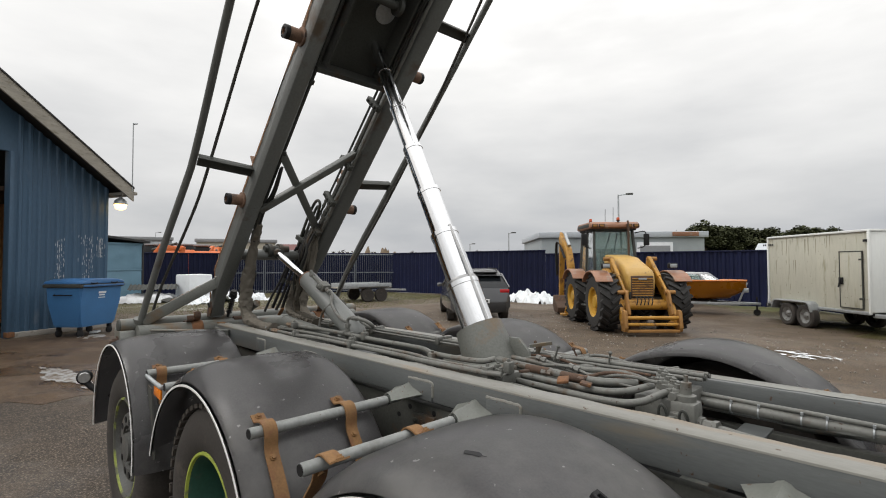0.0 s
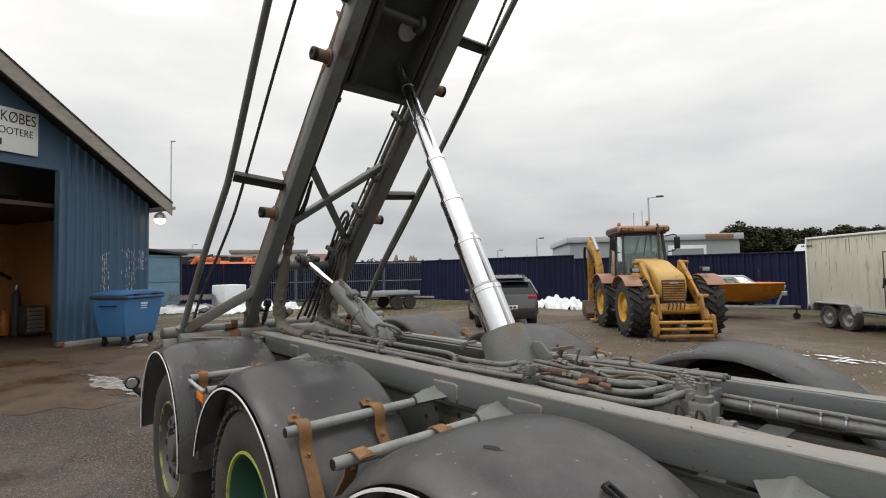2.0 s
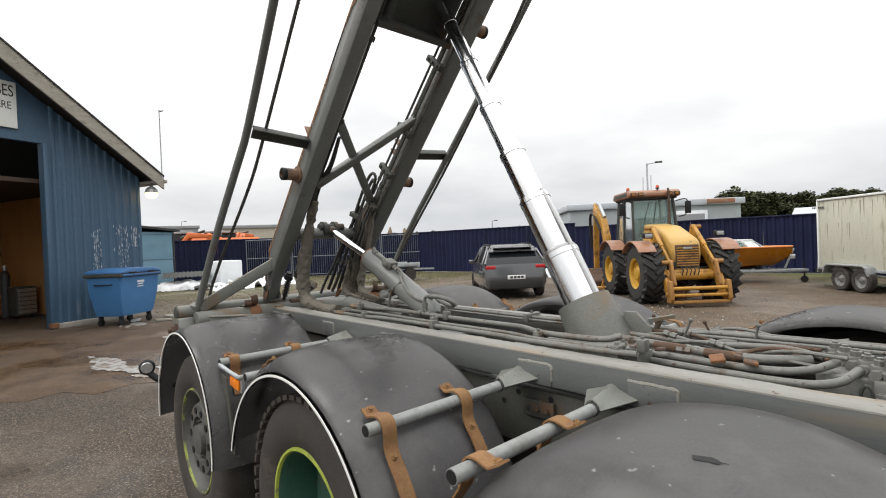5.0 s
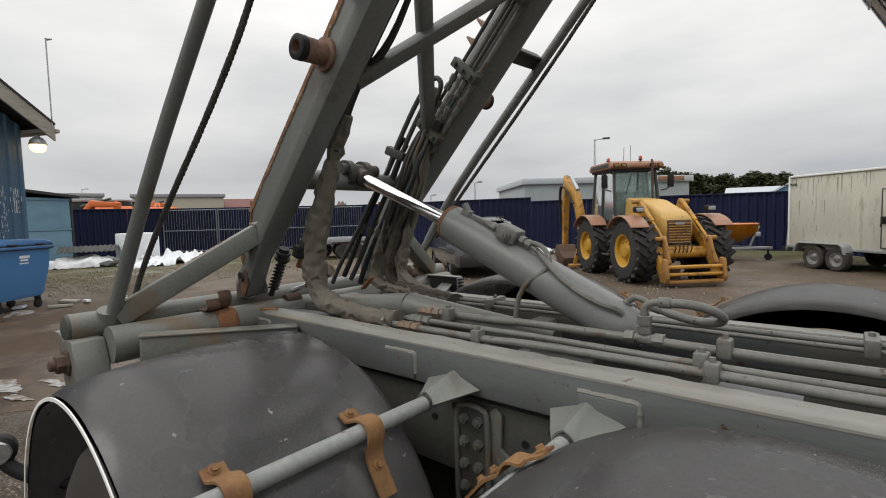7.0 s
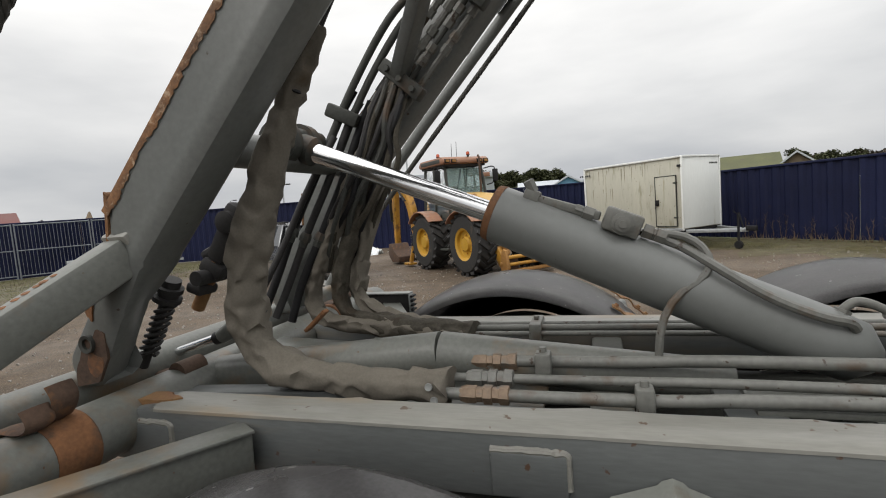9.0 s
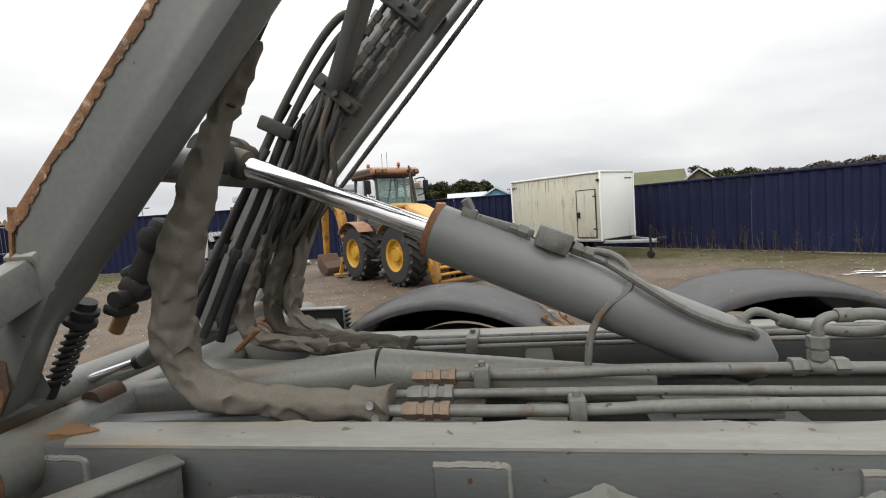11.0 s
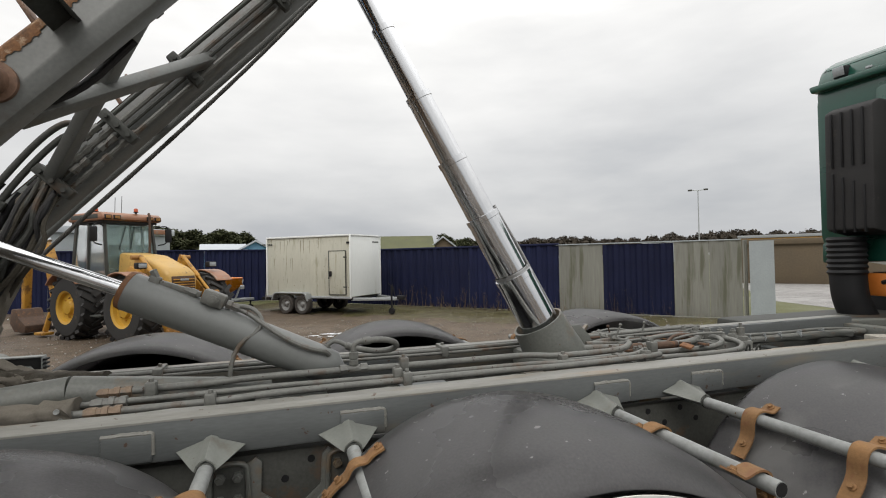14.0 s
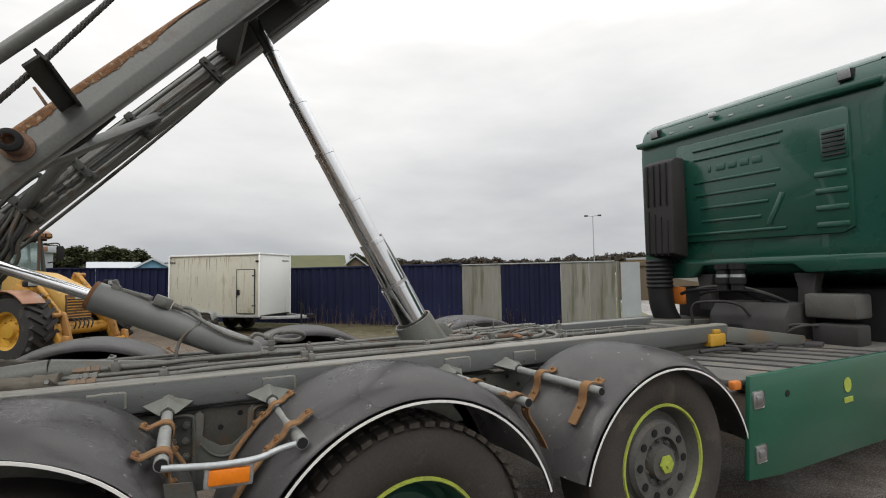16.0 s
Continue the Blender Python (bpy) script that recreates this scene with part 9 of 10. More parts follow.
for x in (-1.15, -0.75):
    bm = BM()
    box(bm, (x, 0, 1.12), (0.3, 0.9, 0.14), bev=0.04)
    part("bench", bm, M["black_soft"], BX, "dark padded bench")
bm = BM()
box(bm, (-1.62, 0, 1.32), (0.34, 0.26, 0.26), rot=(0, -35, 0), bev=0.06)
box(bm, (-1.78, 0, 0.92), (0.12, 0.14, 0.5), rot=(0, 30, 0), bev=0.03)
part("outboard_motor", bm, M["black"], BX, "black outboard motor, tilted up")
boat_tr = root("boat_trailer", (-5.93, 18.03, 0), "galvanised boat trailer under the orange boat", "trailer", rz=14)
bm = BM()
for s in (-1, 1):
    beam(bm, (-1.6, s * 0.45, 0.38), (0.8, s * 0.45, 0.38), 0.06, 0.08, 0.008)
    beam(bm, (0.8, s * 0.45, 0.38), (2.1, 0, 0.38), 0.06, 0.08, 0.008)
for x in (-1.4, -0.3, 0.7):
    beam(bm, (x, -0.45, 0.4), (x, 0.45, 0.4), 0.05, 0.08)
part("frame", bm, M["galv"], boat_tr)
bm = BM()
beam(bm, (1.5, 0, 0.4), (1.75, 0, 1.05), 0.06, 0.06, 0.008)
box(bm, (1.72, 0, 0.8), (0.14, 0.2, 0.14), bev=0.02)
part("winch_post", bm, M["galv"], boat_tr)
for s in (-1, 1):
    bm = BM()
    lathe(bm, (-0.4, s * 0.62, 0.28), (0, s, 0), [(0, 0.16), (0, 0.25), (0.03, 0.28), (0.14, 0.28), (0.17, 0.25), (0.16, 0.1)], 24)
    part("wheel", bm, M["rubber"], boat_tr, "small black tyre")
bm = BM()
rod(bm, (2.0, 0.1, 0.12), (2.0, 0.1, 0.6), 0.025)
lathe(bm, (2.0, 0.06, 0.1), (0, 1, 0), [(0, 0.1), (0.07, 0.1)], 16)
part("jockey_wheel", bm, M["black"], boat_tr)
keel_rest = BM()
box(keel_rest, (-0.3, 0, 0.44), (2.4, 0.12, 0.06), bev=0.01)
part("keel_rest", keel_rest, M["black"], boat_tr)

# flat trailer before the back fence
ft = root("flat_trailer", (-18.4, 13.1, 0), "low flatbed trailer with wooden floor near the fence", "trailer", rz=80)
bm = BM()
box(bm, (0, 0, 0.62), (2.4, 1.3, 0.06), bev=0.01)
part("floor", bm, M["fascia"], ft)
for s in (-1, 1):
    bm = BM()
    box(bm, (0, s * 0.66, 0.72), (2.4, 0.04, 0.22), bev=0.008)
    part("side_board", bm, M["galv"], ft)
    for x in (-0.05, 0.6):
        bm = BM()
        lathe(bm, (x, s * 0.72, 0.3), (0, s, 0), [(0, 0.18), (0, 0.27), (0.03, 0.3), (0.15, 0.3), (0.18, 0.27), (0.16, 0.1)], 24)
        part("wheel", bm, M["rubber"], ft, "small black tyre")
    bm = BM()
    box(bm, (0.28, s * 0.8, 0.66), (1.4, 0.24, 0.04), bev=0.01)
    part("mudguard", bm, M["grey_dark"], ft)
bm = BM()
beam(bm, (1.2, 0, 0.5), (2.3, 0, 0.45), 0.08, 0.08)
part("drawbar", bm, M["galv"], ft)

# white wrapped appliance crate and bags by the left fence
wb = root("wrapped_crate", (-24.1, 7.55, 0), "white plastic wrapped crate standing on grass", "crate", rz=15)
bm = BM()
box(bm, (0, 0, 0.68), (1.15, 1.12, 1.12), bev=0.05)
for v in bm.verts:
    v.co += Vector((noise.noise(v.co * 4), noise.noise(v.co * 4 + Vector((9, 0, 0))), noise.noise(v.co * 4 + Vector((0, 9, 0))))) * 0.025
part("wrapping", bm, M["white"], wb)
bm = BM()
for y in (-0.5, 0, 0.5):
    box(bm, (0, y, 0.06), (1.15, 0.12, 0.12))
part("pallet", bm, M["fascia"], wb)


def heap(name, loc, rx, ry, h, seed, material, label, category, kind=""):
    """A low lumpy pile."""
    bm = BM()
    bmesh.ops.create_grid(bm, x_segments=48, y_segments=48, size=1)
    off = Vector((seed * 3.1, seed * 1.7, 0))
    for v in bm.verts:
        d = math.hypot(v.co.x, v.co.y) + 0.6 * noise.noise(v.co * 1.9 + off) + 0.5 * noise.noise(v.co * 5.0 + off) + 0.35 * noise.noise(v.co * 11.0 + off)
        k = max(0.0, (1 if h > 0.05 else 0.62) - d)
        z = h * (k ** 0.6) * (0.55 + 0.9 * abs(noise.noise(v.co * 4.5 + off))) if k > 0 else -0.02
        v.co = Vector((v.co.x * rx, v.co.y * ry, z))
    bmesh.ops.delete(bm, geom=[f for f in bm.faces if all(v.co.z < 0 for v in f.verts)], context="FACES")
    return thing(name, bm, material, label, category, "snow by the fence", kind, pose(*loc), 60)


heap("snowdrift", (-12.6, 18.2, 0), 1.5, 0.8, 0.55, 1, M["snow"], "old white snow heap beside the fence", "snow")
heap("snowdrift", (-22.9, 8.9, 0), 1.0, 1.5, 0.5, 2, M["snow"], "thin dirty snow heap on grass beside the crate", "snow")
heap("snowdrift", (-22.2, 7.3, 0), 0.7, 0.9, 0.28, 3, M["snow"], "dirty snow and plastic heap before the crate", "snow")


def slush_patch(x, y, a, b, seed, material):
    """A melting patch: torn flat flakes that lie close together."""
    rng = random.Random(seed)
    bm = BM()
    turn = rng.uniform(-0.5, 0.5)
    slushy = material == M["slush"]
    for k in range(9 if slushy else 26):
        r_, th = math.sqrt(rng.random()), rng.uniform(0, 6.28)
        cx, cy = r_ * math.cos(th) * a, r_ * math.sin(th) * b
        size = (rng.uniform(0.22, 0.5) if slushy else rng.uniform(0.05, 0.2)) * (1.25 - r_) * max(a, 0.4)
        off = rng.uniform(0, 50)
        ring = []
        for q in range(22):
            t_ = 2 * math.pi * q / 22
            rr = size * (0.8 + 0.55 * noise.noise(Vector((math.cos(t_) * 1.3 + off, math.sin(t_) * 1.3, 0))) + 0.3 * noise.noise(Vector((math.cos(t_) * 4 + off, math.sin(t_) * 4, 0))))
            px, py = cx + math.cos(t_) * rr * 1.6, cy + math.sin(t_) * rr * 0.6
            ring.append((px * math.cos(turn) - py * math.sin(turn), px * math.sin(turn) + py * math.cos(turn)))
        z = 0.006 + 0.0004 * k
        vs = [bm.verts.new((px, py, z)) for px, py in ring]
        mid = bm.verts.new((cx * math.cos(turn) - cy * math.sin(turn), cx * math.sin(turn) + cy * math.cos(turn), z + 0.004))
        for q in range(22):
            bm.faces.new((vs[q], vs[(q + 1) % 22], mid))
    return thing("snow_patch", bm, material, "thin melting snow patch on the ground", "snow", kind="stuff", m=pose(x, y, 0.009), sharp=60)


for x, y, a, b, sd in ((-13.3, 2.4, 0.5, 0.35, 4), (-8.8, 1.4, 0.8, 0.22, 5), (-7.7, 1.75, 0.6, 0.25, 6), (-1.5, 11.4, 0.75, 0.4, 7), (3.4, 10.7, 0.9, 0.7, 8), (-0.4, 8.2, 0.25, 0.12, 9), (-10.6, 2.6, 0.2, 0.12, 10), (0.9, 8.9, 0.2, 0.1, 11)):
    slush_patch(x, y, a, b, sd, M["slush"] if x < -7 else M["snow"])
# rubbish by the container
rng = random.Random(5)
for k in range(9):
    bm = BM()
    box(bm, (0, 0, 0.03), (rng.uniform(0.2, 0.5), rng.uniform(0.06, 0.2), 0.05), rot=(rng.uniform(-4, 4), rng.uniform(-5, 5), 0), bev=0.01)
    ob = thing("debris_board", bm, M["fascia"] if k % 3 else M["white"], "loose wet board or torn wrap on the ground", "debris", "debris by the container", m=pose(-13.6 + rng.uniform(-0.6, 1.0), 3.4 + rng.uniform(-0.9, 0.8), 0.012, 0, 0, rng.uniform(0, 180)))
# torn white wrapping with a black corrugated board over it, by the shed
wrap_ = root("wrap_bundle", (-24.3, 5.75, 0), "crumpled white wrapping under a dark corrugated board, on grass", "debris", rz=68)
bm = BM()
bmesh.ops.create_grid(bm, x_segments=44, y_segments=30, size=1)
for v in bm.verts:
    x, y = v.co.x * 1.25, v.co.y * 0.65
    edge_ = max(0.0, 1 - max(abs(v.co.x), abs(v.co.y)) ** 4)
    z = edge_ * (0.36 + 0.12 * noise.noise(Vector((x * 1.7, y * 2, 3)))) + 0.12 * abs(noise.noise(Vector((x * 5, y * 5, 1)))) + 0.05 * abs(noise.noise(Vector((x * 13, y * 13, 2))))
    v.co = Vector((x + 0.06 * noise.noise(Vector((x * 4, y * 4, 8))), y + 0.08 * noise.noise(Vector((x * 4, y * 4, 5))), z))
part("wrapping", bm, M["foil"], wrap_, "crumpled white plastic sheet", sharp=25)
bm = corrugated(1.9, 0.85, 0.16, 0.03)
m = pose(-0.75, -0.42, 0.6, -76, 0, 4)
for v in bm.verts:
    v.co = m @ v.co
part("board", bm, M["grey_dark"], wrap_, "dark corrugated board", sharp=25)
rng = random.Random(6)
for k in range(4):
    bm = BM()
    bmesh.ops.create_icosphere(bm, subdivisions=3, radius=1, matrix=Matrix.Diagonal((rng.uniform(0.3, 0.5), rng.uniform(0.25, 0.4), rng.uniform(0.12, 0.22), 1)))
    for v in bm.verts:
        v.co *= 1 + 0.35 * noise.noise(v.co * 5 + Vector((k, 0, 0)))
        v.co.z = max(-0.02, v.co.z + 0.08)
    thing("debris_bag", bm, M["foil"] if k % 2 else M["grey_dark"], "crumpled plastic bag lying by the fence", "debris", "bags by the fence", m=pose(-23.4 + rng.uniform(-0.5, 0.5), 6.4 + k * 0.75, 0.02, 0, 0, rng.uniform(0, 180)), sharp=25)

# dry weeds along the fence
bm = BM()
rng = random.Random(11)
for k in range(420):
    u = rng.uniform(0.2, 10.2)
    base = Vector((0.9, 17.66, 0)) + FU * u + Vector((-0.719, -0.695, 0)) * rng.uniform(0.05, 0.35)
    big = rng.random() < 0.12
    h_ = rng.uniform(0.35, 0.75) if big else rng.uniform(0.06, 0.25)
    tip_ = base + Vector((rng.uniform(-0.12, 0.12), rng.uniform(-0.12, 0.12), h_))
    w_ = Vector((0.012, 0.012, 0))
    bm.faces.new([bm.verts.new(p) for p in (base - w_, base + w_, tip_)])
    if big:
        for _ in range(7):
            f = rng.uniform(0.3, 1)
            q = base.lerp(tip_, f)
            r_ = q + Vector((rng.uniform(-0.15, 0.15), rng.uniform(-0.15, 0.15), rng.uniform(0.03, 0.16)))
            bm.faces.new([bm.verts.new(p) for p in (q - w_ * 0.6, q + w_ * 0.6, r_)])
weeds = thing("weeds", bm, M["twig"], "dry brown weeds at the foot of the fence", "weeds", kind="stuff")
bm = BM()
for k in range(11000):
    u, w = rng.uniform(-3, 10.5), abs(rng.gauss(0, 1.5))
    base = Vector((0.9, 17.66, 0)) + FU * u + Vector((-0.719, -0.695, 0)) * (0.1 + w)
    tip_ = base + Vector((rng.uniform(-0.05, 0.05), rng.uniform(-0.05, 0.05), rng.uniform(0.015, 0.05)))
    bm.faces.new([bm.verts.new(p) for p in (base - Vector((0.004, 0.004, 0)), base + Vector((0.004, 0.004, 0)), tip_)])
thing("grass", bm, M["grass"], "short yellow-green winter grass by the fence", "grass", kind="stuff")
bm = BM()
for k in range(20000):
    x, y = rng.uniform(-28, -15), rng.uniform(3.2, 18)
    base = Vector((x, y, 0))
    tip_ = base + Vector((rng.uniform(-0.06, 0.06), rng.uniform(-0.06, 0.06), rng.uniform(0.02, 0.06)))
    bm.faces.new([bm.verts.new(p) for p in (base - Vector((0.005, 0.005, 0)), base + Vector((0.005, 0.005, 0)), tip_)])
thing("grass", bm, M["grass"], "short winter grass before the far fence", "grass", kind="stuff")
# loose stones on the yard
bm = BM()
for k in range(2600):
    x, y = rng.uniform(-12, 8), rng.uniform(4.3, 14)
    s = rng.uniform(0.008, 0.03)
    m = pose(x, y, s * 0.3, rng.uniform(0, 90), rng.uniform(0, 90), rng.uniform(0, 180)) @ Matrix.Diagonal((s, s * 0.8, s * 0.6, 1))
    vs = [bm.verts.new(m @ Vector(c)) for c in ((1, 0, 0), (-1, 0, 0), (0, 1, 0), (0, -1, 0), (0, 0, 1), (0, 0, -1))]
    for a, b, c in ((0, 2, 4), (2, 1, 4), (1, 3, 4), (3, 0, 4), (2, 0, 5), (1, 2, 5), (3, 1, 5), (0, 3, 5)):
        bm.faces.new((vs[a], vs[b], vs[c]))
thing("gravel", bm, M["concrete"], "scattered pale stones on the yard", "gravel", kind="stuff")


# ---------------------------------------------------------------- beyond the fence
EYE0 = Vector((-1.3, 0.8, 1.62))


def away(az, dist):
    return EYE0.x + math.sin(radians(az)) * dist, EYE0.y + math.cos(radians(az)) * dist


def far_house(name, az0, az1, dist, el, depth, wall_m, roof_m, label, gable=0.0, windows=0, ends=None):
    (ax_, ay_), (bx_, by_) = ends or (away(az0, dist), away(az1, dist))
    length = math.hypot(bx_ - ax_, by_ - ay_)
    ob = root(name, (ax_, ay_, 0), label, "building", rz=math.degrees(math.atan2(by_ - ay_, bx_ - ax_)))
    top = EYE0.z + dist * math.tan(radians(el))
    wall_h = top - gable
    bm = BM()
    box(bm, (length / 2, depth / 2, wall_h / 2), (length, depth, wall_h), bev=0.02)
    part("wall", bm, wall_m, ob)
    bm = BM()
    if gable:
        prism(bm, [(-0.3, wall_h - 0.05), (depth / 2, top), (depth + 0.3, wall_h - 0.05)], "x", -0.3, length + 0.3)
        for v in bm.verts:
            v.co = Vector((v.co.x, v.co.y, v.co.z))
    else:
        box(bm, (length / 2, depth / 2, wall_h + 0.1), (length + 0.3, depth + 0.3, 0.3), bev=0.03)
    part("roof", bm, roof_m, ob)
    for k in range(windows):
        x = length * (k + 0.5) / windows
        bm = BM()
        box(bm, (x, -0.03, wall_h - 1.2), (1.5, 0.08, 1.3), bev=0.02)
        wd = part("window", bm, M["white"], ob)
        bm = BM()
        box(bm, (x, -0.08, wall_h - 1.2), (1.2, 0.03, 1.0))
        part("pane", bm, M["car_glass"], wd)
    return ob


office = far_house("office", 0, 0, 28, 2.92, 7, M["grey_door"], M["far_white"], "grey flat-roofed office block with pale fascia and white window frames", windows=0, ends=((-14.3, 21.3), (-8.5, 27.1)))
bm = BM()
box(bm, (5.7, -0.04, 2.0), (1.8, 0.1, 1.5), bev=0.02)
wd = part("window", bm, M["white"], office, "white framed window")
bm = BM()
box(bm, (5.7, -0.1, 2.0), (1.5, 0.03, 1.15))
part("pane", bm, M["far_grey"], wd)
bm = BM()
box(bm, (7.2, -0.17, 3.16), (1.3, 0.06, 0.22), bev=0.02)
part("sign", bm, M["loader_orange"], office, "rust-stained faded sign strip")
far_house("hall", -73.8, -65.6, 48, 2.65, 8, M["beige"], M["far_grey"], "low beige flat-roofed hall behind the fence")
far_house("house", -65.5, -60.5, 52, 2.6, 8, M["far_brown"], M["red_roof"], "low house with dull red roof", gable=1.0)
far_house("hall", -83, -76.2, 55, 2.75, 8, M["far_grey"], M["far_grey"], "low grey hall behind the fence")
far_house("house", -11.6, -7.6, 38, 2.2, 6, M["far_blue"], M["far_white"], "light blue wooden house with pale roof", gable=0.7)


def gable_shed(az, dist, width, eave, ridge, wall_m, label):
    """A small shed whose gable looks towards the yard."""
    x, y = away(az, dist)
    ob = root("shed", (x, y, 0), label, "shed", "sheds beyond the fence", rz=-az)
    bm = BM()
    prism(bm, [(-width / 2, 0), (width / 2, 0), (width / 2, eave), (0, ridge), (-width / 2, eave)], "y", 0, 7, 0.02)
    part("wall", bm, wall_m, ob)
    for s in (-1, 1):
        bm = BM()
        prism(bm, [(0, ridge + 0.02), (s * (width / 2 + 0.3), eave - 0.14), (s * (width / 2 + 0.3), eave - 0.02), (0, ridge + 0.16)], "y", -0.3, 7.3)
        part("roof_slope", bm, M["far_white"], ob, "pale sheet roof")
    return ob


gable_shed(-6.4, 39, 3.0, 2.3, 3.15, M["far_blue"], "light blue shed with a pale pitched roof")
gable_shed(-3.6, 40, 3.2, 2.35, 3.2, M["far_white"], "pale shed with a white pitched roof")
gable_shed(-0.8, 42, 3.0, 2.3, 3.1, M["far_blue"], "light blue shed with a pale pitched roof")
far_house("house", 7.6, 13.6, 42, 2.95, 6, M["far_brown"], M["moss_roof"], "brown house with mossy green roof", gable=1.3)
gable_shed(15.0, 43, 2.6, 2.4, 3.5, M["far_brown"], "dark brown timber gable beside the mossy roof")
far_house("store", 46.0, 58.0, 30, 0.9, 5, M["far_brown"], M["far_brown"], "brown timber store wall at the road")
far_house("hall", 47.0, 56.0, 60, 1.5, 8, M["yellow"], M["far_grey"], "ochre hall in the distance")
far_house("hall", 38.0, 44.0, 110, 1.1, 8, M["far_white"], M["far_white"], "white low hall in the distance")
heap("earth_mound", (*away(-54, 62), 0), 6, 5, 4.0, 21, M["mound"], "brown earth heap beyond the fence", "earth heap")


def excavator(az, dist, rz_, k):
    x, y = away(az, dist)
    ob = root("excavator", (x, y, 0), "orange excavator parked behind the fence", "excavator", "orange machines behind the fence", rz=rz_)
    for s in (-1, 1):
        bm = BM()
        prism(bm, [(-1.8, 0.25), (-1.5, 0.0), (1.5, 0.0), (1.8, 0.25), (1.8, 0.6), (1.5, 0.85), (-1.5, 0.85), (-1.8, 0.6)], "y", s * 1.2 - 0.25, s * 1.2 + 0.25, 0.06)
        part("track", bm, M["black"], ob)
    bm = BM()
    prism(bm, [(-1.9, 1.0), (1.3, 1.0), (1.3, 1.7), (0.2, 1.75), (0.0, 2.45 + k), (-1.5, 2.55 + k), (-1.95, 2.2)], "y", -1.25, 1.25, 0.1)
    part("body", bm, M["orange_steel"], ob, "orange engine housing")
    bm = BM()
    prism(bm, [(0.1, 1.7), (1.3, 1.7), (1.35, 2.2), (1.0, 2.95 + k), (0.1, 2.95 + k)], "y", 0.25, 1.2, 0.06)
    cab_ = part("cab", bm, M["car_glass"], ob, "dark glazed cab")
    bm = BM()
    box(bm, (0.5, 0.72, 2.99 + k), (1.25, 1.1, 0.14), bev=0.04)
    part("cab_roof", bm, M["far_grey"], cab_, "grey cab roof")
    bm = BM()
    prism(bm, [(0.7, 1.5), (1.0, 1.4), (2.3, 2.55 + k), (3.9, 2.5 + k), (3.95, 2.75 + k), (2.2, 2.95 + k)], "y", -0.5, -0.15, 0.04)
    part("boom", bm, M["orange_steel"], ob)
    bm = BM()
    prism(bm, [(3.7, 2.85 + k), (4.0, 2.75 + k), (3.7, 1.2), (3.5, 0.5), (3.35, 0.55), (3.45, 1.4)], "y", -0.45, -0.2, 0.03)
    part("stick", bm, M["orange_steel"], ob)
    bm = BM()
    rod(bm, (1.5, -0.32, 2.6 + k), (3.4, -0.32, 3.0 + k), 0.08, seg=10)
    part("ram", bm, M["grey_dark"], ob)
    bm = BM()
    prism(bm, [(3.2, 0.6), (3.7, 0.6), (3.9, 0.2), (3.4, 0.0), (2.9, 0.3)], "y", -0.8, 0.1, 0.03)
    part("bucket", bm, M["rust_dark"], ob)
    return ob


excavator(-79.2, 37, 35, 0.1)
excavator(-76.6, 38, 200, 0.22)
excavator(-74.6, 41, 120, 0.3)
excavator(-72.0, 38, 165, 0.12)


def pole(az, dist, h_, arms, label):
    x, y = away(az, dist)
    ob = root("lamp_post", (x, y, 0), label, "lamp post", rz=-az)
    bm = BM()
    rod(bm, (0, 0, 0), (0, 0, h_), 0.08, 0.05, 10)
    part("post", bm, M["galv"], ob)
    for a in arms:
        bm = BM()
        tube(bm, [(0, 0, h_ - 0.05), (a * 0.5, 0, h_), (a, 0, h_)], 0.04, 8)
        part("arm", bm, M["galv"], ob)
        bm = BM()
        box(bm, (a * 1.15, 0, h_ + 0.02), (0.45, 0.3, 0.18 if len(arms) > 1 else 0.1), bev=0.04)
        part("lantern", bm, M["grey_dark"], ob)
    return ob


pole(43.4, 62, 8.9, (-0.7, 0.7), "tall lamp mast with two floodlights")
pole(-24.6, 33, 6.2, (0.6,), "street lamp post with single arm")
pole(-37.9, 45, 4.6, (0.4,), "street lamp post with single arm")
pole(-77.8, 90, 7.0, (0.5,), "street lamp post far behind the fence")
pole(-43.0, 60, 4.2, (0.4,), "street lamp post far behind the fence")


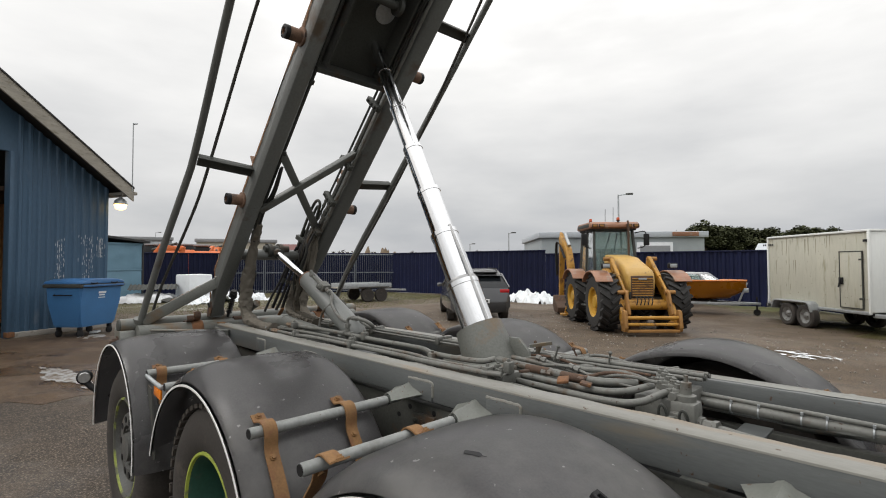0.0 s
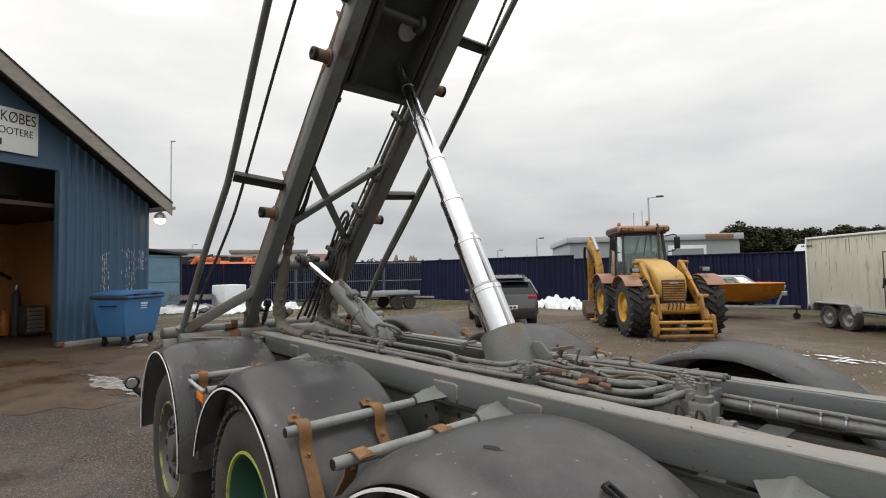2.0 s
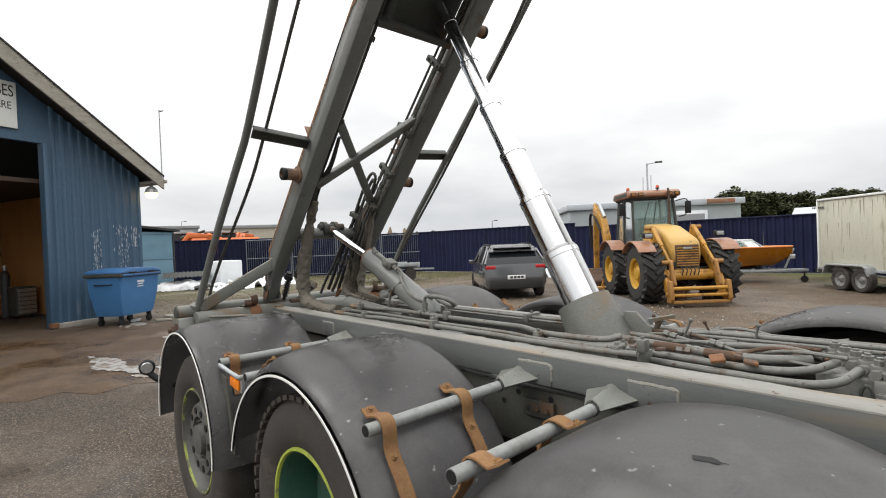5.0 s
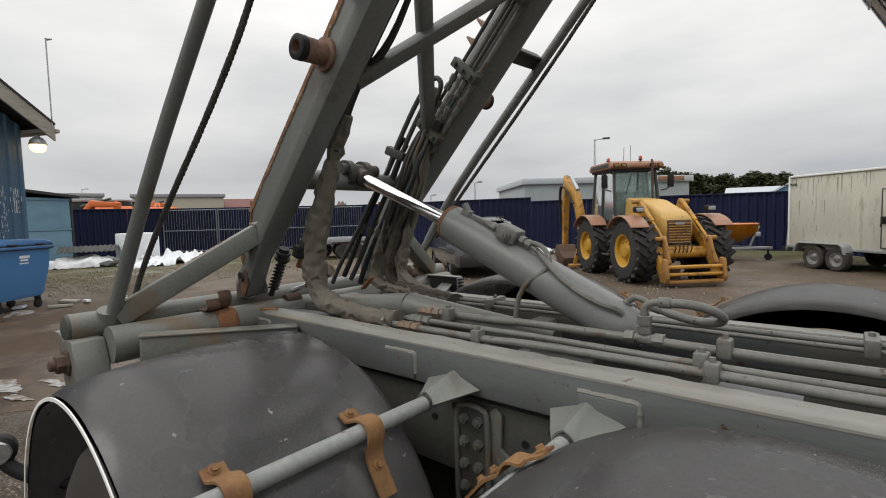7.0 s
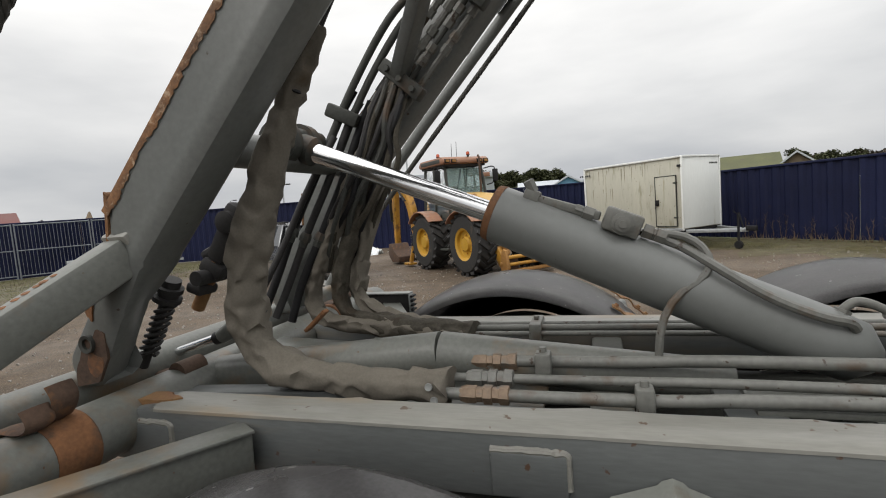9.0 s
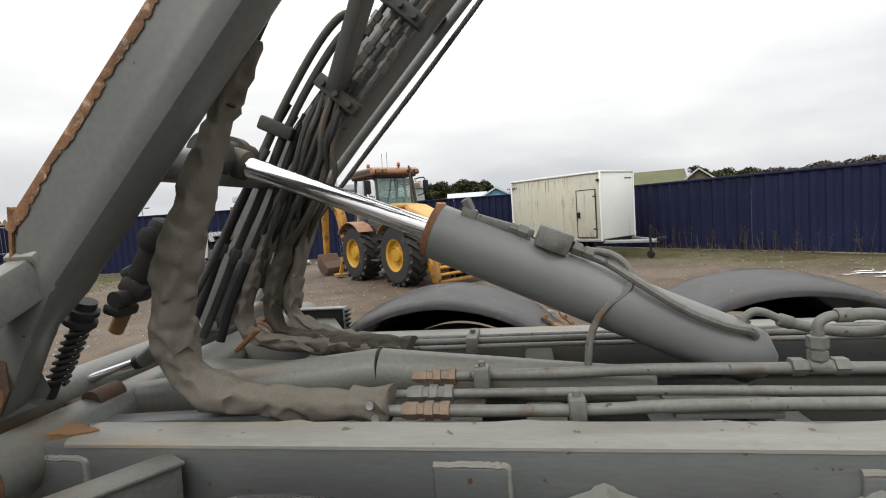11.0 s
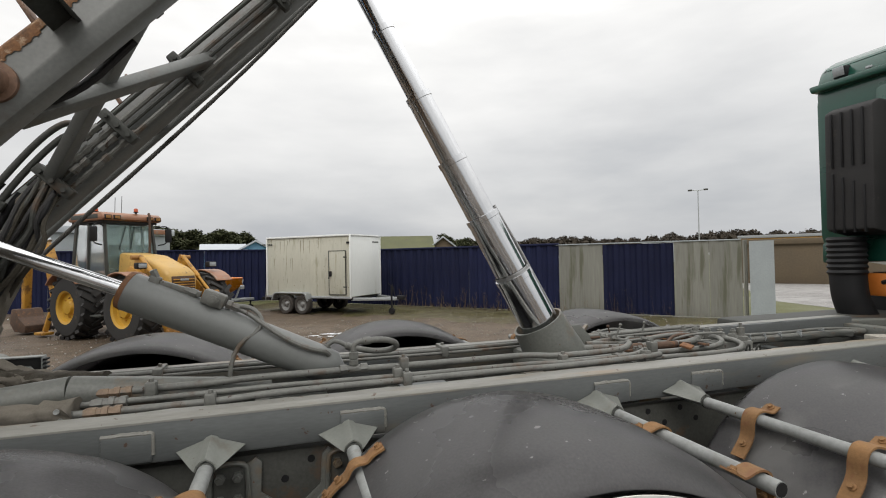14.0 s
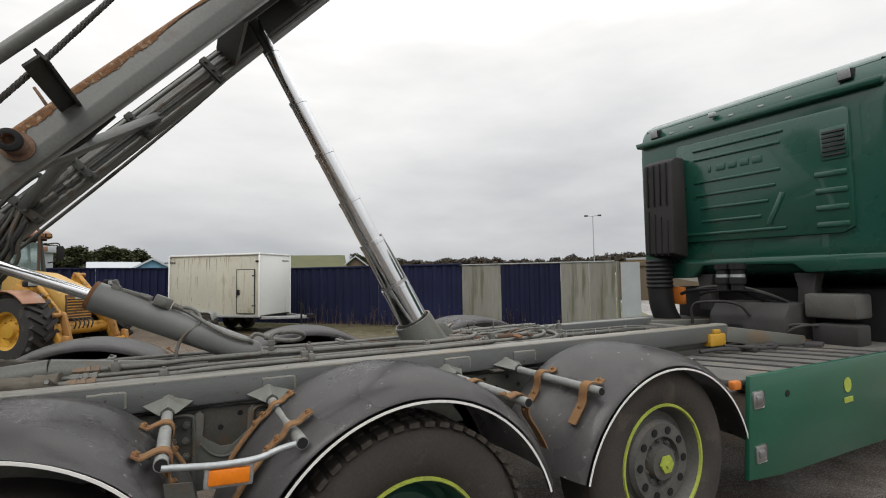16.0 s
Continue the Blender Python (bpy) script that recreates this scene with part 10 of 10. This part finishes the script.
def pine(x, y, h_, crown_r, seed):
    ob = root("pine_tree", (x, y, 0), "dark green pine tree with broad ragged crown", "tree", "pines behind the fence")
    rng = random.Random(seed)
    bm = BM()
    tube(bm, [(0, 0, 0), (0.1, 0.05, h_ * 0.4), (0.0, 0.1, h_ * 0.7), (0.05, 0, h_ * 0.92)], [0.22, 0.16, 0.1, 0.04], 8, 2)
    limbs = []
    for k in range(22):
        z = h_ * (0.3 + 0.63 * (k + rng.random()) / 22)
        a = rng.uniform(0, 6.28)
        r = crown_r * rng.uniform(0.55, 1.0) * (1.15 - 0.5 * abs(z / h_ - 0.62))
        tipv = Vector((math.cos(a) * r, math.sin(a) * r, z + rng.uniform(-0.1, 0.6)))
        tube(bm, [(0, 0, z - 0.4), tuple(tipv * 0.6 + Vector((0, 0, z * 0.4 - 0.15))), tuple(tipv)], [0.07, 0.05, 0.02], 5, 1)
        limbs.append((Vector((0, 0, z - 0.2)), tipv))
    part("trunk", bm, M["bark"], ob)
    bm = BM()
    for a, b in limbs:
        # needles gather in flat rounded pads along the outer half of each limb
        for f0 in (0.55, 0.85, 1.0):
            c = a.lerp(b, f0)
            rx_, rz_ = crown_r * rng.uniform(0.28, 0.46), crown_r * rng.uniform(0.2, 0.33)
            for _ in range(150):
                d_ = Vector((rng.gauss(0, 1), rng.gauss(0, 1), rng.gauss(0, 1))).normalized() * rng.uniform(0.55, 1.0)
                p = c + Vector((d_.x * rx_, d_.y * rx_, d_.z * rz_))
                s = rng.uniform(0.1, 0.22)
                u_ = Vector((rng.uniform(-1, 1), rng.uniform(-1, 1), rng.uniform(-0.5, 0.5))).normalized() * s
                v_ = u_.cross(Vector((rng.uniform(-1, 1), rng.uniform(-1, 1), 1))).normalized() * s * 0.6
                bm.faces.new([bm.verts.new(q) for q in (p - u_, p + v_, p + u_, p - v_)])
    part("crown", bm, M["leaf"], ob)
    return ob


rng = random.Random(3)
for az, el in ((-23.2, 3.2), (-21.2, 3.1), (-19.0, 4.0), (-17.4, 4.25), (-15.9, 3.9), (-14.3, 3.8), (-12.8, 3.45), (-11.3, 3.3), (-9.6, 3.5), (-8.0, 3.2), (16.8, 2.7), (18.4, 2.3)):
    d = rng.uniform(58, 70)
    hh = EYE0.z + d * math.tan(radians(el))
    pine(*away(az, d), hh - 0.35, rng.uniform(2.0, 2.7), int(az * 10) + 500)

# low winter woods along the horizon
bm = BM()
rng = random.Random(8)
for k in range(52000):
    az = rng.uniform(14, 70) if k % 4 else rng.uniform(-60, 14)
    d = rng.uniform(115, 170)
    x, y = away(az, d)
    lift = 1.85 + 0.7 * noise.noise(Vector((az * 0.16, 3.3, 0))) + 0.5 * noise.noise(Vector((az * 0.9, 1.3, 0))) + 0.3 * noise.noise(Vector((az * 3.1, d * 0.05, 0)))
    if az < 14:
        lift *= 0.72
    hi_ = EYE0.z + d * math.tan(radians(max(0.6, lift)))
    top_f = rng.uniform(0.15, 1) ** 0.6
    p = Vector((x, y, hi_ * top_f))
    s = rng.uniform(0.14, 0.4) if top_f > 0.86 else rng.uniform(0.35, 0.95)
    u_ = Vector((rng.uniform(-1, 1), rng.uniform(-1, 1), rng.uniform(-1, 1))).normalized() * s
    v_ = u_.cross(Vector((rng.uniform(-1, 1), rng.uniform(-1, 1), 1))).normalized() * s * 0.6
    bm.faces.new([bm.verts.new(q) for q in (p - u_, p + v_, p + u_, p - v_)])
thing("far_woods", bm, M["wood_far"], "brown leafless woods on the horizon", "woods", kind="stuff")

# ---------------------------------------------------------------- the yard lies slightly turned against the truck
def turned(degrees):
    return Matrix.Translation((-1.0, 0.7, 0)) @ Matrix.Rotation(radians(degrees), 4, "Z") @ Matrix.Translation((1.0, -0.7, 0))


for ob in list(scene.objects):
    if ob.parent is None and ob not in (truck, cam, sun):
        ob.matrix_world = turned(-0.6 if ob in (workshop, tool, bottle, bottle2, shed, cont) else -1.8) @ ob.matrix_world
